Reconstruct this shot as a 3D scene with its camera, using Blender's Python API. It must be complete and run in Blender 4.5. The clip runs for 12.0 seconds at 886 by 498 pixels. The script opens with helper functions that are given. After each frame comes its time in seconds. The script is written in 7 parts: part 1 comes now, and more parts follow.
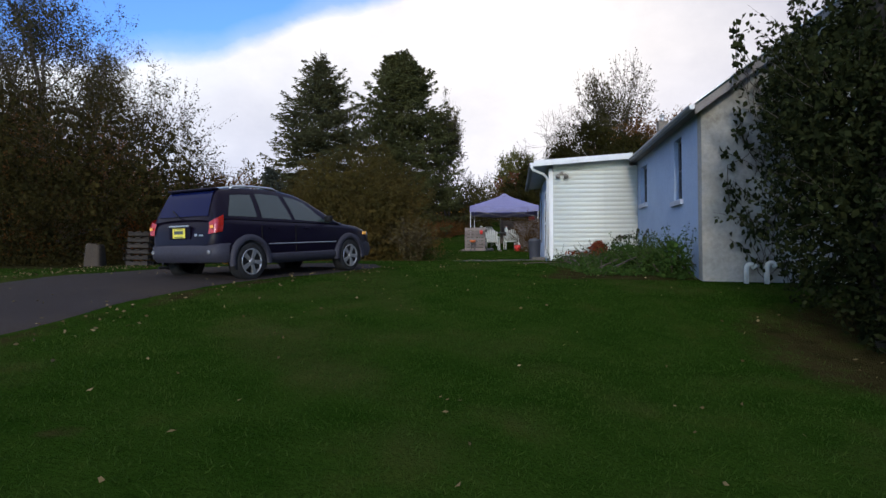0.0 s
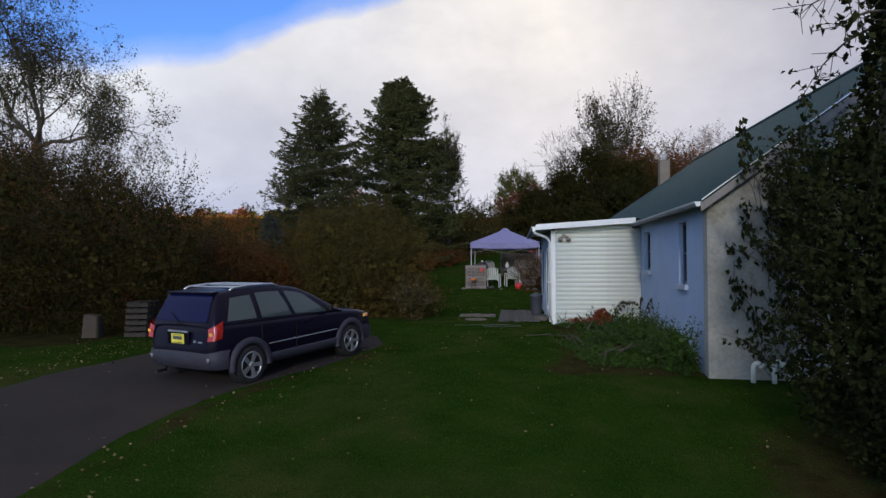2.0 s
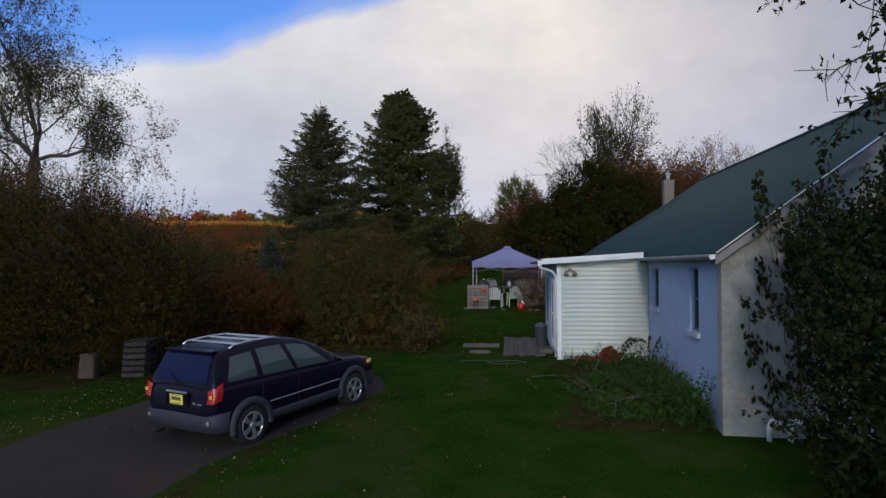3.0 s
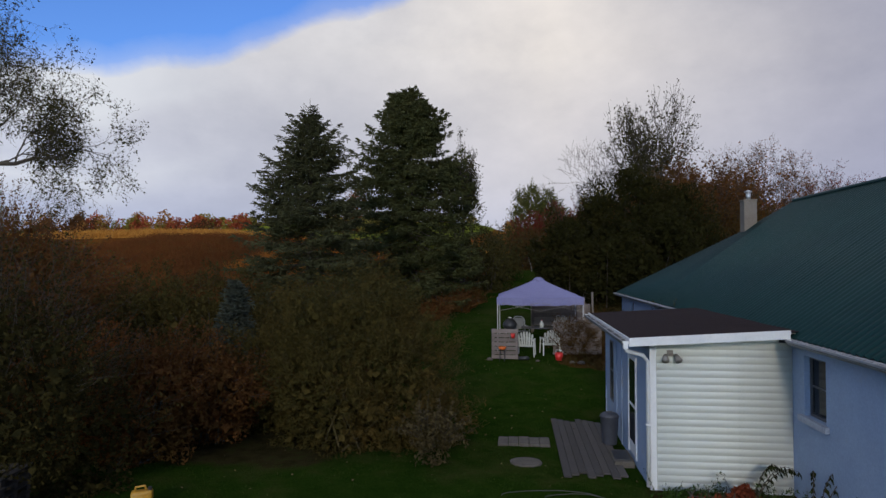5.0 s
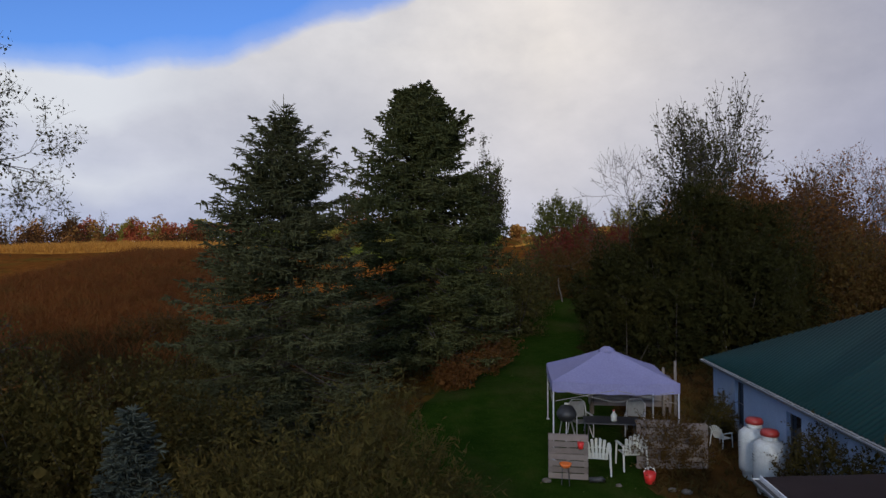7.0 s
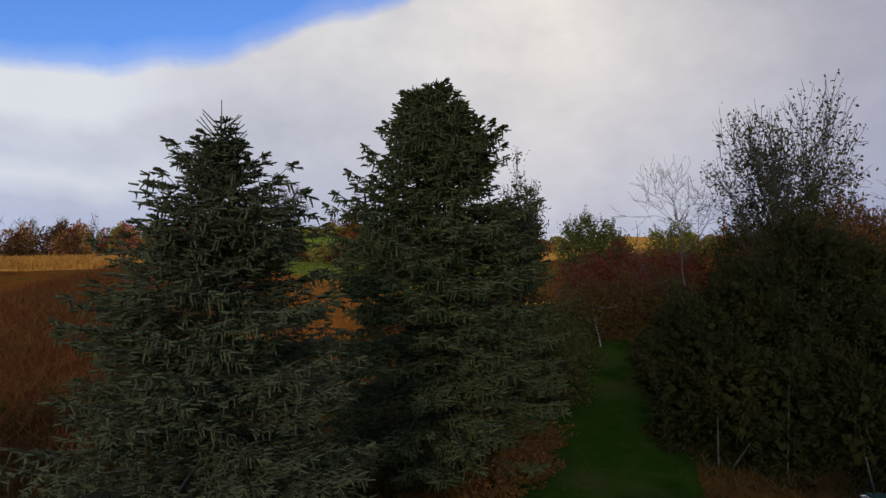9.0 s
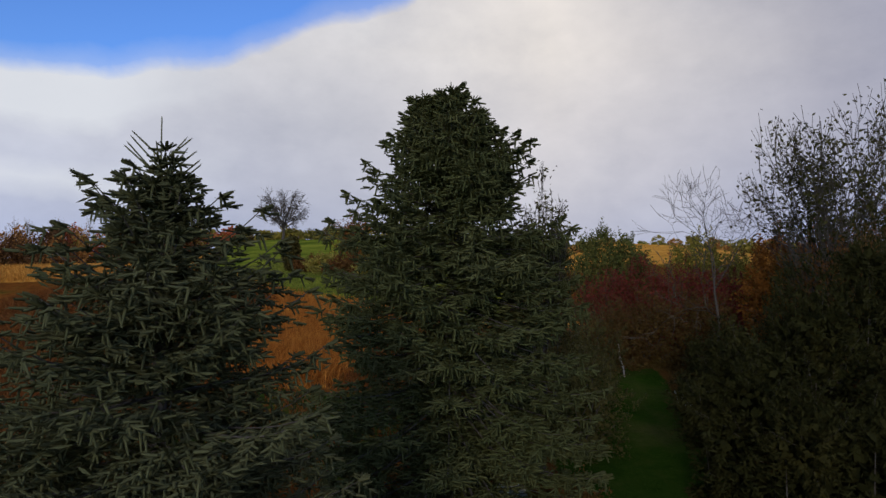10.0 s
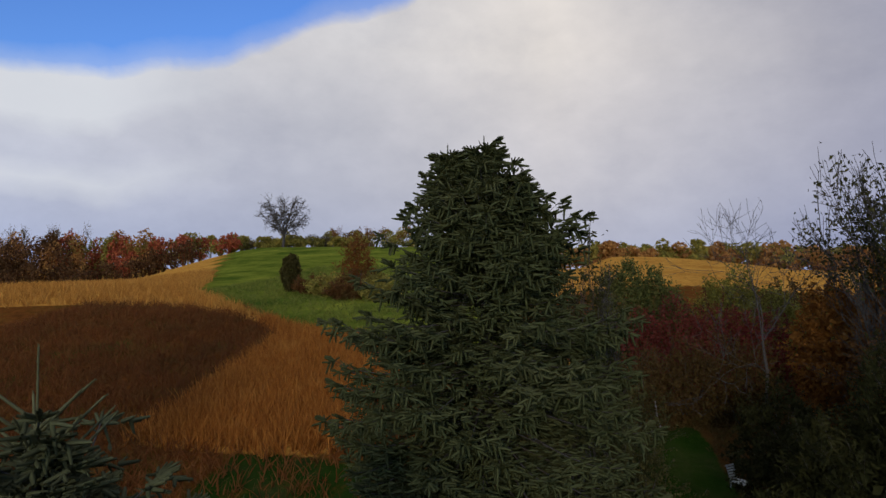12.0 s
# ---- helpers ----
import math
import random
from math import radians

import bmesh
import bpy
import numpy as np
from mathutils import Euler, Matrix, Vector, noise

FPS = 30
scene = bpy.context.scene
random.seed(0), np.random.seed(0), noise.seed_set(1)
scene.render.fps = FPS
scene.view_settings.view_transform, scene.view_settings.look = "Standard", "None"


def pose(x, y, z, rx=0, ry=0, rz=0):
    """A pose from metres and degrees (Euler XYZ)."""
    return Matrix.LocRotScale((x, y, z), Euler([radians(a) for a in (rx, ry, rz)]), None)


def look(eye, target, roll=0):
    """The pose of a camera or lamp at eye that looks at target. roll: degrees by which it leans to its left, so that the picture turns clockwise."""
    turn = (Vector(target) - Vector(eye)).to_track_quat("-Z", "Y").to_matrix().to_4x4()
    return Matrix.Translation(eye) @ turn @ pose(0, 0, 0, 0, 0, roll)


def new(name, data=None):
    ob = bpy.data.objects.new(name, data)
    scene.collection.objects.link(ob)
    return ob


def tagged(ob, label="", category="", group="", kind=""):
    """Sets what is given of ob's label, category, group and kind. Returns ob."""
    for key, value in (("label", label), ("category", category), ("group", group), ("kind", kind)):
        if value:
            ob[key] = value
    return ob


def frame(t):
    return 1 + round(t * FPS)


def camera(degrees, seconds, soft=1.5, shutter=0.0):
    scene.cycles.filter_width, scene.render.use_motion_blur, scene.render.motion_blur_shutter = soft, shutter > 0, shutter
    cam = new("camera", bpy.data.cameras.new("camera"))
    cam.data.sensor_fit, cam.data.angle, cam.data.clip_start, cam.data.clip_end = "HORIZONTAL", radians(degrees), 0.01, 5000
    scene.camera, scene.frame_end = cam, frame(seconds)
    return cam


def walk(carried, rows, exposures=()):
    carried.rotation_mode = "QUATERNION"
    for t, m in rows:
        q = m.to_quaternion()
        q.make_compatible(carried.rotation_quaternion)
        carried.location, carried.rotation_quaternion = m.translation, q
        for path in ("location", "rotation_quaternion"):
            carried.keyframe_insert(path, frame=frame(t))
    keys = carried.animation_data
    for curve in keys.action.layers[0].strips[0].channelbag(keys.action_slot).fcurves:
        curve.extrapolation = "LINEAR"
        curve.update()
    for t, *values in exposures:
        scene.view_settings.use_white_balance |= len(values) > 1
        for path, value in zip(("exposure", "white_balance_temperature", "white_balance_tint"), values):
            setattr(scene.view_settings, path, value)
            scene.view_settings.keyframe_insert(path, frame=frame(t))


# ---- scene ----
cam = camera(70.0, 12.0)
PATH = [
    (0, (-1.005, -17.426, -0.183), (-1.223, -15.438, -0.138), -0.1),
    (0.5, (-1.003, -17.41, 0.031), (-1.22, -15.422, 0.075), -0.2),
    (1, (-1.028, -17.357, 0.472), (-1.244, -15.369, 0.519), -0.1),
    (1.5, (-1.041, -17.32, 0.973), (-1.258, -15.333, 1.021), -0.2),
    (2, (-1.068, -17.32, 1.488), (-1.284, -15.332, 1.538), -0.2),
    (2.5, (-1.114, -17.379, 1.979), (-1.328, -15.392, 2.029), -0.2),
    (3, (-1.23, -17.039, 2.406), (-1.442, -15.051, 2.455), -0.2),
    (5, (-2.325, -11.406, 3.753), (-2.552, -9.42, 3.807), -0.0),
    (5.5, (-2.72, -9.593, 4.194), (-2.951, -7.607, 4.25), 0.0),
    (6, (-3.13, -7.75, 4.661), (-3.364, -5.764, 4.718), -0.1),
    (6.5, (-3.545, -5.902, 5.131), (-3.779, -3.917, 5.188), -0.1),
    (7, (-3.931, -4.17, 5.578), (-4.165, -2.184, 5.636), 0.0),
    (9, (-5.481, 2.587, 7.578), (-5.715, 4.572, 7.635), 0.1),
    (9.5, (-5.901, 4.163, 8.078), (-6.134, 6.148, 8.137), 0.2),
    (10, (-6.27, 5.61, 8.578), (-6.502, 7.596, 8.64), 0.2),
    (10.5, (-6.606, 6.889, 9.09), (-6.838, 8.875, 9.152), 0.2),
    (11, (-6.958, 8.025, 9.613), (-7.19, 10.011, 9.678), 0.2),
    (11.5, (-7.193, 8.576, 10.244), (-7.427, 10.561, 10.306), 0.1),
    (12, (-7.316, 8.671, 10.733), (-7.55, 10.656, 10.794), 0.1),
]
EXPOSURE = [(0.0, 0.55), (0.6, 0.50), (1.5, 0.30), (2.5, 0.09), (3.2, 0.0), (5.0, -0.07), (7.0, -0.07), (9.5, -0.08), (12.0, -0.18)]
walk(cam, [(t, look(eye, target, roll)) for t, eye, target, roll in PATH], EXPOSURE)

# ---------------------------------------------------------------- world, sun
SUN_ELEV, SUN_AZ = 16.0, 183.0          # degrees; azimuth clockwise from +y, so the sun stands behind the start of the flight
world = bpy.data.worlds.new("sky")
scene.world = world
world.use_nodes = True
wn = world.node_tree
wn.nodes.clear()


def wmath(op, a, b=None, clamp=False):
    n = wn.nodes.new("ShaderNodeMath")
    n.operation, n.use_clamp = op, clamp
    for i, v in enumerate((a, b)):
        if v is None:
            continue
        if isinstance(v, (int, float)):
            n.inputs[i].default_value = v
        else:
            wn.links.new(v, n.inputs[i])
    return n.outputs[0]


def wramp(value, stops):
    n = wn.nodes.new("ShaderNodeValToRGB")
    el = n.color_ramp.elements
    while len(el) < len(stops):
        el.new(0.5)
    for e, (p, c) in zip(el, stops):
        e.position, e.color = p, (*c, 1)
    wn.links.new(value, n.inputs[0])
    return n.outputs[0]


def wmix(fac, a, b, mode="MIX"):
    n = wn.nodes.new("ShaderNodeMix")
    n.data_type, n.blend_type = "RGBA", mode
    for sock, v in ((n.inputs[0], fac), (n.inputs[6], a), (n.inputs[7], b)):
        if isinstance(v, (int, float)):
            sock.default_value = v
        elif isinstance(v, tuple):
            sock.default_value = (*v, 1)
        else:
            wn.links.new(v, sock)
    return n.outputs[2]


coord = wn.nodes.new("ShaderNodeTexCoord")
mapping = wn.nodes.new("ShaderNodeMapping")
mapping.inputs["Rotation"].default_value = (0, 0, radians(-6.7))
wn.links.new(coord.outputs["Generated"], mapping.inputs["Vector"])
sep = wn.nodes.new("ShaderNodeSeparateXYZ")
wn.links.new(mapping.outputs[0], sep.inputs[0])
sx, sy, sz = sep.outputs
side = wmath("DIVIDE", sx, wmath("MAXIMUM", wmath("ABSOLUTE", sy), 0.25))
up = wmath("DIVIDE", sz, wmath("MAXIMUM", wmath("ABSOLUTE", sy), 0.25))
stretch = wn.nodes.new("ShaderNodeVectorMath")
stretch.operation = "MULTIPLY"
stretch.inputs[1].default_value = (1.0, 1.0, 1.6)
wn.links.new(mapping.outputs[0], stretch.inputs[0])


def wnoise(scale, detail=5.0, rough=0.55, offset=0.0):
    n = wn.nodes.new("ShaderNodeTexNoise")
    n.noise_dimensions = "4D"
    n.inputs["Scale"].default_value, n.inputs["Detail"].default_value = scale, detail
    n.inputs["Roughness"].default_value, n.inputs["W"].default_value = rough, offset
    wn.links.new(stretch.outputs[0], n.inputs["Vector"])
    return n.outputs["Fac"]


sky = wn.nodes.new("ShaderNodeTexSky")
sky.sky_type, sky.sun_disc = "NISHITA", False
sky.sun_elevation, sky.sun_rotation = radians(SUN_ELEV), radians(SUN_AZ)
blue = wmix(1.0, sky.outputs[0], (0.071, 0.114, 0.210), "MULTIPLY")
# broken cloud: blue above a ragged edge that climbs to the east, cloud bank below it
edge_line = wramp(wmath("ADD", wmath("MULTIPLY", side, 0.66), 0.5, True), [(0.03, (0.335,) * 3), (0.15, (0.315,) * 3), (0.19, (0.332,) * 3), (0.27, (0.340,) * 3), (0.31, (0.366,) * 3), (0.36, (0.398,) * 3), (0.46, (0.432,) * 3), (0.60, (0.60,) * 3)])
edge = wmath("SUBTRACT", up, edge_line)
edge = wmath("ADD", edge, wmath("MULTIPLY", wmath("SUBTRACT", wnoise(5.5, 7, 0.6, 2.0), 0.5), 0.07))
# the sky behind the start of the flight, where the sun stands, is open
edge = wmath("ADD", edge, wmath("MULTIPLY", wmath("MULTIPLY", sy, -2.5, True), 0.55))
clear = wramp(wmath("ADD", wmath("MULTIPLY", edge, 9.0), 0.5, True), [(0.32, (0, 0, 0)), (0.55, (0.75, 0.75, 0.75)), (0.85, (1, 1, 1))])
cloud = wramp(wnoise(1.7, 7, 0.6, 5.3), [(0.26, (0.50, 0.51, 0.56)), (0.48, (0.61, 0.615, 0.655)), (0.66, (0.72, 0.725, 0.76))])
billow = wramp(wnoise(4.2, 8, 0.62, 9.1), [(0.32, (0.86, 0.87, 0.90)), (0.50, (1.0, 1.0, 1.0)), (0.66, (1.10, 1.09, 1.08))])
cloud = wmix(1.0, cloud, billow, "MULTIPLY")
low = wramp(wmath("MULTIPLY", up, 2.6, True), [(0.0, (0.63, 0.69, 0.89)), (0.35, (0.89, 0.90, 0.975)), (0.9, (1.11, 1.075, 1.03))])
cloud = wmix(1.0, cloud, low, "MULTIPLY")
east = wramp(wmath("ADD", wmath("MULTIPLY", side, 0.7), 0.5, True), [(0.0, (0.93, 0.98, 1.07)), (0.40, (1.02, 1.03, 1.05)), (0.62, (1.27, 1.22, 1.14)), (0.78, (0.98, 0.97, 0.99)), (0.92, (0.74, 0.75, 0.84)), (1.0, (0.68, 0.70, 0.82))])
cloud = wmix(1.0, cloud, east, "MULTIPLY")
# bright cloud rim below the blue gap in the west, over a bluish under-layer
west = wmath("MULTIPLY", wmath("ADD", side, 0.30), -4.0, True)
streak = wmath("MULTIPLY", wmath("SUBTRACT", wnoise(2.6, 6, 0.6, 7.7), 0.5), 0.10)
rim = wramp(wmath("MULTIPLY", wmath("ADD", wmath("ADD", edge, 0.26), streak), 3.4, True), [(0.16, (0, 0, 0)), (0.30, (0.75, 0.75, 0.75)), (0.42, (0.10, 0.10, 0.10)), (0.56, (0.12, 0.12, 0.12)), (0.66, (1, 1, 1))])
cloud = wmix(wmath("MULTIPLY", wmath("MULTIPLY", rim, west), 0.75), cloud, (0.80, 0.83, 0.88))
high = wramp(wmath("MULTIPLY", up, 0.5, True), [(0.30, (1, 1, 1)), (0.62, (0.22, 0.22, 0.22))])
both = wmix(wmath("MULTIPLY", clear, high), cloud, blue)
bg = wn.nodes.new("ShaderNodeBackground")
bg.inputs["Strength"].default_value = 1.0
wn.links.new(both, bg.inputs["Color"])
out = wn.nodes.new("ShaderNodeOutputWorld")
wn.links.new(bg.outputs[0], out.inputs[0])

sun = new("sun", bpy.data.lights.new("sun", "SUN"))
sun.data.energy, sun.data.angle, sun.data.color = 1.2, radians(4.0), (1.0, 0.90, 0.74)
sa, se = radians(SUN_AZ), radians(SUN_ELEV)
sun.matrix_world = look((0, 0, 60), Vector((0, 0, 60)) - Vector((math.sin(sa) * math.cos(se), math.cos(sa) * math.cos(se), math.sin(se))))

# ---------------------------------------------------------------- materials


def mat(name, c1, c2, scale=3.0, rough=0.8, bump=0.0, bump_scale=40.0, metal=0.0, c3=None, fine=30.0, island=0.0, stretch_z=1.0,
        translucent=0.0, coat=0.0, spec=0.5, stain=None, per_object=0.0, grain=0.35):
    """Two scales of noise between colours, with relief; island: how much each separate piece varies."""
    m = bpy.data.materials.new(name)
    m.use_nodes = True
    nt = m.node_tree
    p = nt.nodes["Principled BSDF"]
    tc = nt.nodes.new("ShaderNodeTexCoord")
    mp = nt.nodes.new("ShaderNodeMapping")
    mp.inputs["Scale"].default_value = (1, 1, stretch_z)
    nt.links.new(tc.outputs["Object"], mp.inputs[0])

    def noise_of(s, d=5, r=0.6):
        n = nt.nodes.new("ShaderNodeTexNoise")
        n.inputs["Scale"].default_value, n.inputs["Detail"].default_value, n.inputs["Roughness"].default_value = s, d, r
        nt.links.new(mp.outputs[0], n.inputs["Vector"])
        return n.outputs["Fac"]

    def mix(fac, a, b, mode="MIX"):
        n = nt.nodes.new("ShaderNodeMix")
        n.data_type, n.blend_type = "RGBA", mode
        for sock, v in ((n.inputs[0], fac), (n.inputs[6], a), (n.inputs[7], b)):
            if isinstance(v, (int, float)):
                sock.default_value = v
            elif isinstance(v, tuple):
                sock.default_value = (*v, 1)
            else:
                nt.links.new(v, sock)
        return n.outputs[2]

    def ramp(fac, lo, hi):
        n = nt.nodes.new("ShaderNodeMapRange")
        n.inputs["From Min"].default_value, n.inputs["From Max"].default_value = lo, hi
        nt.links.new(fac, n.inputs["Value"])
        return n.outputs[0]

    col = mix(ramp(noise_of(scale), 0.3, 0.7), c1, c2)
    if c3:
        col = mix(ramp(noise_of(scale * 0.37, 4), 0.52, 0.68), col, c3)
    f = noise_of(fine, 3)
    col = mix(grain, col, mix(ramp(f, 0.25, 0.75), tuple(v * 0.55 for v in c1), tuple(min(1, v * 1.35) for v in c2)))
    if stain:
        col = mix(ramp(noise_of(scale * 0.8, 8, 0.7), 0.58, 0.72), col, stain)
    if island:
        g = nt.nodes.new("ShaderNodeNewGeometry")
        v = ramp(g.outputs["Random Per Island"], 0, 1)
        col = mix(island, col, mix(v, tuple(x * 0.55 for x in c1), tuple(min(1, x * 1.35) for x in (c3 or c2))))
    if per_object:
        oi = nt.nodes.new("ShaderNodeObjectInfo")
        col = mix(per_object, col, mix(oi.outputs["Random"], tuple(x * 0.5 for x in c1), tuple(min(1, x * 1.5) for x in c2)))
    nt.links.new(col, p.inputs["Base Color"])
    p.inputs["Roughness"].default_value, p.inputs["Metallic"].default_value = rough, metal
    p.inputs["Coat Weight"].default_value, p.inputs["Specular IOR Level"].default_value = coat, spec
    if bump:
        b = nt.nodes.new("ShaderNodeBump")
        b.inputs["Strength"].default_value, b.inputs["Distance"].default_value = bump, 0.02
        nt.links.new(noise_of(bump_scale, 6), b.inputs["Height"])
        nt.links.new(b.outputs[0], p.inputs["Normal"])
    if translucent:
        t = nt.nodes.new("ShaderNodeBsdfTranslucent")
        nt.links.new(col, t.inputs["Color"])
        ms = nt.nodes.new("ShaderNodeMixShader")
        ms.inputs[0].default_value = translucent
        nt.links.new(p.outputs[0], ms.inputs[1])
        nt.links.new(t.outputs[0], ms.inputs[2])
        nt.links.new(ms.outputs[0], nt.nodes["Material Output"].inputs[0])
    return m


def leafy(name, c1, c2, c3=None, island=0.6, translucent=0.25):
    return mat(name, c1, c2, 1.2, 0.85, c3=c3, fine=9.0, island=island, translucent=translucent, spec=0.04)


def glassy(name, tint, rough=0.05, mixed=0.0):
    m = bpy.data.materials.new(name)
    m.use_nodes = True
    p = m.node_tree.nodes["Principled BSDF"]
    p.inputs["Base Color"].default_value = (*tint, 1)
    p.inputs["Roughness"].default_value = rough
    p.inputs["Transmission Weight"].default_value = mixed
    p.inputs["IOR"].default_value = 1.5
    return m


M_STUCCO_BLUE = mat("blue_painted_stucco", (0.235, 0.310, 0.450), (0.290, 0.370, 0.510), 1.4, 0.85, 0.35, 60, stain=(0.30, 0.34, 0.40), grain=0.2)
M_STUCCO_WHITE = mat("weathered_white_stucco", (0.21, 0.205, 0.188), (0.31, 0.30, 0.275), 1.7, 0.9, 0.7, 30, c3=(0.24, 0.26, 0.285), stain=(0.15, 0.135, 0.115), grain=0.3, fine=14.0)
M_GUTTER = mat("dulled_white_gutter", (0.22, 0.225, 0.24), (0.32, 0.325, 0.34), 3.0, 0.6, 0.05, 60, stain=(0.20, 0.20, 0.20), grain=0.15)
M_RAKE = mat("grey_brown_eave_boards", (0.15, 0.14, 0.135), (0.23, 0.21, 0.20), 3.0, 0.9, 0.2, 50)
# grey pallet wood darkened in colour for the thicket's shade
M_WOOD_SHADED = mat("thicket_shaded_wood", (0.020, 0.016, 0.013), (0.038, 0.030, 0.025), 6.0, 0.95, 0.4, 50, per_object=0.4)
M_SIDING = mat("white_vinyl_siding", (0.66, 0.685, 0.645), (0.73, 0.75, 0.705), 1.2, 0.55, 0.03, 90, stain=(0.58, 0.61, 0.57), grain=0.06)
M_WHITE_TRIM = mat("white_painted_trim", (0.55, 0.57, 0.60), (0.66, 0.67, 0.69), 3.0, 0.5, 0.05, 60, stain=(0.55, 0.56, 0.56), grain=0.1)
M_GUTTER_DARK = mat("gutter_debris", (0.020, 0.022, 0.025), (0.045, 0.045, 0.045), 9.0, 0.9, 0.4)
M_ROOF_GREEN = mat("green_metal_roofing", (0.0045, 0.028, 0.026), (0.0075, 0.039, 0.035), 0.8, 0.55, 0.05, 30, spec=0.15, stain=(0.013, 0.044, 0.040))
M_ROOF_BROWN = mat("brown_roll_roofing", (0.017, 0.012, 0.012), (0.030, 0.020, 0.020), 2.0, 0.95, 0.4, 120, c3=(0.027, 0.022, 0.023), spec=0.1)
M_GLASS_DARK = glassy("dark_window_glass", (0.010, 0.012, 0.016), 0.10)
M_GLASS_DARK.node_tree.nodes["Principled BSDF"].inputs["Specular IOR Level"].default_value = 0.2
M_STONE_SILL = mat("painted_sill", (0.29, 0.32, 0.40), (0.37, 0.40, 0.47), 5.0, 0.8, 0.2)
M_CHIMNEY = mat("rendered_chimney", (0.14, 0.118, 0.096), (0.20, 0.170, 0.138), 2.5, 0.9, 0.5, 40, stain=(0.18, 0.16, 0.15))
M_GALV = mat("galvanised_metal", (0.45, 0.46, 0.48), (0.58, 0.59, 0.60), 6.0, 0.35, 0.05, metal=0.8)
M_ASPHALT = mat("old_asphalt", (0.021, 0.0168, 0.0165), (0.032, 0.0258, 0.0245), 1.2, 0.95, 0.6, 90, c3=(0.040, 0.030, 0.022), fine=60, stain=(0.014, 0.012, 0.011), spec=0.15)
M_WOOD_GREY = mat("weathered_grey_wood", (0.12, 0.10, 0.085), (0.20, 0.17, 0.15), 6.0, 0.9, 0.4, 50, per_object=0.4)
M_WOOD_PALLET = mat("pallet_wood", (0.11, 0.092, 0.082), (0.18, 0.150, 0.138), 5.0, 0.9, 0.35, 60, per_object=0.4)
M_BARK = mat("rough_bark", (0.035, 0.028, 0.022), (0.075, 0.060, 0.048), 5.0, 0.95, 0.9, 25, stretch_z=0.25)
M_BARK_PALE = mat("pale_bark", (0.11, 0.095, 0.085), (0.19, 0.17, 0.155), 5.0, 0.95, 0.6, 25, stretch_z=0.25)
M_SOIL = mat("bare_soil", (0.050, 0.035, 0.025), (0.085, 0.060, 0.042), 2.0, 1.0, 0.8, 30)
M_PLASTIC_WHITE = mat("white_plastic", (0.46, 0.48, 0.45), (0.54, 0.55, 0.52), 4.0, 0.45, 0.03, grain=0.12)
M_FABRIC_TENT = mat("pale_lilac_canopy_cloth", (0.190, 0.185, 0.345), (0.225, 0.22, 0.39), 1.2, 0.8, 0.15, 12, translucent=0.15)
M_STEEL_WHITE = mat("white_tent_steel", (0.36, 0.36, 0.37), (0.45, 0.45, 0.46), 5.0, 0.45, 0.02)

M_SPRUCE = leafy("spruce_needles", (0.045, 0.048, 0.021), (0.077, 0.079, 0.036), (0.110, 0.106, 0.053), 0.2, 0.1)
M_SPRUCE_B = leafy("dark_spruce_needles", (0.041, 0.048, 0.017), (0.070, 0.076, 0.028), (0.100, 0.097, 0.040), 0.25, 0.1)
M_SPRUCE_BLUE = leafy("blue_spruce_needles", (0.044, 0.052, 0.040), (0.078, 0.088, 0.068), None, 0.3, 0.1)
M_SPRUCE_TIP = leafy("fresh_spruce_tips", (0.080, 0.078, 0.036), (0.125, 0.118, 0.056), None, 0.3, 0.1)
M_YEW = leafy("dark_evergreen_foliage", (0.015, 0.016, 0.005), (0.026, 0.025, 0.007), (0.038, 0.031, 0.008), 0.12, 0.1)
M_HEDGE = leafy("shrub_leaves", (0.036, 0.034, 0.010), (0.066, 0.057, 0.016), (0.112, 0.068, 0.019), 0.25)
M_TANGLE = leafy("brown_tangle_leaves", (0.066, 0.031, 0.011), (0.115, 0.056, 0.017), (0.075, 0.060, 0.017), 0.45)
# far crowns: autumn colours raised to imitate sunlight on the distant trees
M_FAR_RUST = leafy("far_rust_crowns", (0.23, 0.085, 0.030), (0.38, 0.15, 0.045), (0.46, 0.26, 0.07), 0.5, 0.4)
M_FAR_RED = leafy("far_red_crowns", (0.27, 0.055, 0.035), (0.42, 0.090, 0.050), (0.46, 0.15, 0.05), 0.5, 0.4)
M_FAR_GOLD = leafy("far_green_gold_crowns", (0.13, 0.14, 0.030), (0.26, 0.23, 0.050), (0.40, 0.28, 0.06), 0.5, 0.4)
M_FAR_BROWN = leafy("far_brown_crowns", (0.060, 0.028, 0.016), (0.115, 0.052, 0.024), (0.16, 0.085, 0.03), 0.5, 0.3)
M_FAR_GREY = leafy("far_half_bare_crowns", (0.10, 0.080, 0.050), (0.17, 0.13, 0.075), (0.20, 0.14, 0.06), 0.4, 0.3)
M_REDBUSH = leafy("crimson_shrub_leaves", (0.10, 0.020, 0.016), (0.22, 0.036, 0.024), (0.085, 0.032, 0.020), 0.4)
M_SHRUB_L = leafy("olive_shrub_leaves", (0.015, 0.015, 0.006), (0.030, 0.028, 0.009), (0.076, 0.055, 0.015), 0.3)
M_LEAF_OLIVE = leafy("dull_olive_tree_leaves", (0.024, 0.028, 0.010), (0.050, 0.050, 0.017), (0.085, 0.070, 0.022), 0.5)
M_LEAF_GREEN = leafy("tree_leaves_green", (0.040, 0.058, 0.014), (0.085, 0.095, 0.026), (0.14, 0.13, 0.035), 0.6)
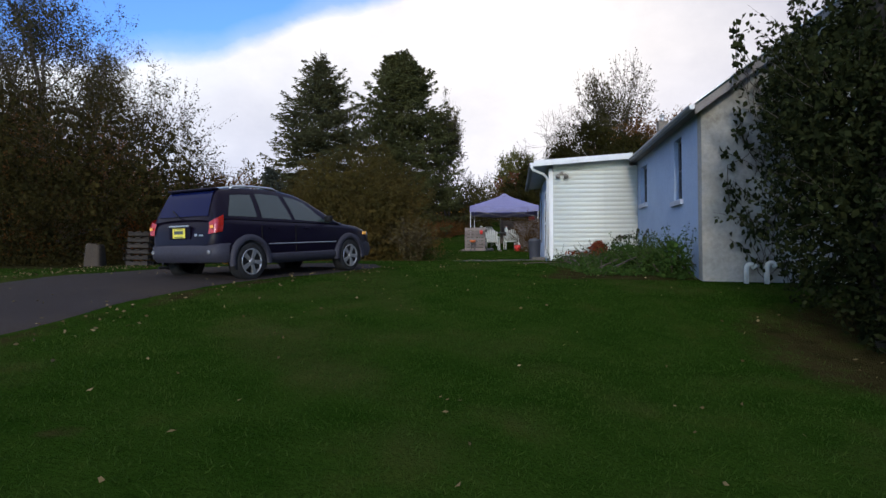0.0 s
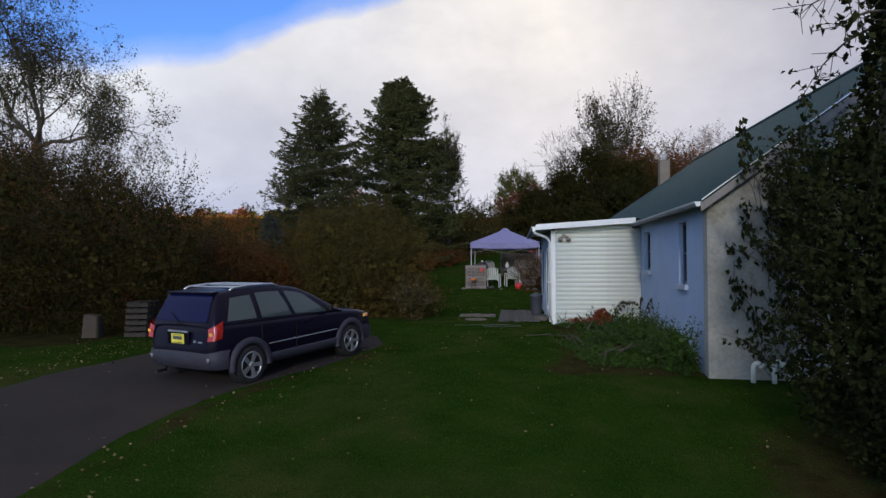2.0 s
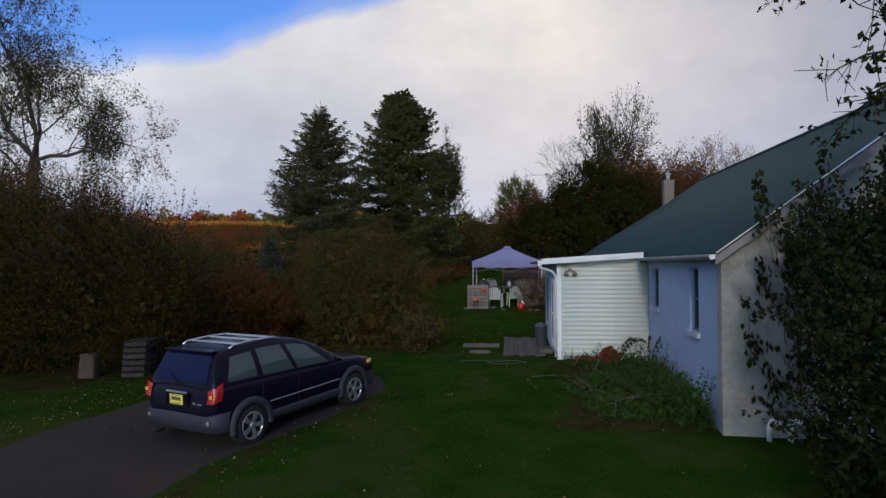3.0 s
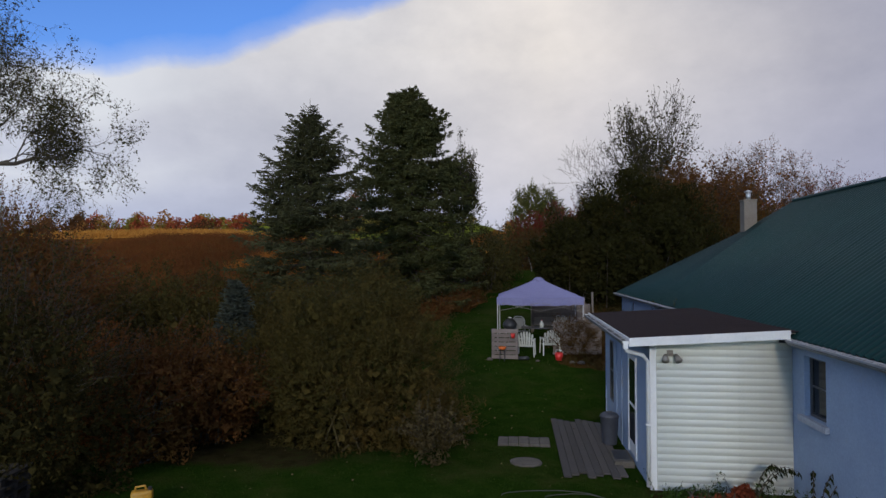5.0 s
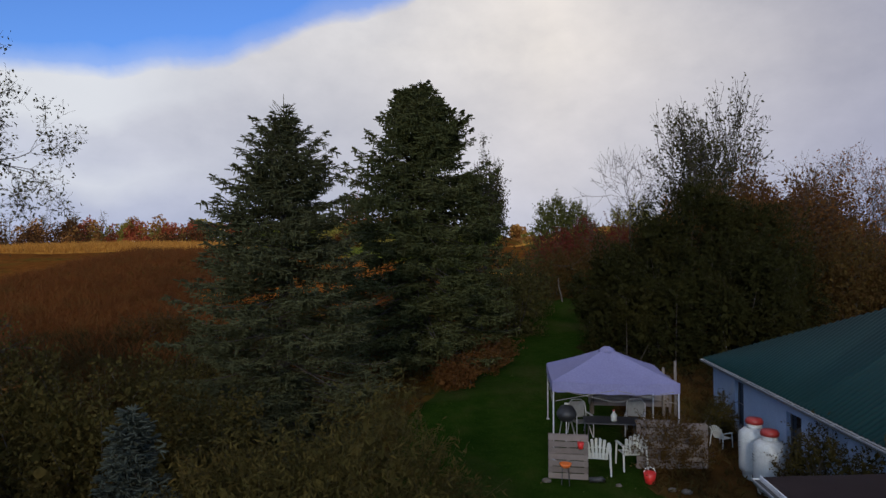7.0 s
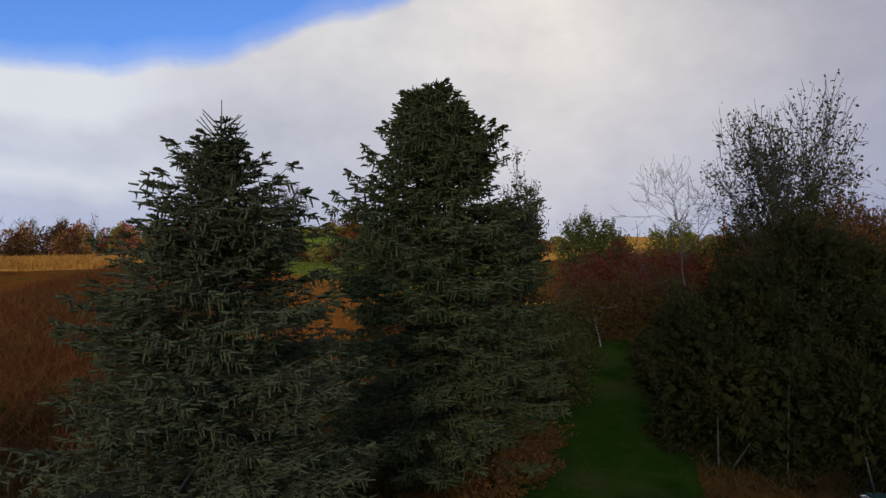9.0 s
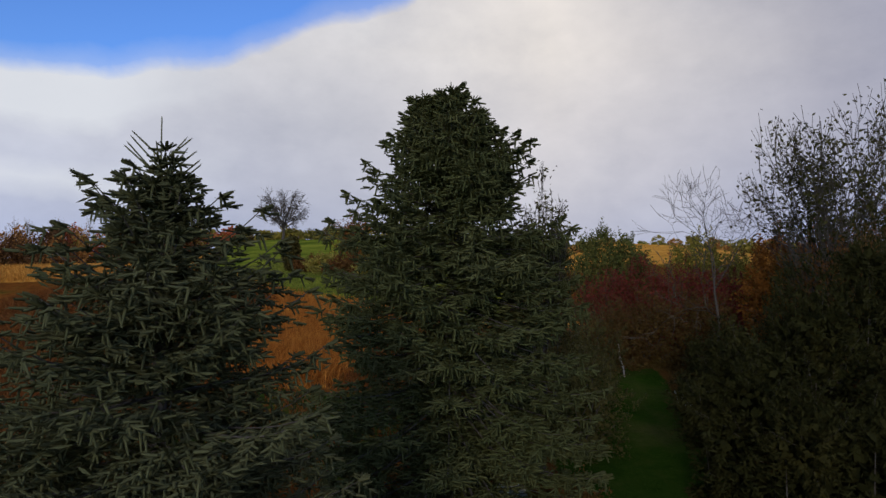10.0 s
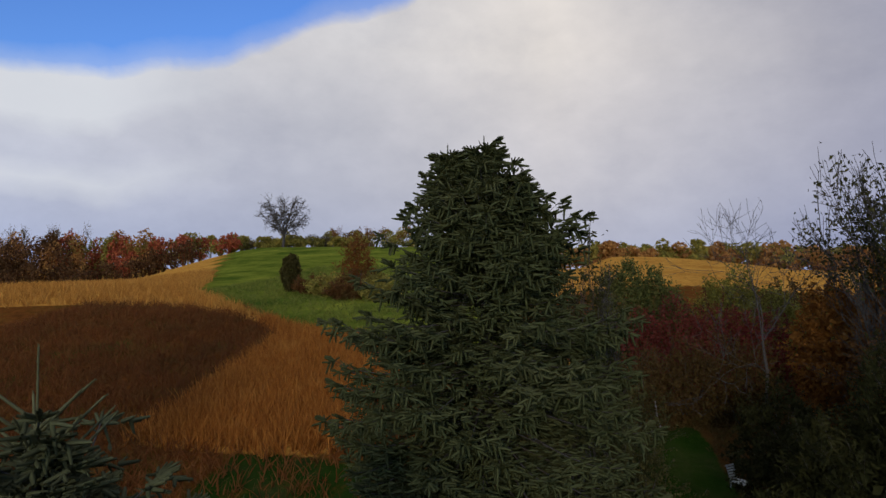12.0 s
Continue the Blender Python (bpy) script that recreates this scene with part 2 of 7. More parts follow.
M_LEAF_RUST = leafy("rust_leaves", (0.12, 0.040, 0.010), (0.21, 0.075, 0.014), (0.26, 0.11, 0.02), 0.5)
M_LEAF_RED = leafy("dark_red_leaves", (0.11, 0.018, 0.013), (0.19, 0.032, 0.018), (0.25, 0.05, 0.025), 0.5)
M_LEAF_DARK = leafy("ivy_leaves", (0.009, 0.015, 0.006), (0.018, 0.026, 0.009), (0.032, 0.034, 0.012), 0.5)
M_LEAF_YEL = leafy("yellow_green_leaves", (0.13, 0.12, 0.022), (0.22, 0.19, 0.035), None, 0.6)
M_BRUSH = leafy("russet_brush", (0.15, 0.044, 0.013), (0.23, 0.072, 0.018), (0.11, 0.075, 0.018), 0.35)
M_FIELD = leafy("red_brown_weeds", (0.135, 0.040, 0.013), (0.215, 0.066, 0.019), (0.105, 0.066, 0.020), 0.4)
M_RUSSET = leafy("russet_shrub_leaves", (0.095, 0.036, 0.013), (0.155, 0.062, 0.019), (0.085, 0.062, 0.018), 0.3)
M_ROUGH = leafy("rough_field_weeds", (0.060, 0.030, 0.012), (0.105, 0.050, 0.016), (0.052, 0.056, 0.016), 0.45)
M_MEADOW = leafy("meadow_grass", (0.065, 0.092, 0.015), (0.15, 0.165, 0.028), (0.22, 0.20, 0.04), 0.4, 0.2)
M_STRAW = leafy("straw_grass", (0.055, 0.043, 0.020), (0.090, 0.070, 0.032), None, 0.5)
M_GRASS = leafy("lawn_grass", (0.012, 0.034, 0.004), (0.022, 0.055, 0.0065), (0.050, 0.066, 0.014), 0.40, 0.2)
M_DRYGRASS = leafy("tawny_tall_grass", (0.23, 0.070, 0.012), (0.36, 0.120, 0.022), (0.48, 0.21, 0.042), 0.45, 0.2)
M_GOLDGRASS = leafy("golden_tall_grass", (0.32, 0.130, 0.024), (0.46, 0.205, 0.040), (0.54, 0.28, 0.060), 0.45, 0.2)
M_LITTER = leafy("fallen_leaves", (0.06, 0.036, 0.015), (0.12, 0.080, 0.032), (0.19, 0.15, 0.08), 0.7, 0.1)

# ---------------------------------------------------------------- mesh helpers


def link(name, mesh, material, parent=None, label="", smooth=False):
    if material is not None:
        mesh.materials.append(material)
    if smooth:
        mesh.shade_smooth()
    ob = new(name, mesh)
    if parent is not None:
        ob.parent = parent
    if label:
        tagged(ob, label)
    return ob


def part(name, bm, material, parent=None, label="", smooth=False):
    mesh = bpy.data.meshes.new(name)
    bm.to_mesh(mesh)
    bm.free()
    return link(name, mesh, material, parent, label, smooth)


def quick(name, verts, faces, material, parent=None, label="", smooth=False):
    """One mesh from arrays: verts (n, 3), faces (m, k)."""
    verts, faces = np.asarray(verts, dtype=np.float32), np.asarray(faces, dtype=np.int32)
    mesh = bpy.data.meshes.new(name)
    mesh.vertices.add(len(verts))
    mesh.vertices.foreach_set("co", verts.ravel())
    k = faces.shape[1]
    mesh.loops.add(faces.size)
    mesh.loops.foreach_set("vertex_index", faces.ravel())
    mesh.polygons.add(len(faces))
    mesh.polygons.foreach_set("loop_start", np.arange(0, faces.size, k, dtype=np.int32))
    mesh.update(calc_edges=True)
    return link(name, mesh, material, parent, label, smooth)


def base(name, x=0, y=0, z=0, label="", category="", group="", kind="", rz=0, rx=0, ry=0):
    ob = new(name)
    ob.empty_display_size = 0.1
    ob.matrix_world = pose(x, y, z, rx, ry, rz)
    return tagged(ob, label, category, group, kind)


def box(bm, x0, x1, y0, y1, z0, z1, bevel=0.0, m=None):
    vs = [bm.verts.new(Vector((x, y, z)) if m is None else m @ Vector((x, y, z))) for x in (x0, x1) for y in (y0, y1) for z in (z0, z1)]
    fs = [bm.faces.new([vs[i] for i in q]) for q in ((0, 1, 3, 2), (4, 6, 7, 5), (0, 4, 5, 1), (2, 3, 7, 6), (0, 2, 6, 4), (1, 5, 7, 3))]
    if bevel:
        edges = list({e for f in fs for e in f.edges})
        bmesh.ops.bevel(bm, geom=edges, offset=bevel, segments=2, affect="EDGES", profile=0.6)
    return bm


def boxbm(*a, **k):
    return box(bmesh.new(), *a, **k)


def tube(bm, points, radii, n=8, cap=True):
    """A tapered tube along points."""
    rings, prev = [], None
    pts = [Vector(p) for p in points]
    for i, p in enumerate(pts):
        d = (pts[min(i + 1, len(pts) - 1)] - pts[max(i - 1, 0)]).normalized()
        a = d.orthogonal().normalized() if prev is None else (prev - d * prev.dot(d)).normalized()
        prev = a
        b = d.cross(a)
        r = radii[i] if hasattr(radii, "__len__") else radii
        rings.append([bm.verts.new(p + (a * math.cos(2 * math.pi * j / n) + b * math.sin(2 * math.pi * j / n)) * r) for j in range(n)])
    for r0, r1 in zip(rings, rings[1:]):
        for j in range(n):
            bm.faces.new((r0[j], r0[(j + 1) % n], r1[(j + 1) % n], r1[j]))
    if cap:
        bm.faces.new(rings[0][::-1])
        bm.faces.new(rings[-1])
    return bm


def lathe(bm, profile, n=20, centre=(0, 0, 0), axis="z", cap=True):
    """A turned shape from (radius, height) pairs."""
    rings = []
    for r, h in profile:
        ring = []
        for j in range(n):
            a = 2 * math.pi * j / n
            c, s = r * math.cos(a), r * math.sin(a)
            v = {"z": (c, s, h), "y": (c, h, s), "x": (h, c, s)}[axis]
            ring.append(bm.verts.new(Vector(v) + Vector(centre)))
        rings.append(ring)
    for r0, r1 in zip(rings, rings[1:]):
        for j in range(n):
            bm.faces.new((r0[j], r0[(j + 1) % n], r1[(j + 1) % n], r1[j]))
    for ring in (rings[0], rings[-1]) if cap else ():
        bm.faces.new(ring)
    bmesh.ops.remove_doubles(bm, verts=bm.verts[:], dist=1e-5)
    bmesh.ops.recalc_face_normals(bm, faces=bm.faces[:])
    return bm


rng = np.random.default_rng(7)


def unit(v):
    return v / np.maximum(np.linalg.norm(v, axis=1, keepdims=True), 1e-9)


def leaf_arrays(pos, length, width, up_bias=0.0, dirs=None, bend=0.25):
    """Small folded leaves (two triangles each side of the rib) at pos."""
    n = len(pos)
    a = unit(rng.normal(size=(n, 3)) + np.array([0, 0, up_bias])) if dirs is None else unit(dirs)
    b = unit(np.cross(a, rng.normal(size=(n, 3))))
    c = np.cross(a, b)
    length = np.broadcast_to(np.asarray(length), (n,))[:, None] * rng.uniform(0.7, 1.3, (n, 1))
    width = np.broadcast_to(np.asarray(width), (n,))[:, None] * rng.uniform(0.7, 1.3, (n, 1))
    tip, root = pos + a * length * 0.5, pos - a * length * 0.5
    l, r = pos + b * width * 0.5 + c * width * bend, pos - b * width * 0.5 + c * width * bend
    verts = np.stack([root, l, tip, r], axis=1).reshape(-1, 3)
    faces = np.arange(4 * n).reshape(n, 4)
    return verts, faces


def join_arrays(chunks):
    vs, fs, o = [], [], 0
    for v, f in chunks:
        vs.append(v)
        fs.append(f + o)
        o += len(v)
    return np.concatenate(vs), np.concatenate(fs)


# ---------------------------------------------------------------- the lie of the land
LAND_Y = [-80, -20, -17.4, -13, -11, -8.5, -7, -4.9, -2, 0, 3, 6, 12, 18, 24, 33, 37, 46, 56, 66, 75]
LAND_Z = [-5, -1.95, -1.70, -1.22, -1.02, -0.68, -0.47, -0.33, -0.2, -0.12, -0.15, -0.06, 0.40, 1.0, 1.7, 2.7, 3.3, 4.7, 6.6, 7.7, 8.3]


def sstep(a, b, v):
    t = np.clip((np.asarray(v, dtype=float) - a) / (b - a), 0, 1)
    return t * t * (3 - 2 * t)


def land(x, y):
    x, y = np.asarray(x, dtype=float), np.asarray(y, dtype=float)
    z = np.interp(y, LAND_Y, LAND_Z)
    z = z + np.interp(y, [-30, -10, -6, -3], [-0.085, -0.085, -0.02, 0]) * np.clip(x + 4, -2, 10)
    z = z + 0.55 * sstep(-13, -24, x) * sstep(60, 0, y) * sstep(-40, 0, y)
    a = (x + 7) / np.maximum(y + 5, 1)
    far = 4.2 + (16.8 - 4.2) * sstep(-0.70, -0.36, a)
    far = far + (9.0 - far) * sstep(-0.06, 0.10, a)
    z = z + (far - 8.3) * sstep(70, 190, y)
    z = z + 4.0 * np.exp(-((y - 110) / 34) ** 2) * sstep(0.02, 0.14, a) * sstep(0.54, 0.18, a)
    z = z + 0.05 * np.sin(x * 0.9 + 1) * np.sin(y * 0.7) * sstep(14, 24, y) + 0.12 * np.sin(x * 0.21) * np.sin(y * 0.17 + 2) * sstep(20, 60, y)
    return z


def gz(x, y):
    return float(land(x, y))

# ---------------------------------------------------------------- ground


def ground_material():
    m = bpy.data.materials.new("ground_cover")
    m.use_nodes = True
    nt = m.node_tree
    p = nt.nodes["Principled BSDF"]
    p.inputs["Roughness"].default_value, p.inputs["Specular IOR Level"].default_value = 1.0, 0.0
    tc = nt.nodes.new("ShaderNodeTexCoord")

    def noise_of(s, d=6, r=0.65):
        n = nt.nodes.new("ShaderNodeTexNoise")
        n.inputs["Scale"].default_value, n.inputs["Detail"].default_value, n.inputs["Roughness"].default_value = s, d, r
        nt.links.new(tc.outputs["Object"], n.inputs["Vector"])
        return n.outputs["Fac"]

    def ramp(fac, stops):
        n = nt.nodes.new("ShaderNodeValToRGB")
        el = n.color_ramp.elements
        while len(el) < len(stops):
            el.new(0.5)
        for e, (q, c) in zip(el, stops):
            e.position, e.color = q, (*c, 1)
        nt.links.new(fac, n.inputs[0])
        return n.outputs[0]

    def mix(fac, a, b, mode="MIX"):
        n = nt.nodes.new("ShaderNodeMix")
        n.data_type, n.blend_type = "RGBA", mode
        for sock, v in ((n.inputs[0], fac), (n.inputs[6], a), (n.inputs[7], b)):
            if isinstance(v, (int, float)):
                sock.default_value = v
            else:
                nt.links.new(v, sock)
        return n.outputs[2]

    lawn = ramp(noise_of(1.3), [(0.30, (0.010, 0.027, 0.003)), (0.55, (0.018, 0.038, 0.0055)), (0.75, (0.031, 0.042, 0.009))])
    lawn = mix(ramp(noise_of(0.33, 7), [(0.50, (0, 0, 0)), (0.72, (0.60, 0.60, 0.60))]), lawn, ramp(noise_of(5.0), [(0.3, (0.034, 0.034, 0.012)), (0.7, (0.062, 0.056, 0.022))]))
    fine = ramp(noise_of(38, 4), [(0.25, (0.55, 0.55, 0.55)), (0.7, (1.3, 1.3, 1.3))])
    lawn = mix(1.0, lawn, fine, "MULTIPLY")
    brush = ramp(noise_of(0.16), [(0.30, (0.065, 0.026, 0.009)), (0.48, (0.14, 0.048, 0.011)), (0.66, (0.070, 0.060, 0.012))])
    brush = mix(1.0, brush, ramp(noise_of(1.7, 8), [(0.25, (0.5, 0.5, 0.5)), (0.75, (1.4, 1.4, 1.4))]), "MULTIPLY")
    # dark leaf mould of the yard; it also paints the shade below the ivy
    mould_and_shade = ramp(noise_of(2.5), [(0.30, (0.016, 0.016, 0.006)), (0.52, (0.032, 0.026, 0.011)), (0.70, (0.030, 0.040, 0.010))])
    yard = nt.nodes.new("ShaderNodeAttribute")
    yard.attribute_name = "cover"
    brush = mix(yard.outputs["Alpha"], brush, mould_and_shade)
    # tawny grass, its bright gold also standing for sun on the far field
    gold = ramp(noise_of(0.35), [(0.30, (0.37, 0.155, 0.026)), (0.6, (0.54, 0.265, 0.048))])
    gold = mix(1.0, gold, ramp(noise_of(2.2, 8), [(0.25, (0.6, 0.6, 0.6)), (0.75, (1.3, 1.3, 1.3))]), "MULTIPLY")
    meadow = ramp(noise_of(0.12), [(0.34, (0.052, 0.085, 0.012)), (0.64, (0.20, 0.215, 0.030))])
    meadow = mix(1.0, meadow, ramp(noise_of(0.7, 9, 0.75), [(0.28, (0.55, 0.6, 0.5)), (0.72, (1.25, 1.2, 1.1))]), "MULTIPLY")
    zone = nt.nodes.new("ShaderNodeAttribute")
    zone.attribute_name = "cover"
    sp = nt.nodes.new("ShaderNodeSeparateColor")
    nt.links.new(zone.outputs["Color"], sp.inputs[0])

    def ragged(ch):
        n = nt.nodes.new("ShaderNodeMath")
        n.operation = "ADD"
        nt.links.new(sp.outputs[ch], n.inputs[0])
        nn = nt.nodes.new("ShaderNodeMath")
        nn.operation = "MULTIPLY_ADD"
        nt.links.new(noise_of(0.9, 8, 0.7), nn.inputs[0])
        nn.inputs[1].default_value, nn.inputs[2].default_value = 0.9, -0.45
        nt.links.new(nn.outputs[0], n.inputs[1])
        r = nt.nodes.new("ShaderNodeMapRange")
        r.inputs["From Min"].default_value, r.inputs["From Max"].default_value = 0.40, 0.60
        nt.links.new(n.outputs[0], r.inputs["Value"])
        return r.outputs[0]

    col = mix(ragged(0), lawn, brush)
    col = mix(ragged(1), col, gold)
    col = mix(ragged(2), col, meadow)
    nt.links.new(col, p.inputs["Base Color"])
    b = nt.nodes.new("ShaderNodeBump")
    b.inputs["Strength"].default_value, b.inputs["Distance"].default_value = 0.8, 0.05
    nt.links.new(noise_of(25, 6), b.inputs["Height"])
    nt.links.new(b.outputs[0], p.inputs["Normal"])
    return m


def cover(x, y):
    """How far brush, tawny grass and meadow replace the lawn at a place."""
    a = (x + 7) / np.maximum(y + 5, 1)
    lo = np.interp(y, [3, 10, 16, 19, 27, 36], [-4.4, -7.2, -7.4, -6.6, -4.9, -4.4])
    hi = np.interp(y, [9, 11, 17, 20, 25, 36], [2.6, -0.9, -0.9, -0.6, 0.2, 0.6])
    strip = sstep(-0.5, 0.3, x - lo) * sstep(-0.5, 0.3, hi - x) * sstep(40, 37, y)
    green = sstep(-20.5, -18.5, x) * sstep(-9, -11, x) * sstep(23, 26, y) * sstep(36, 33.5, y)
    brush = sstep(9, 11, y) * (1 - strip)
    brush = np.maximum(brush, sstep(-9.9, -11.5, x) * sstep(-6, -3, y))
    brush = np.maximum(brush, sstep(-5.4, -6.6, x) * sstep(-0.5, 1.5, y) * (1 - strip))
    brush = np.maximum(brush, 0.62 * sstep(-0.5, 0.2, x + 0.3 * np.maximum(0, -y - 4)) * sstep(0.4, 0, y) * sstep(-6.5, -5.5, y))
    # dark patch round the ivy's foot: leaf mould plus the bush's shade, in colour
    brush = np.maximum(brush, 0.9 * np.exp(-(x - 4.2) ** 2 / 8 - (y + 9.4) ** 2 / 7))
    brush = brush * (1 - 0.62 * green)
    edge_x = np.interp(y, [-45, -16, -12.6, -11, -8.8, -7.6, -5.8, -3.8, -2.4], [-8.0, -6.6, -6.1, -5.9, -5.75, -5.3, -4.35, -3.75, -4.1])
    brush = np.maximum(brush, 0.62 * np.exp(-((x - edge_x - 0.10) / 0.28) ** 2) * sstep(-2.4, -3.4, y))
    brush = np.maximum(brush, 0.75 * np.exp(-((x + 3.9) ** 2 + (y + 13.6) ** 2) / 0.06))
    # gold against brown brush also paints the field's sunlit and shaded parts
    rim = np.interp(x, [-54, -47, -36, -30, -24, -15], [61, 62.7, 61.6, 58, 52.5, 47])
    low = np.interp(x, [-42.7, -31.8, -24.9, -19.8, -12], [74.4, 61.9, 54.8, 52.3, 48])
    wedge = sstep(-25.5, -22.5, x) * sstep(-13.5, -16.0, x - 0.05 * (y - 40)) * sstep(33, 35.5, y) * sstep(1, -1, y - low)
    crest = sstep(-1.5, 1.5, y - rim) * np.maximum(sstep(1, -1, y - low), sstep(-0.425, -0.465, a))
    right = sstep(66, 74, y) * sstep(0.0, 0.05, a)
    gold = np.maximum(np.maximum(wedge, crest), 0.9 * right)
    mead = sstep(-1, 1.5, y - low) * sstep(-0.465, -0.425, a) * sstep(0.02, -0.03, a)
    return brush, gold, mead


def build_ground():
    xs = np.unique(np.round(np.concatenate([-np.geomspace(30, 900, 40)[::-1], np.arange(-30, 16, 0.4), np.geomspace(16, 900, 40)]), 3))
    ys = np.unique(np.round(np.concatenate([-np.geomspace(24, 300, 14)[::-1], np.arange(-24, 50, 0.4), np.arange(50, 130, 1.2), np.geomspace(130, 1500, 40)]), 3))
    gx, gy = np.meshgrid(xs, ys)
    z = land(gx, gy)
    v = np.stack([gx, gy, z], axis=-1).reshape(-1, 3)
    nx, ny = len(xs), len(ys)
    i = (np.arange(ny - 1)[:, None] * nx + np.arange(nx - 1)[None, :]).ravel()
    ob = quick("ground", v, np.stack([i, i + 1, i + nx + 1, i + nx], axis=1), ground_material(), smooth=True)
    br, go, me = cover(v[:, 0], v[:, 1])
    at = ob.data.color_attributes.new("cover", "FLOAT_COLOR", "POINT")
    at.data.foreach_set("color", np.stack([br, go, me, np.maximum(np.maximum(sstep(9, 4, v[:, 1]), 0.7 * sstep(25, 11, v[:, 1])), 0.65 * sstep(-7, -5, v[:, 0]) * sstep(48, 41, v[:, 1]))], axis=1).astype(np.float32).ravel())
    return tagged(ob, "mown green lawn rising into rough autumn fields and hills", "ground", kind="structure")


build_ground()


def strip_surface(name, left, right, lift, material, rows, label, cols=10, ragged=0.0):
    """A thin sheet laid on the land between two lines given as functions of y."""
    ys = np.linspace(*rows)
    v, f = [], []
    for y in ys:
        for j in range(cols + 1):
            u = j / cols
            x = left(y) * (1 - u) + right(y) * u
            if j in (0, cols) and ragged:
                x += ragged * (noise.noise((x * 0.8, y * 1.1, 3)) + 0.6 * noise.noise((x * 3, y * 4, 1)))
            edge_drop = -0.03 if j in (0, cols) else 0.0
            v.append((x, y, gz(x, y) + lift + edge_drop))
    n = cols + 1
    for r in range(len(ys) - 1):
        for j in range(cols):
            i = r * n + j
            f.append((i, i + 1, i + n + 1, i + n))
    return tagged(quick(name, v, f, material, smooth=True), label, "driveway", kind="structure")


def drive_right(y):
    return float(np.interp(y, [-45, -16, -12.6, -11, -8.8, -7.6, -5.8, -3.8, -2.4, -1.6], [-8.0, -6.6, -6.1, -5.9, -5.75, -5.3, -4.35, -3.75, -4.1, -5.3]))


def drive_left(y):
    return float(np.interp(y, [-45, -12, -8, -6, -4.4, -2.4, -1.6], [-15.5, -10.8, -9.5, -9.0, -8.5, -7.2, -6.0]))


strip_surface("road", drive_left, drive_right, 0.012, M_ASPHALT, (-45, -1.6, 110), "worn grey asphalt driveway with crumbling edges", 16, 0.16)

# ---------------------------------------------------------------- house
M_FRAME_DARK = mat("dark_window_frame", (0.05, 0.052, 0.06), (0.08, 0.082, 0.09), 5.0, 0.5)
WX, EX = 2.35, 2.16                    # the long wall and the eave beside it
HY0, HY1 = -5.80, 17.30                # near and far ends of the house
EZ, RX, RZ = 2.56, 6.70, 5.86          # eave height, ridge
SLOPE = (RZ - EZ) / (RX - EX)


def wall_with_holes(bm, axis, at, thick, u0, u1, z0, z1, holes):
    """A wall standing on an axis plane with rectangular openings right through."""
    us = sorted({u0, u1, *[h[0] for h in holes], *[h[1] for h in holes]})
    zs = sorted({z0, z1, *[h[2] for h in holes], *[h[3] for h in holes]})
    for a, b in zip(us, us[1:]):
        for c, d in zip(zs, zs[1:]):
            if any(h[0] <= a and b <= h[1] and h[2] <= c and d <= h[3] for h in holes):
                continue
            if axis == "x":
                box(bm, at, at + thick, a, b, c, d)
            else:
                box(bm, a, b, at, at + thick, c, d)
    bmesh.ops.remove_doubles(bm, verts=bm.verts[:], dist=1e-4)
    return bm


def window(name, axis, at, u0, u1, z0, z1, face, frame_mat=M_FRAME_DARK, sill=True, bars=1):
    """A recessed window in a wall whose outside looks towards face (-1 or 1) along the axis."""
    w = base(name, kind="structure", label="dark window in a pale rendered wall", category="window")
    d = -face

    def slab(bm, a0, a1, b0, b1, depth0, depth1):
        lo, hi = sorted((at + d * depth0, at + d * depth1))
        if axis == "x":
            box(bm, lo, hi, a0, a1, b0, b1)
        else:
            box(bm, a0, a1, lo, hi, b0, b1)

    bm = bmesh.new()
    t = 0.045
    for q in ((u0, u0 + t, z0, z1), (u1 - t, u1, z0, z1), (u0 + t, u1 - t, z0, z0 + t), (u0 + t, u1 - t, z1 - t, z1)):
        slab(bm, *q, 0.09, 0.15)
    part("window_frame", bm, frame_mat, w)
    zs = np.linspace(z0 + t, z1 - t, bars + 2)
    for i in range(bars + 1):
        bm = bmesh.new()
        slab(bm, u0 + t, u1 - t, zs[i] + 0.012, zs[i + 1] - 0.012, 0.115, 0.125)
        part("pane", bm, M_GLASS_DARK, w)
        if i:
            bm = bmesh.new()
            slab(bm, u0 + t, u1 - t, zs[i] - 0.014, zs[i] + 0.014, 0.10, 0.14)
            part("glazing_bar", bm, frame_mat, w)
    if sill:
        bm = bmesh.new()
        slab(bm, u0 - 0.10, u1 + 0.10, z0 - 0.10, z0 - 0.004, -0.07, 0.10)
        part("window_sill", bm, M_STONE_SILL, w, "thick painted sill")
    return w


WIN = [(-1.16, -0.43, 1.33, 2.30), (-4.44, -3.84, 1.08, 2.33), (14.55, 15.25, 1.0, 2.3), (10.9, 11.7, 1.0, 2.2)]
bm = wall_with_holes(bmesh.new(), "x", WX, 0.28, HY0, HY1, -1.2, EZ + 0.05, [(a, b, c, d) for a, b, c, d in WIN])
tagged(part("wall_west", bm, M_STUCCO_BLUE), "pale blue painted stucco wall with deep windows", "wall", kind="structure")
for i, (a, b, c, d) in enumerate(WIN):
    window("window_%d" % (i + 1), "x", WX, a, b, c, d, -1)


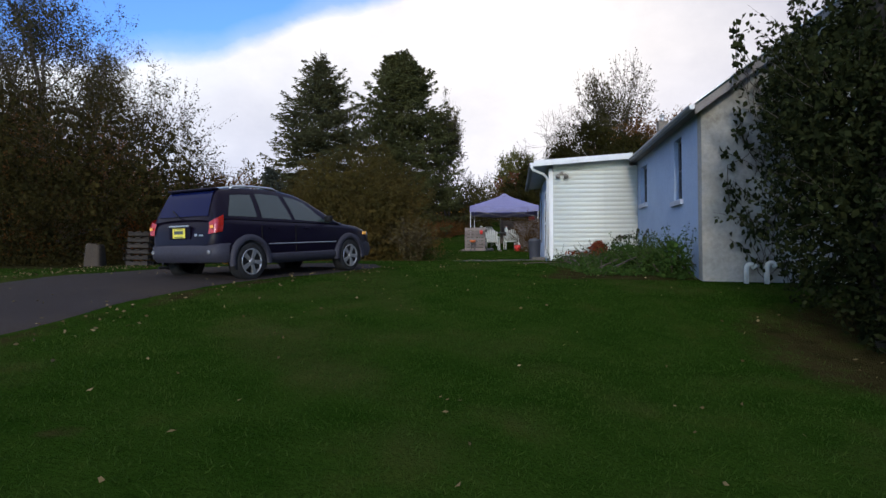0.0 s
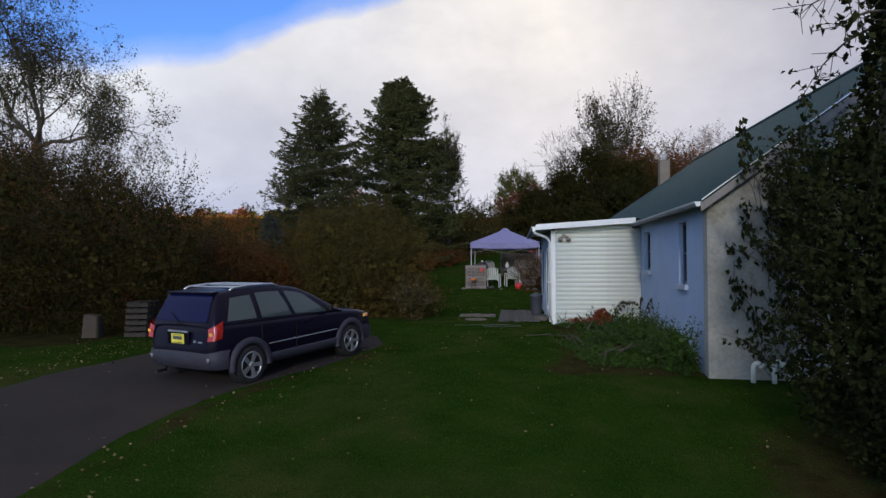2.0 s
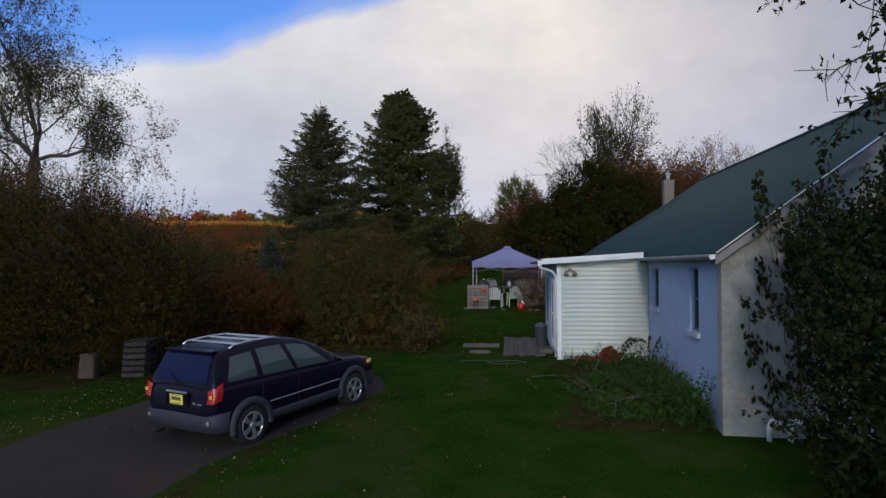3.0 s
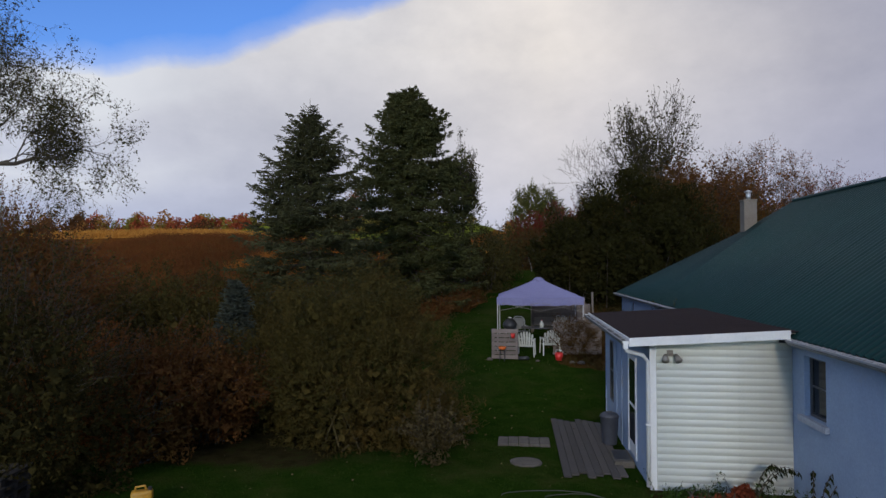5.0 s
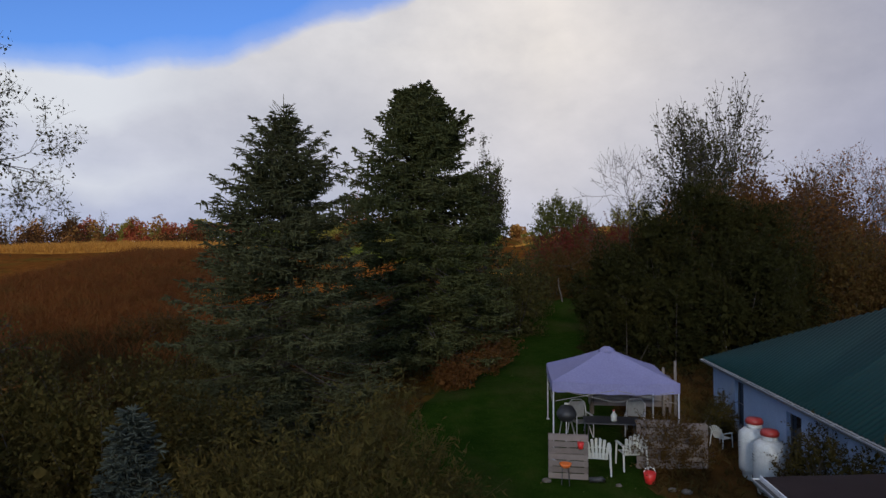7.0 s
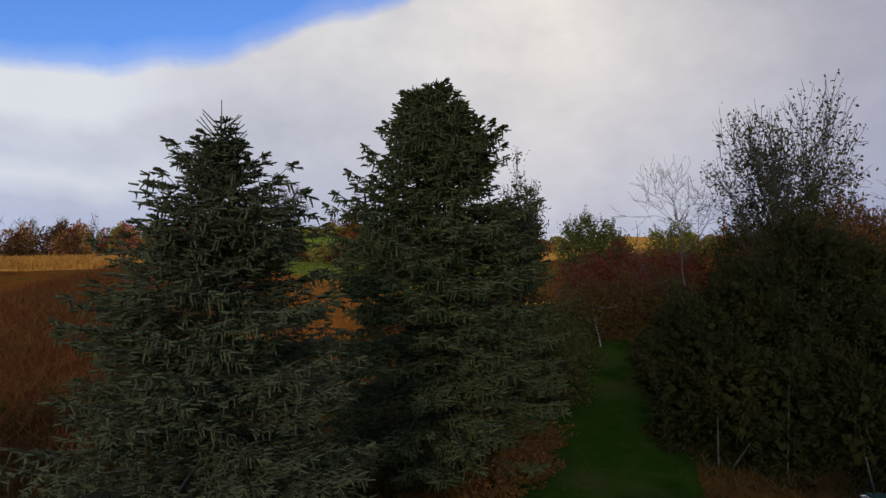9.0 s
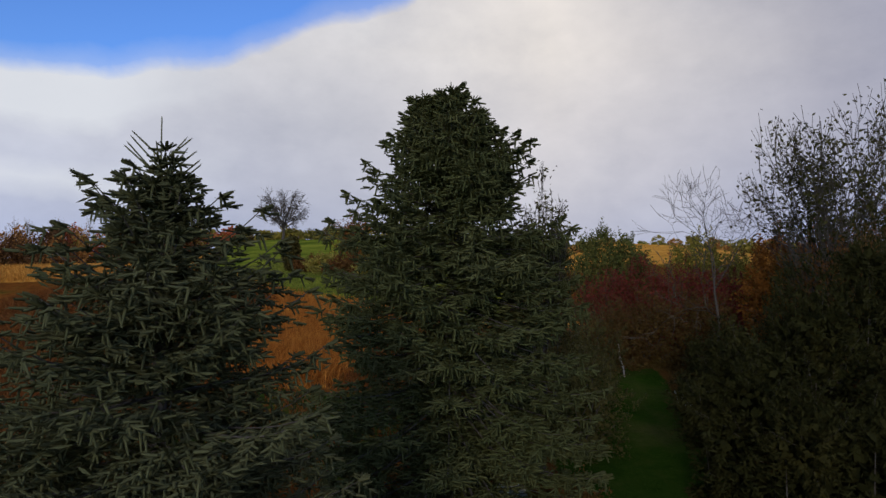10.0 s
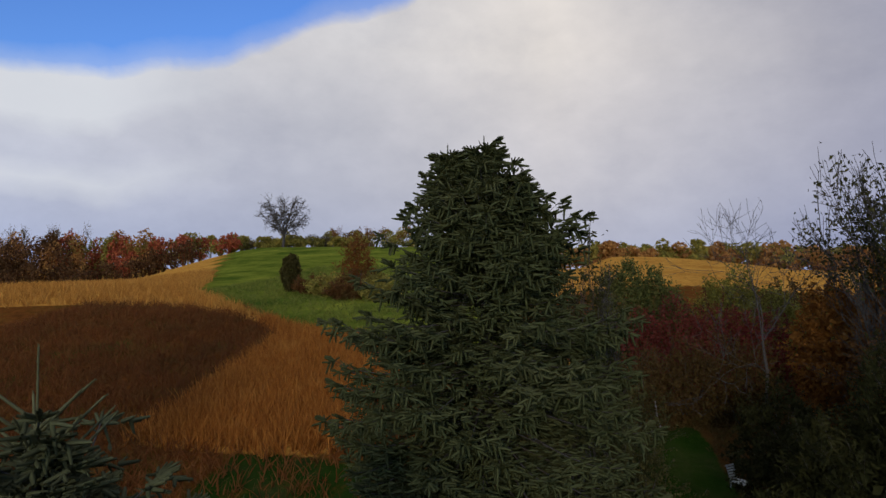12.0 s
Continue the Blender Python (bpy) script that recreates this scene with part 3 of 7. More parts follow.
def gable(name, y, thick, material, label):
    bm = bmesh.new()
    far_x = 2 * RX - WX
    pts = [(WX - 0.012, -1.4), (far_x + 0.012, -1.4), (far_x + 0.012, EZ + 0.01), (RX, RZ - 0.16), (WX - 0.012, EZ + 0.01)]
    a = [bm.verts.new((x, y, z)) for x, z in pts]
    b = [bm.verts.new((x, y + thick, z)) for x, z in pts]
    bm.faces.new(a)
    bm.faces.new(b[::-1])
    for i in range(5):
        bm.faces.new((a[i], b[i], b[(i + 1) % 5], a[(i + 1) % 5]))
    bmesh.ops.recalc_face_normals(bm, faces=bm.faces[:])
    return tagged(part(name, bm, material), label, "wall", kind="structure")


gable("wall_south", HY0 - 0.004, 0.24, M_STUCCO_WHITE, "stained white stucco gable wall")
bm = boxbm(2 * RX - WX - 0.28, 2 * RX - WX, HY0 + 0.25, HY1, -1.2, EZ + 0.05)
tagged(part("wall_east", bm, M_STUCCO_BLUE), "plain pale blue stucco wall", "wall", kind="structure")
bm = boxbm(WX + 0.285, 2 * RX - WX - 0.285, HY1 - 0.28, HY1, -0.6, EZ + 0.05)
tagged(part("wall_north", bm, M_STUCCO_BLUE), "plain pale blue stucco end wall", "wall", kind="structure")


def roof_z(x):
    return EZ + SLOPE * (x - EX) if x <= RX else EZ + SLOPE * (2 * RX - EX - x)


def build_roof():
    roof = base("roof", label="dark green corrugated metal roof", category="roof", kind="structure")
    y0, y1 = HY0 - 0.38, 17.75
    hip = [(EX, y1), (5.35, 11.5), (RX, 10.3)]

    def y_end(x):
        xx = x if x <= RX else 2 * RX - x
        return float(np.interp(xx, [h[0] for h in hip], [h[1] for h in hip]))

    # ribbed sheets running from eave to ridge, each a piece
    width, ribs = 0.915, 5
    for side in (0, 1):
        y = y0
        while y < y1 - 0.01:
            yb = min(y + width, y1)
            v, f = [], []
            cols = []
            steps = int(ribs * 4)
            for k in range(steps + 1):
                yy = y + (yb - y) * k / steps
                ph = (k % 4)
                cols.append((yy, (0.0, 0.030, 0.034, 0.006)[ph]))
            for yy, h in cols:
                top = RX
                if yy > hip[2][1]:
                    top = float(np.interp(yy, [hip[2][1], hip[1][1], hip[0][1]], [RX, hip[1][0], hip[0][0] + 0.02]))
                for x in (EX, top):
                    z = roof_z(x) + h * 1.0
                    xx = x if side == 0 else 2 * RX - x
                    v.append((xx, yy, z))
                    v.append((xx, yy, z - 0.012))
            n = len(cols)
            for k in range(n - 1):
                i = 4 * k
                f += [(i, i + 2, i + 6, i + 4), (i + 1, i + 5, i + 7, i + 3), (i, i + 4, i + 5, i + 1), (i + 2, i + 3, i + 7, i + 6)]
            quick("roof_sheet", v, f, M_ROOF_GREEN, roof)
            y = yb
    # hipped end
    e, m, r = [(x, y, roof_z(x) - 0.004) for x, y in hip]
    e2, m2 = [(2 * RX - p[0], p[1], p[2]) for p in (e, m)]
    quick("hip_end", [e, m, r, m2, e2], [[0, 1, 3], [0, 3, 4], [1, 2, 3]], M_ROOF_GREEN, roof)
    bm = bmesh.new()
    tube(bm, [(RX, y0, RZ + 0.02), (RX, hip[2][1], RZ + 0.02)], 0.07, 8)
    part("ridge_cap", bm, M_ROOF_GREEN, roof)
    # rake boards, pale with a dark drip edge
    for s in (0, 1):
        for dy, w, dz, material in ((0.012, 0.03, 0.0, M_RAKE), (-0.028, 0.03, 0.10, M_GALV)):
            bm = bmesh.new()
            a, b = (EX - 0.02, EZ - 0.02), (RX, RZ - 0.02)
            if s:
                a, b = (2 * RX - a[0], a[1]), (2 * RX - b[0], b[1])
            hgt = 0.16 if dz == 0 else 0.05
            q = [(a[0], a[1] - hgt + dz), (b[0], b[1] - hgt + dz), (b[0], b[1] + dz * 0.3), (a[0], a[1] + dz * 0.3)]
            f0 = [bm.verts.new((x, y0 + dy, z)) for x, z in q]
            f1 = [bm.verts.new((x, y0 + dy + w, z)) for x, z in q]
            bm.faces.new(f0)
            bm.faces.new(f1[::-1])
            for i in range(4):
                bm.faces.new((f0[i], f1[i], f1[(i + 1) % 4], f0[(i + 1) % 4]))
            bmesh.ops.recalc_face_normals(bm, faces=bm.faces[:])
            part("rake_board" if dz == 0 else "drip_edge", bm, material, roof)
    # plain soffit under the overhang
    quick("soffit", [(EX, y0 + 0.05, EZ - 0.035), (WX + 0.02, y0 + 0.05, EZ - 0.035), (WX + 0.02, y1, EZ - 0.035), (EX, y1, EZ - 0.035)], [[0, 1, 2, 3]], M_RAKE, roof)
    v = []
    for x in np.linspace(EX, 2 * RX - EX, 9):
        for yy in (y0 + 0.045, HY0 + 0.2):
            v.append((x, yy, roof_z(x) - 0.04))
    quick("gable_soffit", v, [[2 * i, 2 * i + 2, 2 * i + 3, 2 * i + 1] for i in range(8)], M_RAKE, roof)
    return roof


build_roof()


def gutter(x, y0, y1, z, label, face=-1):
    g = base("gutter", x, y0, z, label, "gutter")
    prof = [(0.0, 0.0), (face * 0.015, -0.075), (face * 0.085, -0.085), (face * 0.115, -0.02), (face * 0.115, 0.0)]
    v, f = [], []
    for yy in (0, y1 - y0):
        for px, pz in prof:
            v.append((px, yy, pz))
        for px, pz in prof[::-1]:
            v.append((px * 0.92 + face * 0.003, yy, pz + 0.006))
    n = 10
    for j in range(n):
        f.append((j, (j + 1) % n, n + (j + 1) % n, n + j))
    quick("trough", v, f, M_GUTTER, g)
    for yy in (0.004, y1 - y0 - 0.004):
        bm = bmesh.new()
        a = [bm.verts.new((px, yy, pz)) for px, pz in prof]
        bm.faces.new(a)
        part("end_cap", bm, M_WHITE_TRIM, g)
    bm = boxbm(min(face * 0.018, face * 0.105), max(face * 0.018, face * 0.105), 0.02, y1 - y0 - 0.02, -0.05, -0.014)
    for k in range(int((y1 - y0) / 0.9)):
        yy = 0.4 + 0.9 * k
        part("hanger", boxbm(min(0, face * 0.115), max(0, face * 0.115), yy, yy + 0.025, -0.004, 0.004), M_GUTTER, g)
    part("leaf_debris", bm, M_GUTTER_DARK, g, "dark wet leaves in the trough")
    return g


gutter(EX - 0.005, HY0 - 0.33, -0.47, EZ - 0.005, "white metal eaves gutter on the house")
gutter(EX - 0.005, 5.75, 17.72, EZ - 0.005, "white metal eaves gutter at the back of the house")

# chimney with a metal flue
ch = base("chimney", 5.57, 11.15, 4.2, "beige rendered chimney with a metal flue cap", "chimney")
part("shaft", boxbm(-0.205, 0.205, -0.21, 0.21, -0.3, 1.76, 0.012), M_CHIMNEY, ch)
part("crown", boxbm(-0.225, 0.225, -0.23, 0.23, 1.762, 1.81, 0.01), M_CHIMNEY, ch)
part("flue", lathe(bmesh.new(), [(0.075, 1.8), (0.075, 2.06)], 14), M_GALV, ch, smooth=True)
part("cap", lathe(bmesh.new(), [(0.13, 2.065), (0.13, 2.09), (0.02, 2.14)], 14), M_GALV, ch, smooth=True)
part("flashing", boxbm(-0.27, -0.245, -0.30, 0.30, -0.3, 0.35), M_GALV, ch)

# two bent white vent pipes at the foot of the gable
for px, h in ((3.02, 0.0), (3.36, 0.03)):
    gy = HY0 - 0.16
    z0 = gz(px, gy)
    vp = base("vent_pipe", px, gy, z0 - 0.05, "white bent plastic vent pipe by the gable wall", "pipe", "vent pipes")
    bm = bmesh.new()
    arc = [(0, 0, 0), (0, 0, 0.30 + h)] + [(0.07 - 0.07 * math.cos(a), 0, 0.30 + h + 0.08 * math.sin(a)) for a in np.linspace(0.3, 2.4, 6)]
    tube(bm, arc, 0.042, 10)
    part("pipe", bm, M_PLASTIC_WHITE, vp, smooth=True)
    bm = bmesh.new()
    tube(bm, [arc[-1], (arc[-1][0] + 0.03, 0, arc[-1][2] - 0.035)], 0.054, 10)
    part("collar", bm, M_PLASTIC_WHITE, vp, smooth=True)

# ---------------------------------------------------------------- lean-to extension
LY1 = 5.50
EXW = [(1.22, 2.06, 0.02, 1.98), (4.15, 4.68, 0.50, 1.95)]
bm = wall_with_holes(bmesh.new(), "x", 0.0, 0.14, 0.02, LY1, -0.45, 2.42, [(a, b, c, d) for a, b, c, d in EXW])
tagged(part("wall_annex_west", bm, M_STUCCO_BLUE), "pale blue painted side wall of the lean-to", "wall", kind="structure")
window("window_5", "x", -0.10, 4.15, 4.68, 0.50, 1.95, -1, sill=False)
tagged(part("wall_annex_north", boxbm(0.145, WX, LY1 - 0.14, LY1, -0.45, 2.42), M_STUCCO_BLUE), "pale blue end wall of the lean-to", "wall", kind="structure")
tagged(part("wall_annex_south", boxbm(0.02, WX - 0.004, 0.02, 0.14, -0.45, 2.40), M_WHITE_TRIM), "backing wall behind white siding", "wall", kind="structure")
sid = base("siding", 0, 0, 0, "white horizontal lap siding on the lean-to", "siding", kind="structure")
course, z = 0.1205, -0.10
mesh = None
while z < 2.42:
    if mesh is None:
        v = [(0.10, -0.002, 0), (WX - 0.006, -0.002, 0), (WX - 0.006, 0.005, course + 0.01), (0.10, 0.005, course + 0.01),
             (0.10, 0.018, 0), (WX - 0.006, 0.018, 0), (WX - 0.006, 0.018, course + 0.01), (0.10, 0.018, course + 0.01)]
        ob = quick("board", v, [(0, 1, 2, 3), (0, 4, 5, 1), (4, 7, 6, 5), (0, 3, 7, 4), (1, 5, 6, 2)], M_SIDING, sid)
        mesh = ob.data
    else:
        ob = new("board", mesh)
        ob.parent = sid
    ob.location = (0, -0.006, z)
    z += course
part("corner_board", boxbm(-0.012, 0.10, -0.02, 0.02, -0.15, 2.40, 0.004), M_WHITE_TRIM, sid)
bm = bmesh.new()
q = [(0.10, 2.43), (2.13, 2.43), (2.13, 2.625), (0.10, 2.500)]
f0 = [bm.verts.new((x, -0.012, z)) for x, z in q]
f1 = [bm.verts.new((x, 0.016, z)) for x, z in q]
bm.faces.new(f0)
bm.faces.new(f1[::-1])
for i in range(4):
    bm.faces.new((f0[i], f1[i], f1[(i + 1) % 4], f0[(i + 1) % 4]))
bmesh.ops.recalc_face_normals(bm, faces=bm.faces[:])
part("frieze_board", bm, M_SIDING, sid)
part("base_trim", boxbm(0.10, WX - 0.006, -0.016, 0.018, -0.17, -0.105, 0.003), M_WHITE_TRIM, sid)
door = base("door_1", 0, 1.22, 0.02, "dark glazed side door with pale frame", "door", kind="structure")
for yy in (0.0, 0.78):
    part("door_frame", boxbm(-0.03, 0.10, yy, yy + 0.06, -0.02, 1.96), M_WHITE_TRIM, door)
part("door_leaf", boxbm(-0.012, 0.03, 0.065, 0.775, 0.0, 1.94), M_WHITE_TRIM, door)
part("door_pane", boxbm(-0.020, -0.014, 0.12, 0.72, 0.25, 1.86), M_GLASS_DARK, door)
part("door_rail", boxbm(-0.028, -0.0205, 0.12, 0.72, 0.95, 1.00), M_WHITE_TRIM, door)
for yy in (2.9, 3.6, 5.3):
    part("batten", boxbm(-0.02, -0.004, yy, yy + 0.06, -0.3, 2.40), M_STUCCO_BLUE, base("trim", kind="structure", label="pale blue vertical batten on the lean-to wall", category="trim"))

lr = base("roof_annex", label="low brown felt lean-to roof with white fascia", category="roof", kind="structure")
ax0, ax1, ay0, ay1 = -0.40, 2.55, -0.44, 5.66
zl, zr = 2.50, 2.66


def lean(x):
    return zl + (zr - zl) * (x - ax0) / (2.16 - ax0)


v, f = [], []
for k in range(7):
    yy = ay0 + (ay1 - ay0) * k / 6
    for j in range(7):
        x = ax0 + (ax1 - ax0) * j / 6
        v.append((x, yy, lean(x) + 0.012 * noise.noise((x * 2, yy, 0)) + 0.012))
for k in range(6):
    for j in range(6):
        i = 7 * k + j
        f.append((i, i + 1, i + 8, i + 7))
ob = quick("felt", v, f, M_ROOF_BROWN, lr, smooth=True)
quick("deck_board", [(ax0, ay0, zl - 0.02), (ax1, ay0, lean(ax1) - 0.02), (ax1, ay1, lean(ax1) - 0.02), (ax0, ay1, zl - 0.02)], [[0, 1, 2, 3]], M_WHITE_TRIM, lr)
for name, y, h0, h1, t in (("fascia", ay0 - 0.02, -0.10, 0.03, 0.018), ("fascia_edge", ay0 - 0.032, -0.03, 0.045, 0.010)):
    bm = bmesh.new()
    q = [(ax0 - 0.03, zl + h0), (2.14, zr + h0), (2.14, zr + h1), (ax0 - 0.03, zl + h1)]
    f0 = [bm.verts.new((x, y, z)) for x, z in q]
    f1 = [bm.verts.new((x, y + t, z)) for x, z in q]
    bm.faces.new(f0)
    bm.faces.new(f1[::-1])
    for i in range(4):
        bm.faces.new((f0[i], f1[i], f1[(i + 1) % 4], f0[(i + 1) % 4]))
    bmesh.ops.recalc_face_normals(bm, faces=bm.faces[:])
    part(name, bm, M_WHITE_TRIM, lr)
part("side_fascia", boxbm(ax0 - 0.02, ax0, ay0, ay1, zl - 0.10, zl + 0.03), M_WHITE_TRIM, lr)
gutter(ax0 - 0.022, ay0 + 0.01, ay1, zl - 0.01, "white metal gutter with dark leaf litter on the lean-to")
dp = base("downpipe", 0, 0, 0, "white downpipe from the lean-to gutter", "downpipe")
bm = bmesh.new()
tube(bm, [(-0.48, -0.38, 2.40), (-0.46, -0.36, 2.32), (-0.15, -0.14, 2.22), (-0.05, -0.06, 2.10), (-0.05, -0.06, -0.05)], 0.036, 10)
part("pipe", bm, M_WHITE_TRIM, dp, smooth=True)
part("strap", boxbm(-0.095, -0.005, -0.10, -0.022, 1.0, 1.03), M_WHITE_TRIM, dp)
part("outlet", boxbm(-0.52, -0.44, -0.43, -0.33, 2.36, 2.42), M_WHITE_TRIM, dp)
# twin floodlight under the fascia
fl = base("floodlight", 0.33, -0.03, 2.20, "grey twin outdoor floodlight on the siding", "floodlight")
M_GREYMETAL = mat("grey_cast_metal", (0.16, 0.15, 0.14), (0.24, 0.22, 0.20), 8.0, 0.6)
part("backplate", boxbm(-0.05, 0.05, -0.02, 0.02, 0.0, 0.1, 0.008), M_GREYMETAL, fl)
for s in (-1, 1):
    bm = bmesh.new()
    tube(bm, [(0, -0.02, 0.05), (s * 0.08, -0.06, 0.02)], 0.014, 8)
    part("arm", bm, M_GREYMETAL, fl)
    bm = bmesh.new()
    tube(bm, [(s * 0.08, -0.05, 0.02), (s * 0.10, -0.10, -0.02), (s * 0.11, -0.16, -0.06)], [0.035, 0.05, 0.065], 12)
    part("lamp_head", bm, M_GREYMETAL, fl, smooth=True)

# ---------------------------------------------------------------- canopy tent and its corner of the yard
M_DARK = mat("dark_painted_metal", (0.020, 0.021, 0.024), (0.035, 0.036, 0.040), 6.0, 0.5)
M_RED = mat("red_plastic", (0.52, 0.02, 0.02), (0.62, 0.035, 0.03), 5.0, 0.4)
M_ORANGE = mat("orange_plastic", (0.60, 0.12, 0.02), (0.70, 0.17, 0.03), 5.0, 0.45)
M_YELLOW = mat("yellow_plastic", (0.38, 0.19, 0.015), (0.48, 0.26, 0.03), 5.0, 0.4)
M_TANK = mat("white_tank_enamel", (0.42, 0.45, 0.45), (0.52, 0.54, 0.54), 3.0, 0.4, 0.02, stain=(0.55, 0.55, 0.56))
M_TANKRED = mat("red_tank_cap", (0.22, 0.018, 0.016), (0.32, 0.03, 0.025), 5.0, 0.45)
M_MESH = mat("grey_chair_fabric", (0.16, 0.165, 0.17), (0.21, 0.215, 0.22), 9.0, 0.8)
M_STONE = mat("pale_field_stone", (0.065, 0.058, 0.048), (0.12, 0.105, 0.09), 4.0, 0.95, 0.7, 25)
M_DECK = mat("grey_deck_boards", (0.052, 0.046, 0.042), (0.085, 0.075, 0.070), 6.0, 0.9, 0.4, 50, per_object=0.5)
# beige stone, its colour lowered to imitate shade under the overhanging shrub
M_BEIGE = mat("shaded_beige_block", (0.038, 0.028, 0.020), (0.060, 0.045, 0.033), 3.0, 0.95, 0.4)
M_HOSE = mat("pale_hose", (0.035, 0.04, 0.028), (0.06, 0.06, 0.045), 5.0, 0.6)


def tent():
    x0, x1, y0, y1 = -3.03, 0.24, 12.92, 16.15
    px, py = (x0 + x1) / 2, (y0 + y1) / 2
    g = gz(px, py)
    t = base("canopy_tent", px, py, g, "pale lilac pop-up canopy tent over patio furniture", "canopy tent")
    ez, pk, val = 2.56 - g, 3.28 - g, 0.27
    hx, hy = (x1 - x0) / 2, (y1 - y0) / 2
    corners = [(-hx, -hy), (hx, -hy), (hx, hy), (-hx, hy)]
    v, f, n = [], [], 10
    for c in range(4):
        a, b = corners[c], corners[(c + 1) % 4]
        o = len(v)
        for i in range(n + 1):
            u = i / n
            rim = Vector((a[0] * (1 - u) + b[0] * u, a[1] * (1 - u) + b[1] * u, ez - 0.05 * math.sin(u * math.pi)))
            for k in range(n + 1):
                s = k / n
                top = Vector((0, 0, pk))
                q = rim.lerp(top, s)
                q.z -= 0.07 * math.sin(s * math.pi) * (0.4 + 0.6 * math.sin(u * math.pi))
                v.append(q)
        for i in range(n):
            for k in range(n):
                j = o + i * (n + 1) + k
                f.append((j, j + n + 1, j + n + 2, j + 1))
    quick("roof_cloth", v, f, M_FABRIC_TENT, t, smooth=True)
    for c in range(4):
        a, b = corners[c], corners[(c + 1) % 4]
        v, f = [], []
        m = 24
        for i in range(m + 1):
            u = i / m
            w = 0.012 * math.sin(u * 40)
            nx, ny = (b[1] - a[1]), -(b[0] - a[0])
            ln = math.hypot(nx, ny)
            x, y = a[0] * (1 - u) + b[0] * u + nx / ln * w, a[1] * (1 - u) + b[1] * u + ny / ln * w
            zt = ez - 0.05 * math.sin(u * math.pi)
            v += [(x, y, zt + 0.002), (x, y, zt - val - 0.012 * math.sin(u * 31))]
        for i in range(m):
            f.append((2 * i, 2 * i + 2, 2 * i + 3, 2 * i + 1))
        quick("valance", v, f, M_FABRIC_TENT, t, smooth=True)
    part("peak_cap", lathe(bmesh.new(), [(0.26, -0.10), (0.20, -0.02), (0.10, 0.05), (0.0, 0.06)], 8, (0, 0, pk - 0.03)), M_FABRIC_TENT, t, smooth=True)
    for cx, cy in corners:
        sx, sy = (0.03 if cx < 0 else -0.03), (0.03 if cy < 0 else -0.03)
        leg = part("leg", boxbm(cx + sx - 0.018, cx + sx + 0.018, cy + sy - 0.018, cy + sy + 0.018, gz(px + cx, py + cy) - g - 0.02, ez - 0.03, 0.004), M_STEEL_WHITE, t)
        part("foot_plate", boxbm(cx + sx - 0.05, cx + sx + 0.05, cy + sy - 0.05, cy + sy + 0.05, gz(px + cx, py + cy) - g - 0.01, gz(px + cx, py + cy) - g + 0.012, 0.003), M_STEEL_WHITE, leg)
    for c in range(4):
        a, b = corners[c], corners[(c + 1) % 4]
        for u0, u1 in ((0.02, 0.5), (0.5, 0.98)):
            for za, zb in ((ez - 0.20, ez - 0.52), (ez - 0.52, ez - 0.20)):
                bm = bmesh.new()
                tube(bm, [(a[0] + (b[0] - a[0]) * u0, a[1] + (b[1] - a[1]) * u0, za), (a[0] + (b[0] - a[0]) * u1, a[1] + (b[1] - a[1]) * u1, zb)], 0.009, 6)
                part("truss_bar", bm, M_GREYMETAL, t)
    return t


tent()


def pallet(x, y, z, w, h, rz, label, group="", rx=0):
    """A shipping pallet stood on edge: slats across bearers."""
    p = base("pallet", x, y, z, label, "pallet", group, rz=rz, rx=rx)
    n = 7
    for i in range(n):
        zz = i * h / n
        part("slat", boxbm(-w / 2, w / 2, -0.06, -0.042, zz + 0.008, zz + h / n - 0.012, 0.003), M_WOOD_PALLET, p)
    for xx in (-w / 2 + 0.02, -0.04, w / 2 - 0.10):
        part("bearer", boxbm(xx, xx + 0.08, -0.04, 0.05, 0.0, h), M_WOOD_PALLET, p)
    for i in range(3):
        zz = i * (h - 0.1) / 2
        part("slat", boxbm(-w / 2, w / 2, 0.052, 0.068, zz, zz + 0.095), M_WOOD_PALLET, p)
    return p


pallet(-2.71, 11.80, gz(-2.7, 11.8), 0.96, 1.08, -3, "weathered grey pallet stood up as a screen by the tent", "pallet screens")
pallet(-0.45, 12.62, gz(-0.4, 12.6), 0.98, 1.22, 4, "weathered grey pallet screen behind a twiggy bush", "pallet screens")
pallet(0.45, 12.70, gz(0.45, 12.7), 0.80, 1.12, 8, "weathered pallet screen at the edge of the dirt", "pallet screens")


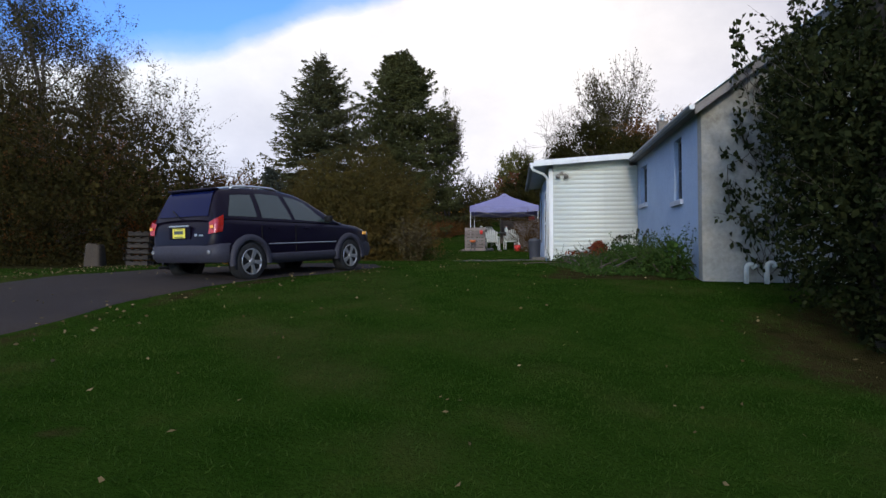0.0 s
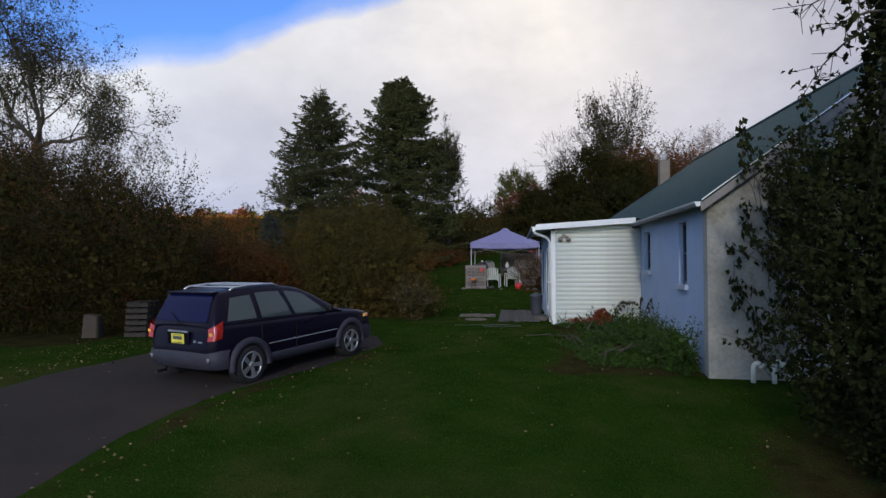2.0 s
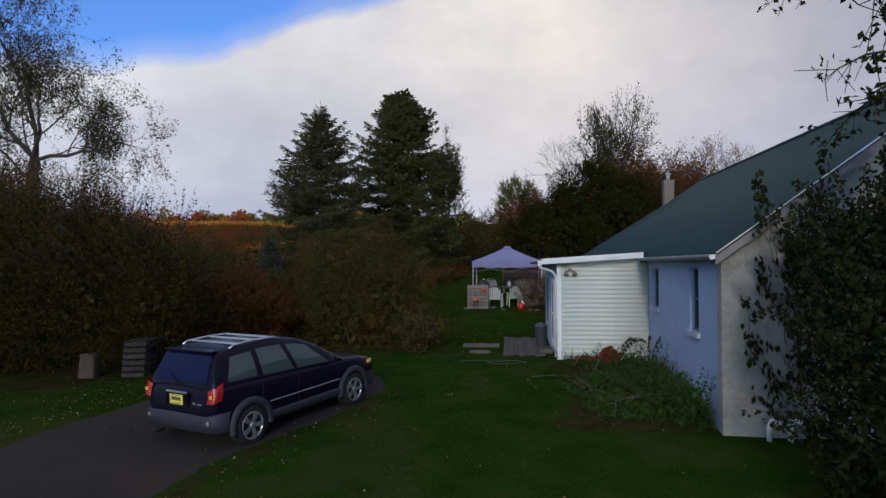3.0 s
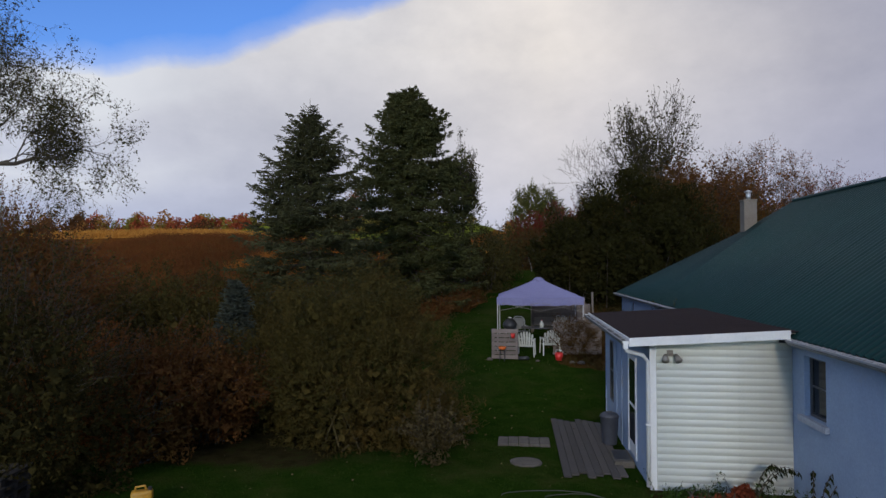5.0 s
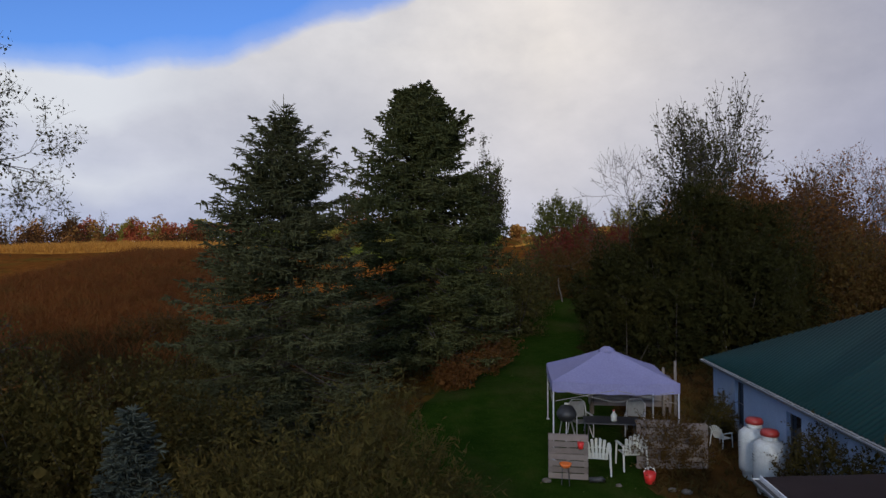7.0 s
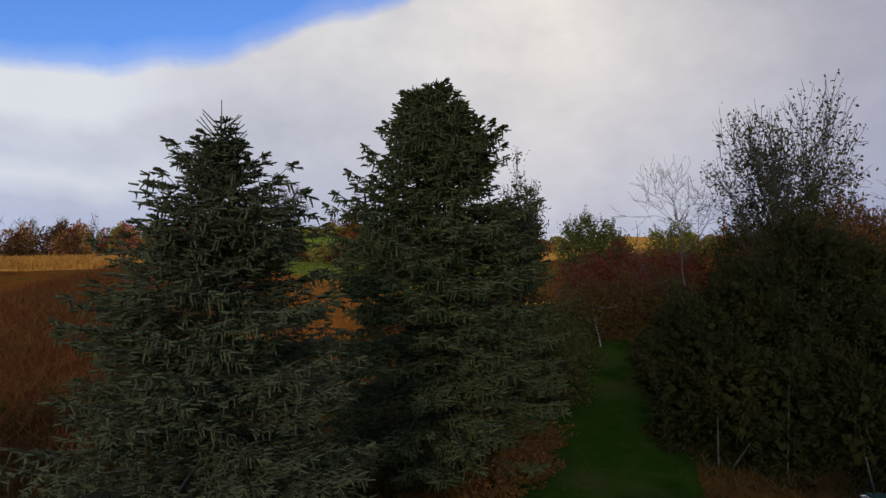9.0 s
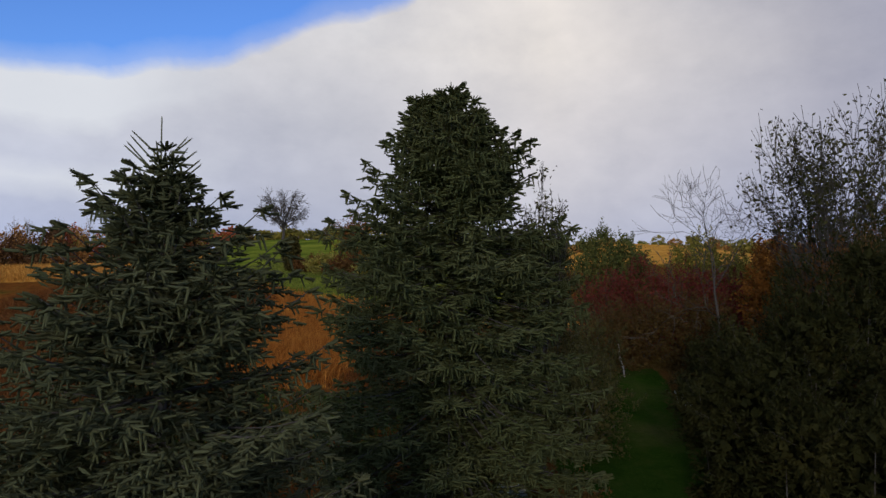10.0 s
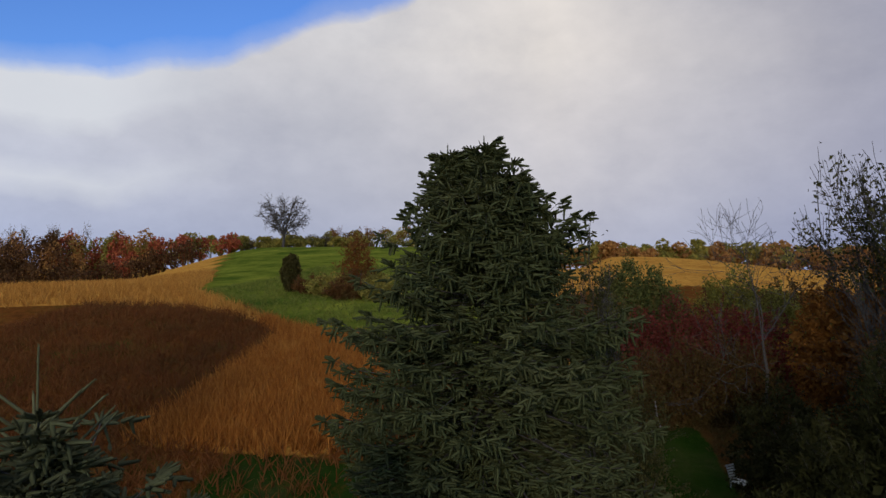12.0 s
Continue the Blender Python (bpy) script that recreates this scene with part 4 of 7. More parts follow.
def garden_chair(x, y, rz, label, group="white garden chairs"):
    """A moulded plastic fan-back chair; it faces +y before it is turned."""
    z = gz(x, y)
    c = base("garden_chair", x, y, z, label, "chair", group, rz=rz)
    part("seat", boxbm(-0.25, 0.25, -0.20, 0.28, 0.36, 0.385, 0.01), M_PLASTIC_WHITE, c)
    for i in range(6):
        u = (i - 2.5) / 2.5
        h = 0.92 - 0.10 * u * u
        bm = bmesh.new()
        lo, hi = Vector((u * 0.19, -0.20, 0.37)), Vector((u * 0.255, -0.40, h))
        d = Vector((0.032, 0, 0))
        q = [lo - d, lo + d, hi + d * 1.1, hi + Vector((0, 0, 0.02)), hi - d * 1.1]
        fr = [bm.verts.new(p) for p in q]
        bk = [bm.verts.new(p + Vector((0, 0.018, 0.004))) for p in q]
        bm.faces.new(fr)
        bm.faces.new(bk[::-1])
        for k in range(5):
            bm.faces.new((fr[k], bk[k], bk[(k + 1) % 5], fr[(k + 1) % 5]))
        bmesh.ops.recalc_face_normals(bm, faces=bm.faces[:])
        part("back_slat", bm, M_PLASTIC_WHITE, c)
    bm = bmesh.new()
    tube(bm, [(-0.27, -0.30, 0.66), (0, -0.325, 0.70), (0.27, -0.30, 0.66)], 0.02, 6)
    part("back_rail", bm, M_PLASTIC_WHITE, c)
    for s in (-1, 1):
        part("armrest", boxbm(s * 0.29 - 0.04, s * 0.29 + 0.04, -0.30, 0.28, 0.60, 0.622, 0.008), M_PLASTIC_WHITE, c)
        for yy, top in ((0.25, 0.60), (-0.26, 0.60)):
            bm = bmesh.new()
            tube(bm, [(s * 0.29, yy, top), (s * 0.31, yy + (0.03 if yy > 0 else -0.10), 0.0)], [0.026, 0.02], 6)
            part("leg", bm, M_PLASTIC_WHITE, c)
    return c


garden_chair(-1.93, 12.30, -6, "white plastic fan-back garden chair by the pallet screen")
garden_chair(-1.06, 12.62, 10, "white plastic fan-back garden chair beside the patio table")
small_chair = garden_chair(1.66, 14.25, -55, "small white plastic garden chair on the bare soil by the house")
small_chair.matrix_world = small_chair.matrix_world @ Matrix.Scale(0.66, 4)


def mesh_chair(x, y, rz):
    c = base("patio_chair", x, y, gz(x, y), "white-framed patio chair with grey mesh back", "chair", rz=rz)
    bm = bmesh.new()
    tube(bm, [(-0.26, 0.22, 0), (-0.26, -0.22, 0.45), (-0.26, -0.32, 0.88), (-0.14, -0.34, 1.0), (0.14, -0.34, 1.0), (0.26, -0.32, 0.88), (0.26, -0.22, 0.45), (0.26, 0.22, 0)], 0.016, 8)
    part("tube_frame", bm, M_STEEL_WHITE, c, smooth=True)
    part("back_panel", boxbm(-0.24, 0.24, -0.325, -0.315, 0.48, 0.95), M_MESH, c)
    part("seat_panel", boxbm(-0.24, 0.24, -0.22, 0.24, 0.43, 0.44), M_MESH, c)
    for s in (-1, 1):
        bm = bmesh.new()
        tube(bm, [(s * 0.26, 0.24, 0.62), (s * 0.26, -0.27, 0.64)], 0.018, 6)
        part("armrest", bm, M_STEEL_WHITE, c)
        bm = bmesh.new()
        tube(bm, [(s * 0.26, 0.24, 0.62), (s * 0.26, 0.24, 0.0)], 0.014, 6)
        part("front_leg", bm, M_STEEL_WHITE, c)
        bm = bmesh.new()
        tube(bm, [(s * 0.26, -0.25, 0.5), (s * 0.26, -0.40, 0.0)], 0.014, 6)
        part("back_leg", bm, M_STEEL_WHITE, c)
    return c


mesh_chair(-0.55, 14.9, 165)
mesh_chair(-2.1, 14.7, 200)


def patio_table(x, y):
    z = gz(x, y)
    t = base("patio_table", x, y, z, "dark metal patio table under the canopy", "table")
    part("tabletop", boxbm(-0.75, 0.75, -0.45, 0.45, 0.70, 0.73, 0.01), M_DARK, t)
    for sx in (-1, 1):
        for sy in (-1, 1):
            bm = bmesh.new()
            tube(bm, [(sx * 0.66, sy * 0.38, 0.70), (sx * 0.70, sy * 0.41, 0.0)], 0.02, 6)
            part("leg", bm, M_DARK, t)
    b = base("bottle", x + 0.05, y - 0.1, z + 0.73, "white plastic jug on the patio table", "jug")
    part("body", lathe(bmesh.new(), [(0.0, 0.0), (0.08, 0.005), (0.085, 0.16), (0.03, 0.23), (0.03, 0.27), (0.0, 0.272)], 12), M_PLASTIC_WHITE, b, smooth=True)
    part("bottle_cap", lathe(bmesh.new(), [(0.034, 0.272), (0.034, 0.30), (0.0, 0.302)], 10), M_RED, b)
    return t


patio_table(-1.35, 14.0)
gl = base("grill", -2.55, 14.4, gz(-2.5, 14.4), "black kettle grill under the tent", "grill")
part("bowl", lathe(bmesh.new(), [(0.0, 0.52), (0.18, 0.55), (0.28, 0.68), (0.29, 0.74), (0.28, 0.80), (0.17, 0.96), (0.0, 1.0)], 20), M_DARK, gl, smooth=True)
part("lid_handle", boxbm(-0.06, 0.06, -0.012, 0.012, 1.0, 1.05, 0.005), M_PLASTIC_WHITE, gl)
for k in range(3):
    a = 2.1 * k + 0.4
    bm = bmesh.new()
    tube(bm, [(0.15 * math.cos(a), 0.15 * math.sin(a), 0.56), (0.27 * math.cos(a), 0.27 * math.sin(a), 0)], 0.014, 6)
    part("leg", bm, M_GALV, gl)

ps = base("plant_stand", -2.80, 11.45, gz(-2.8, 11.45), "orange bowl on a thin black stand", "plant stand")
part("bowl", lathe(bmesh.new(), [(0.0, 0.40), (0.10, 0.41), (0.15, 0.50), (0.14, 0.50), (0.0, 0.44)], 16), M_ORANGE, ps, smooth=True)
for k in range(4):
    a = 1.57 * k + 0.7
    bm = bmesh.new()
    tube(bm, [(0.10 * math.cos(a), 0.10 * math.sin(a), 0.44), (0.13 * math.cos(a), 0.13 * math.sin(a), 0)], 0.010, 6)
    part("leg", bm, M_DARK, ps)
rp = base("hanging_pot", -2.42, 11.66, gz(-2.4, 11.7) + 0.78, "small red pot hooked on the pallet", "pot")
part("pot", lathe(bmesh.new(), [(0.0, 0.0), (0.06, 0.0), (0.08, 0.16), (0.072, 0.16), (0.0, 0.10)], 14), M_RED, rp, smooth=True)
part("hook", boxbm(-0.006, 0.006, 0.05, 0.085, 0.12, 0.20), M_DARK, rp)
pail = base("pail", -0.78, 11.72, gz(-0.8, 11.7), "bright red plastic pail on the ground", "pail")
part("pail_body", lathe(bmesh.new(), [(0.0, 0.0), (0.11, 0.0), (0.15, 0.26), (0.14, 0.26), (0.0, 0.03)], 16), M_RED, pail, smooth=True)
bm = bmesh.new()
tube(bm, [(-0.145, 0, 0.25), (-0.10, 0.02, 0.34), (0, 0.03, 0.38), (0.10, 0.02, 0.34), (0.145, 0, 0.25)], 0.006, 6)
part("handle", bm, M_GALV, pail)
bo = base("boot", -2.06, 11.62, gz(-2.06, 11.6), "black rubber boot lying by the pallet", "boot")
bm = bmesh.new()
tube(bm, [(-0.16, 0, 0.07), (0.05, 0, 0.07), (0.12, 0, 0.09), (0.20, 0.02, 0.05)], [0.06, 0.065, 0.07, 0.045], 10)
part("shaft", bm, M_DARK, bo, smooth=True)
for sx, sy, sr in ((-3.25, 11.55, 0.09), (-1.55, 11.45, 0.06), (-0.35, 11.3, 0.08), (-0.05, 11.2, 0.10)):
    st = base("stone", sx, sy, gz(sx, sy), "small pale stone at the edge of the grass", "stone", "edging stones")
    bm = bmesh.new()
    bmesh.ops.create_icosphere(bm, subdivisions=2, radius=sr)
    for q in bm.verts:
        q.co = Vector((q.co.x * 1.3, q.co.y, q.co.z * 0.7)) * (1 + 0.25 * noise.noise(q.co * 9 + Vector((sx, sy, 0)))) + Vector((0, 0, sr * 0.4))
    part("rock", bm, M_STONE, st, smooth=True)

# timber planter and posts behind the tent
pt = base("planter", -0.35, 17.0, gz(-0.3, 17.0), "long weathered wooden planter behind the tent", "planter")
for i in range(5):
    part("plank", boxbm(-1.25, 1.25, -0.26, -0.235, 0.25 + i * 0.19, 0.25 + i * 0.19 + 0.175, 0.004), M_WOOD_PALLET, pt)
    part("plank", boxbm(-1.25, 1.25, 0.235, 0.26, 0.25 + i * 0.19, 0.25 + i * 0.19 + 0.175, 0.004), M_WOOD_PALLET, pt)
for xx in (-1.28, 1.22):
    part("end_panel", boxbm(xx, xx + 0.05, -0.23, 0.23, 0.25, 1.18, 0.004), M_WOOD_PALLET, pt)
for xx in (-1.2, 0, 1.2):
    part("support", boxbm(xx - 0.04, xx + 0.04, -0.30, -0.262, -0.05, 1.2, 0.004), M_WOOD_PALLET, pt)
part("soil", boxbm(-1.22, 1.21, -0.23, 0.23, 1.05, 1.12), M_SOIL, pt)
for px_, h in ((0.98, 1.75), (0.62, 1.55), (-1.62, 1.3)):
    po = base("post", px_, 16.55, gz(px_, 16.5), "rough wooden post behind the tent", "post", "posts behind the tent")
    bm = bmesh.new()
    tube(bm, [(0, 0, -0.1), (0.01, 0.01, h * 0.5), (0, 0.02, h)], [0.05, 0.045, 0.042], 8)
    part("post_shaft", bm, M_WOOD_GREY, po, smooth=True)
    part("post_cap", lathe(bmesh.new(), [(0.044, h), (0.03, h + 0.03), (0.0, h + 0.035)], 8, (0, 0.02, 0)), M_WOOD_PALLET, po)

# gas tanks


def gas_tank(x, y):
    t = base("gas_tank", x, y, gz(x, y), "upright white propane tank with a red cap beside the house", "gas tank", "propane tanks")
    part("vessel", lathe(bmesh.new(), [(0.0, 0.06), (0.22, 0.09), (0.345, 0.20), (0.36, 0.30), (0.36, 1.02), (0.34, 1.12), (0.24, 1.21), (0.0, 1.25)], 28), M_TANK, t, smooth=True)
    part("foot_ring", lathe(bmesh.new(), [(0.27, 0.0), (0.28, 0.15), (0.26, 0.15), (0.25, 0.0)], 24), M_TANK, t)
    part("collar", lathe(bmesh.new(), [(0.175, 1.19), (0.175, 1.33), (0.165, 1.33), (0.165, 1.19)], 20), M_TANK, t, smooth=True)
    part("cap", lathe(bmesh.new(), [(0.20, 1.33), (0.205, 1.40), (0.17, 1.46), (0.0, 1.485)], 20), M_TANKRED, t, "red domed valve cap", smooth=True)
    for k in range(3):
        part("label_bar", boxbm(-0.364, -0.3605, -0.05, 0.10, 0.86 - k * 0.06, 0.885 - k * 0.06), M_MESH, t)
    return t


gas_tank(1.82, 12.25)
gas_tank(1.86, 11.40)

# boardwalk, step, bin and bits by the lean-to door
bw = base("boardwalk", -0.87, 2.6, gz(-0.87, 2.6), "weathered grey plank walkway beside the lean-to", "boardwalk")
for i in range(8):
    x = -0.58 + i * 0.147
    lo, hi = -2.15 + 0.12 * ((i * 7) % 3), 2.25 - 0.10 * ((i * 5) % 4)
    part("plank", boxbm(x, x + 0.138, lo, hi, 0.035, 0.065, 0.004), M_DECK, bw)
for yy in (-1.6, 0.0, 1.6):
    part("sleeper", boxbm(-0.56, 0.56, yy, yy + 0.09, -0.06, 0.033), M_WOOD_GREY, bw)
dst = base("door_step", -0.25, 1.62, gz(-0.25, 1.6), "low dark stone doorstep", "step")
part("tread", boxbm(-0.18, 0.20, -0.42, 0.42, -0.05, 0.12, 0.012), M_STONE, dst)
part("mat", boxbm(-0.15, 0.15, -0.32, 0.32, 0.121, 0.133, 0.003), M_DARK, dst, "dark door mat")
tb = base("trash_bin", -0.31, 2.72, gz(-0.3, 2.7) + 0.06, "dark grey ribbed trash bin by the wall", "bin")
M_BIN = mat("dark_grey_bin", (0.030, 0.033, 0.044), (0.050, 0.054, 0.070), 6.0, 0.55)
part("bin_body", lathe(bmesh.new(), [(0.0, 0.0), (0.15, 0.0), (0.155, 0.02), (0.175, 0.30), (0.18, 0.31), (0.19, 0.56), (0.20, 0.57), (0.0, 0.571)], 22), M_BIN, tb, smooth=True)
part("lid", lathe(bmesh.new(), [(0.205, 0.572), (0.21, 0.60), (0.15, 0.66), (0.0, 0.675)], 22), M_BIN, tb, smooth=True)
part("lid_grip", boxbm(-0.06, 0.06, -0.012, 0.012, 0.665, 0.70, 0.006), M_BIN, tb)
pv = base("stone_edging", -2.15, 2.78, gz(-2.1, 2.8), "low pale paving row crossing the lawn with orange leaves", "edging")
for i in range(5):
    part("paver", boxbm(-0.56 + i * 0.226, -0.56 + i * 0.226 + 0.215, -0.30 + 0.02 * (i % 2), 0.28, -0.04, 0.055 + 0.008 * (i % 3), 0.012), M_STONE, pv)
sb = base("stepping_stone", -2.12, 1.30, gz(-2.1, 1.3), "flat irregular stepping stone in the grass", "stone")
bm = bmesh.new()
lathe(bm, [(0.0, 0.0), (0.28, 0.0), (0.27, 0.035), (0.0, 0.045)], 11)
for q in bm.verts:
    q.co.x *= 1.15 + 0.2 * noise.noise(q.co * 4)
part("slab", bm, M_STONE, sb)
ho = base("hose", -1.15, -0.55, gz(-1.15, -0.5), "pale garden hose lying in loose loops", "hose")
bm = bmesh.new()
pts = [(0.95 * math.cos(t) * (0.55 + 0.1 * t) - 0.1 * t, 0.42 * math.sin(t) * (0.6 + 0.08 * t), 0.02 + 0.012 * (int(t) % 2)) for t in np.linspace(0, 9.5, 60)]
tube(bm, pts, 0.009, 6)
part("coil", bm, M_HOSE, ho, smooth=True)
ho.scale = (0.6, 0.6, 0.8)
for i, (sx, sy) in enumerate(((-0.25, -2.2),)):
    br = base("stick", sx, sy, gz(sx, sy), "thin dry stick on the grass", "stick", "dry sticks")
    bm = bmesh.new()
    tube(bm, [(-0.5, 0, 0.02), (-0.1, 0.06, 0.04), (0.45, 0.02 + 0.05 * i, 0.03)], [0.012, 0.010, 0.005], 5)
    part("twig", bm, M_BARK, br)
    bm = bmesh.new()
    tube(bm, [(-0.1, 0.06, 0.04), (0.1, 0.22, 0.05)], [0.007, 0.003], 5)
    part("side_twig", bm, M_BARK, br)
# far side of the drive
jg = base("jerrycan", -8.30, -1.75, gz(-8.3, -1.75), "yellow plastic jerrycan standing in the verge", "jerrycan", rz=25)
part("can", boxbm(-0.16, 0.16, -0.09, 0.09, 0.0, 0.34, 0.035), M_YELLOW, jg, smooth=True)
bm = bmesh.new()
tube(bm, [(-0.11, 0, 0.32), (-0.09, 0, 0.40), (0.04, 0, 0.41), (0.07, 0, 0.33)], 0.018, 8)
part("handle", bm, M_YELLOW, jg, smooth=True)
part("cap", lathe(bmesh.new(), [(0.03, 0.33), (0.03, 0.385), (0.0, 0.39)], 10, (0.12, 0, 0)), M_DARK, jg)
pk = base("pallet_stack", -10.2, -2.5, gz(-10.2, -2.5), "leaning stack of grey pallets in the thicket", "pallets", rz=12)
for i in range(6):
    for yy in (-0.42, -0.05, 0.32):
        part("bearer", boxbm(-0.25 + 0.01 * i, 0.25 + 0.01 * i, yy, yy + 0.09, i * 0.145, i * 0.145 + 0.085), M_WOOD_SHADED, pk)
    for k in range(3):
        part("slat", boxbm(-0.25 + 0.01 * i + k * 0.19, -0.25 + 0.01 * i + k * 0.19 + 0.12, -0.45, 0.45, i * 0.145 + 0.086, i * 0.145 + 0.106), M_WOOD_SHADED, pk)
bk = base("stone_block", -11.2, -2.9, gz(-11.2, -2.9), "worn beige stone block at the edge of the thicket", "stone")
bm = boxbm(-0.17, 0.17, -0.15, 0.15, -0.05, 0.55, 0.05)
for q in bm.verts:
    q.co += Vector((0.08 * noise.noise(q.co * 3), 0.05 * noise.noise(q.co * 4 + Vector((5, 0, 0))), 0.06 * noise.noise(q.co * 2)))
part("block", bm, M_BEIGE, bk, smooth=True)
# things in the distance
ws = base("lounge_chair", 0.75, 33.2, gz(0.75, 33.2), "white slatted lounge chair below the dark evergreens", "lounge chair", rz=35)
for i in range(6):
    part("seat_slat", boxbm(-0.30, 0.30, -0.5 + i * 0.13, -0.5 + i * 0.13 + 0.11, 0.34, 0.36, 0.004), M_PLASTIC_WHITE, ws)
    part("back_slat", boxbm(-0.30, 0.30, 0.30 + i * 0.05, 0.32 + i * 0.05, 0.36 + i * 0.11, 0.36 + i * 0.11 + 0.095, 0.004), M_PLASTIC_WHITE, ws)
for sx in (-1, 1):
    part("side_rail", boxbm(sx * 0.31 - 0.02, sx * 0.31 + 0.02, -0.52, 0.32, 0.30, 0.345), M_PLASTIC_WHITE, ws)
    for yy in (-0.45, 0.25):
        part("leg", boxbm(sx * 0.31 - 0.02, sx * 0.31 + 0.02, yy, yy + 0.04, 0.0, 0.30), M_PLASTIC_WHITE, ws)
ws.scale = (0.75, 0.75, 0.75)
wb = base("crate", -6.45, 24.2, gz(-6.45, 24.2), "pale slatted crate under the spruce", "crate", rz=20)
for i in range(4):
    for s in (-1, 1):
        part("slat", boxbm(-0.42, 0.42, s * 0.25 - 0.01, s * 0.25 + 0.01, 0.06 + i * 0.15, 0.06 + i * 0.15 + 0.10, 0.003), M_PLASTIC_WHITE, wb)
for s in (-1, 1):
    part("end_board", boxbm(s * 0.40 - 0.012, s * 0.40 + 0.012, -0.235, 0.235, 0.0, 0.62), M_WOOD_PALLET, wb)
bb = base("birdbath", -8.9, 4.6, gz(-8.9, 4.6), "pale stone birdbath among brown brush", "birdbath")
part("basin", lathe(bmesh.new(), [(0.05, 0.60), (0.24, 0.64), (0.30, 0.72), (0.27, 0.72), (0.20, 0.67), (0.0, 0.66)], 20), M_STONE, bb, smooth=True)
part("pedestal", lathe(bmesh.new(), [(0.17, 0.0), (0.16, 0.05), (0.07, 0.12), (0.06, 0.5), (0.10, 0.61)], 14), M_STONE, bb, smooth=True)

# ---------------------------------------------------------------- parked car
M_CAR = mat("dark_blue_car_paint", (0.0042, 0.0028, 0.0085), (0.0055, 0.0036, 0.0115), 2.0, 0.30, 0.0, coat=0.0, spec=0.14)
M_CLAD = mat("grey_plastic_cladding", (0.024, 0.023, 0.033), (0.032, 0.031, 0.043), 4.0, 0.6, 0.05, 80, spec=0.25)
M_TYRE = mat("tyre_rubber", (0.012, 0.012, 0.013), (0.02, 0.02, 0.021), 9.0, 0.85, 0.2, spec=0.2)
M_ALLOY = mat("alloy_wheel_metal", (0.27, 0.275, 0.29), (0.36, 0.365, 0.38), 5.0, 0.32, 0.0, metal=0.7)
M_BLACK = mat("black_plastic", (0.008, 0.008, 0.009), (0.014, 0.014, 0.015), 6.0, 0.6, spec=0.15)
# blue base colour paints the sky's reflection into the dark glass
M_CARGLASS = glassy("sky_reflection_blue_car_glass", (0.004, 0.007, 0.040), 0.02)
M_CARGLASS.node_tree.nodes["Principled BSDF"].inputs["Specular IOR Level"].default_value = 0.08
# side glass: greenish base, lightened to imitate what it reflects
M_SIDEGLASS = glassy("reflection_green_side_glass", (0.040, 0.054, 0.052), 0.03)
M_TAIL = mat("red_tail_lamp_lens", (0.26, 0.008, 0.007), (0.42, 0.02, 0.010), 30.0, 0.15, coat=0.5)
M_AMBER = mat("amber_lens", (0.85, 0.32, 0.05), (0.95, 0.45, 0.10), 20.0, 0.2)
M_LENS = mat("clear_lamp_lens", (0.13, 0.13, 0.14), (0.20, 0.20, 0.21), 20.0, 0.15)
M_PLATE = mat("yellow_number_plate", (0.62, 0.52, 0.05), (0.72, 0.62, 0.08), 20.0, 0.5)
M_PLATEBAR = mat("dark_plate_bars", (0.04, 0.05, 0.05), (0.07, 0.08, 0.07), 9.0, 0.6)

# stations along the car, x forward from the rear axle: x, underside, belt height, half width
CAR = [(-0.90, 0.42, 0.60, 0.58), (-0.87, 0.38, 0.68, 0.67), (-0.80, 0.35, 0.90, 0.745), (-0.72, 0.34, 1.02, 0.795), (-0.40, 0.31, 1.035, 0.855), (0.0, 0.29, 1.02, 0.870),
       (0.8, 0.27, 0.995, 0.876), (1.6, 0.27, 0.97, 0.876), (2.1, 0.27, 0.955, 0.874), (2.45, 0.27, 0.945, 0.868), (2.9, 0.27, 0.90, 0.852), (3.2, 0.29, 0.83, 0.815), (3.38, 0.32, 0.735, 0.735), (3.46, 0.38, 0.60, 0.60)]
ROOF = [(-0.80, 1.02), (-0.66, 1.26), (-0.50, 1.48), (-0.36, 1.545), (0.0, 1.575), (0.5, 1.585), (0.95, 1.565), (1.3, 1.51), (1.5, 1.45), (1.75, 1.33), (2.05, 1.16), (2.42, 0.955)]


def car_at(x):
    c = np.array(CAR)
    return [float(np.interp(x, c[:, 0], c[:, i])) for i in (1, 2, 3)]


def roof_at(x):
    r = np.array(ROOF)
    return float(np.interp(x, r[:, 0], r[:, 1]))


def cabin_side(x, v):
    """A point on the cabin's side: v = 0 at the belt, 1 at the roof edge."""
    _, zb, w = car_at(x)
    zr = max(roof_at(x) - 0.045, zb + 0.002)
    hi = min(1.0, (zr - zb) / 0.48)
    half = (w - 0.035) * (1 - v) + (w - 0.035 - 0.225 * hi) * v
    return half - 0.02 * math.sin(v * math.pi) * -1, zb + (zr - zb) * v


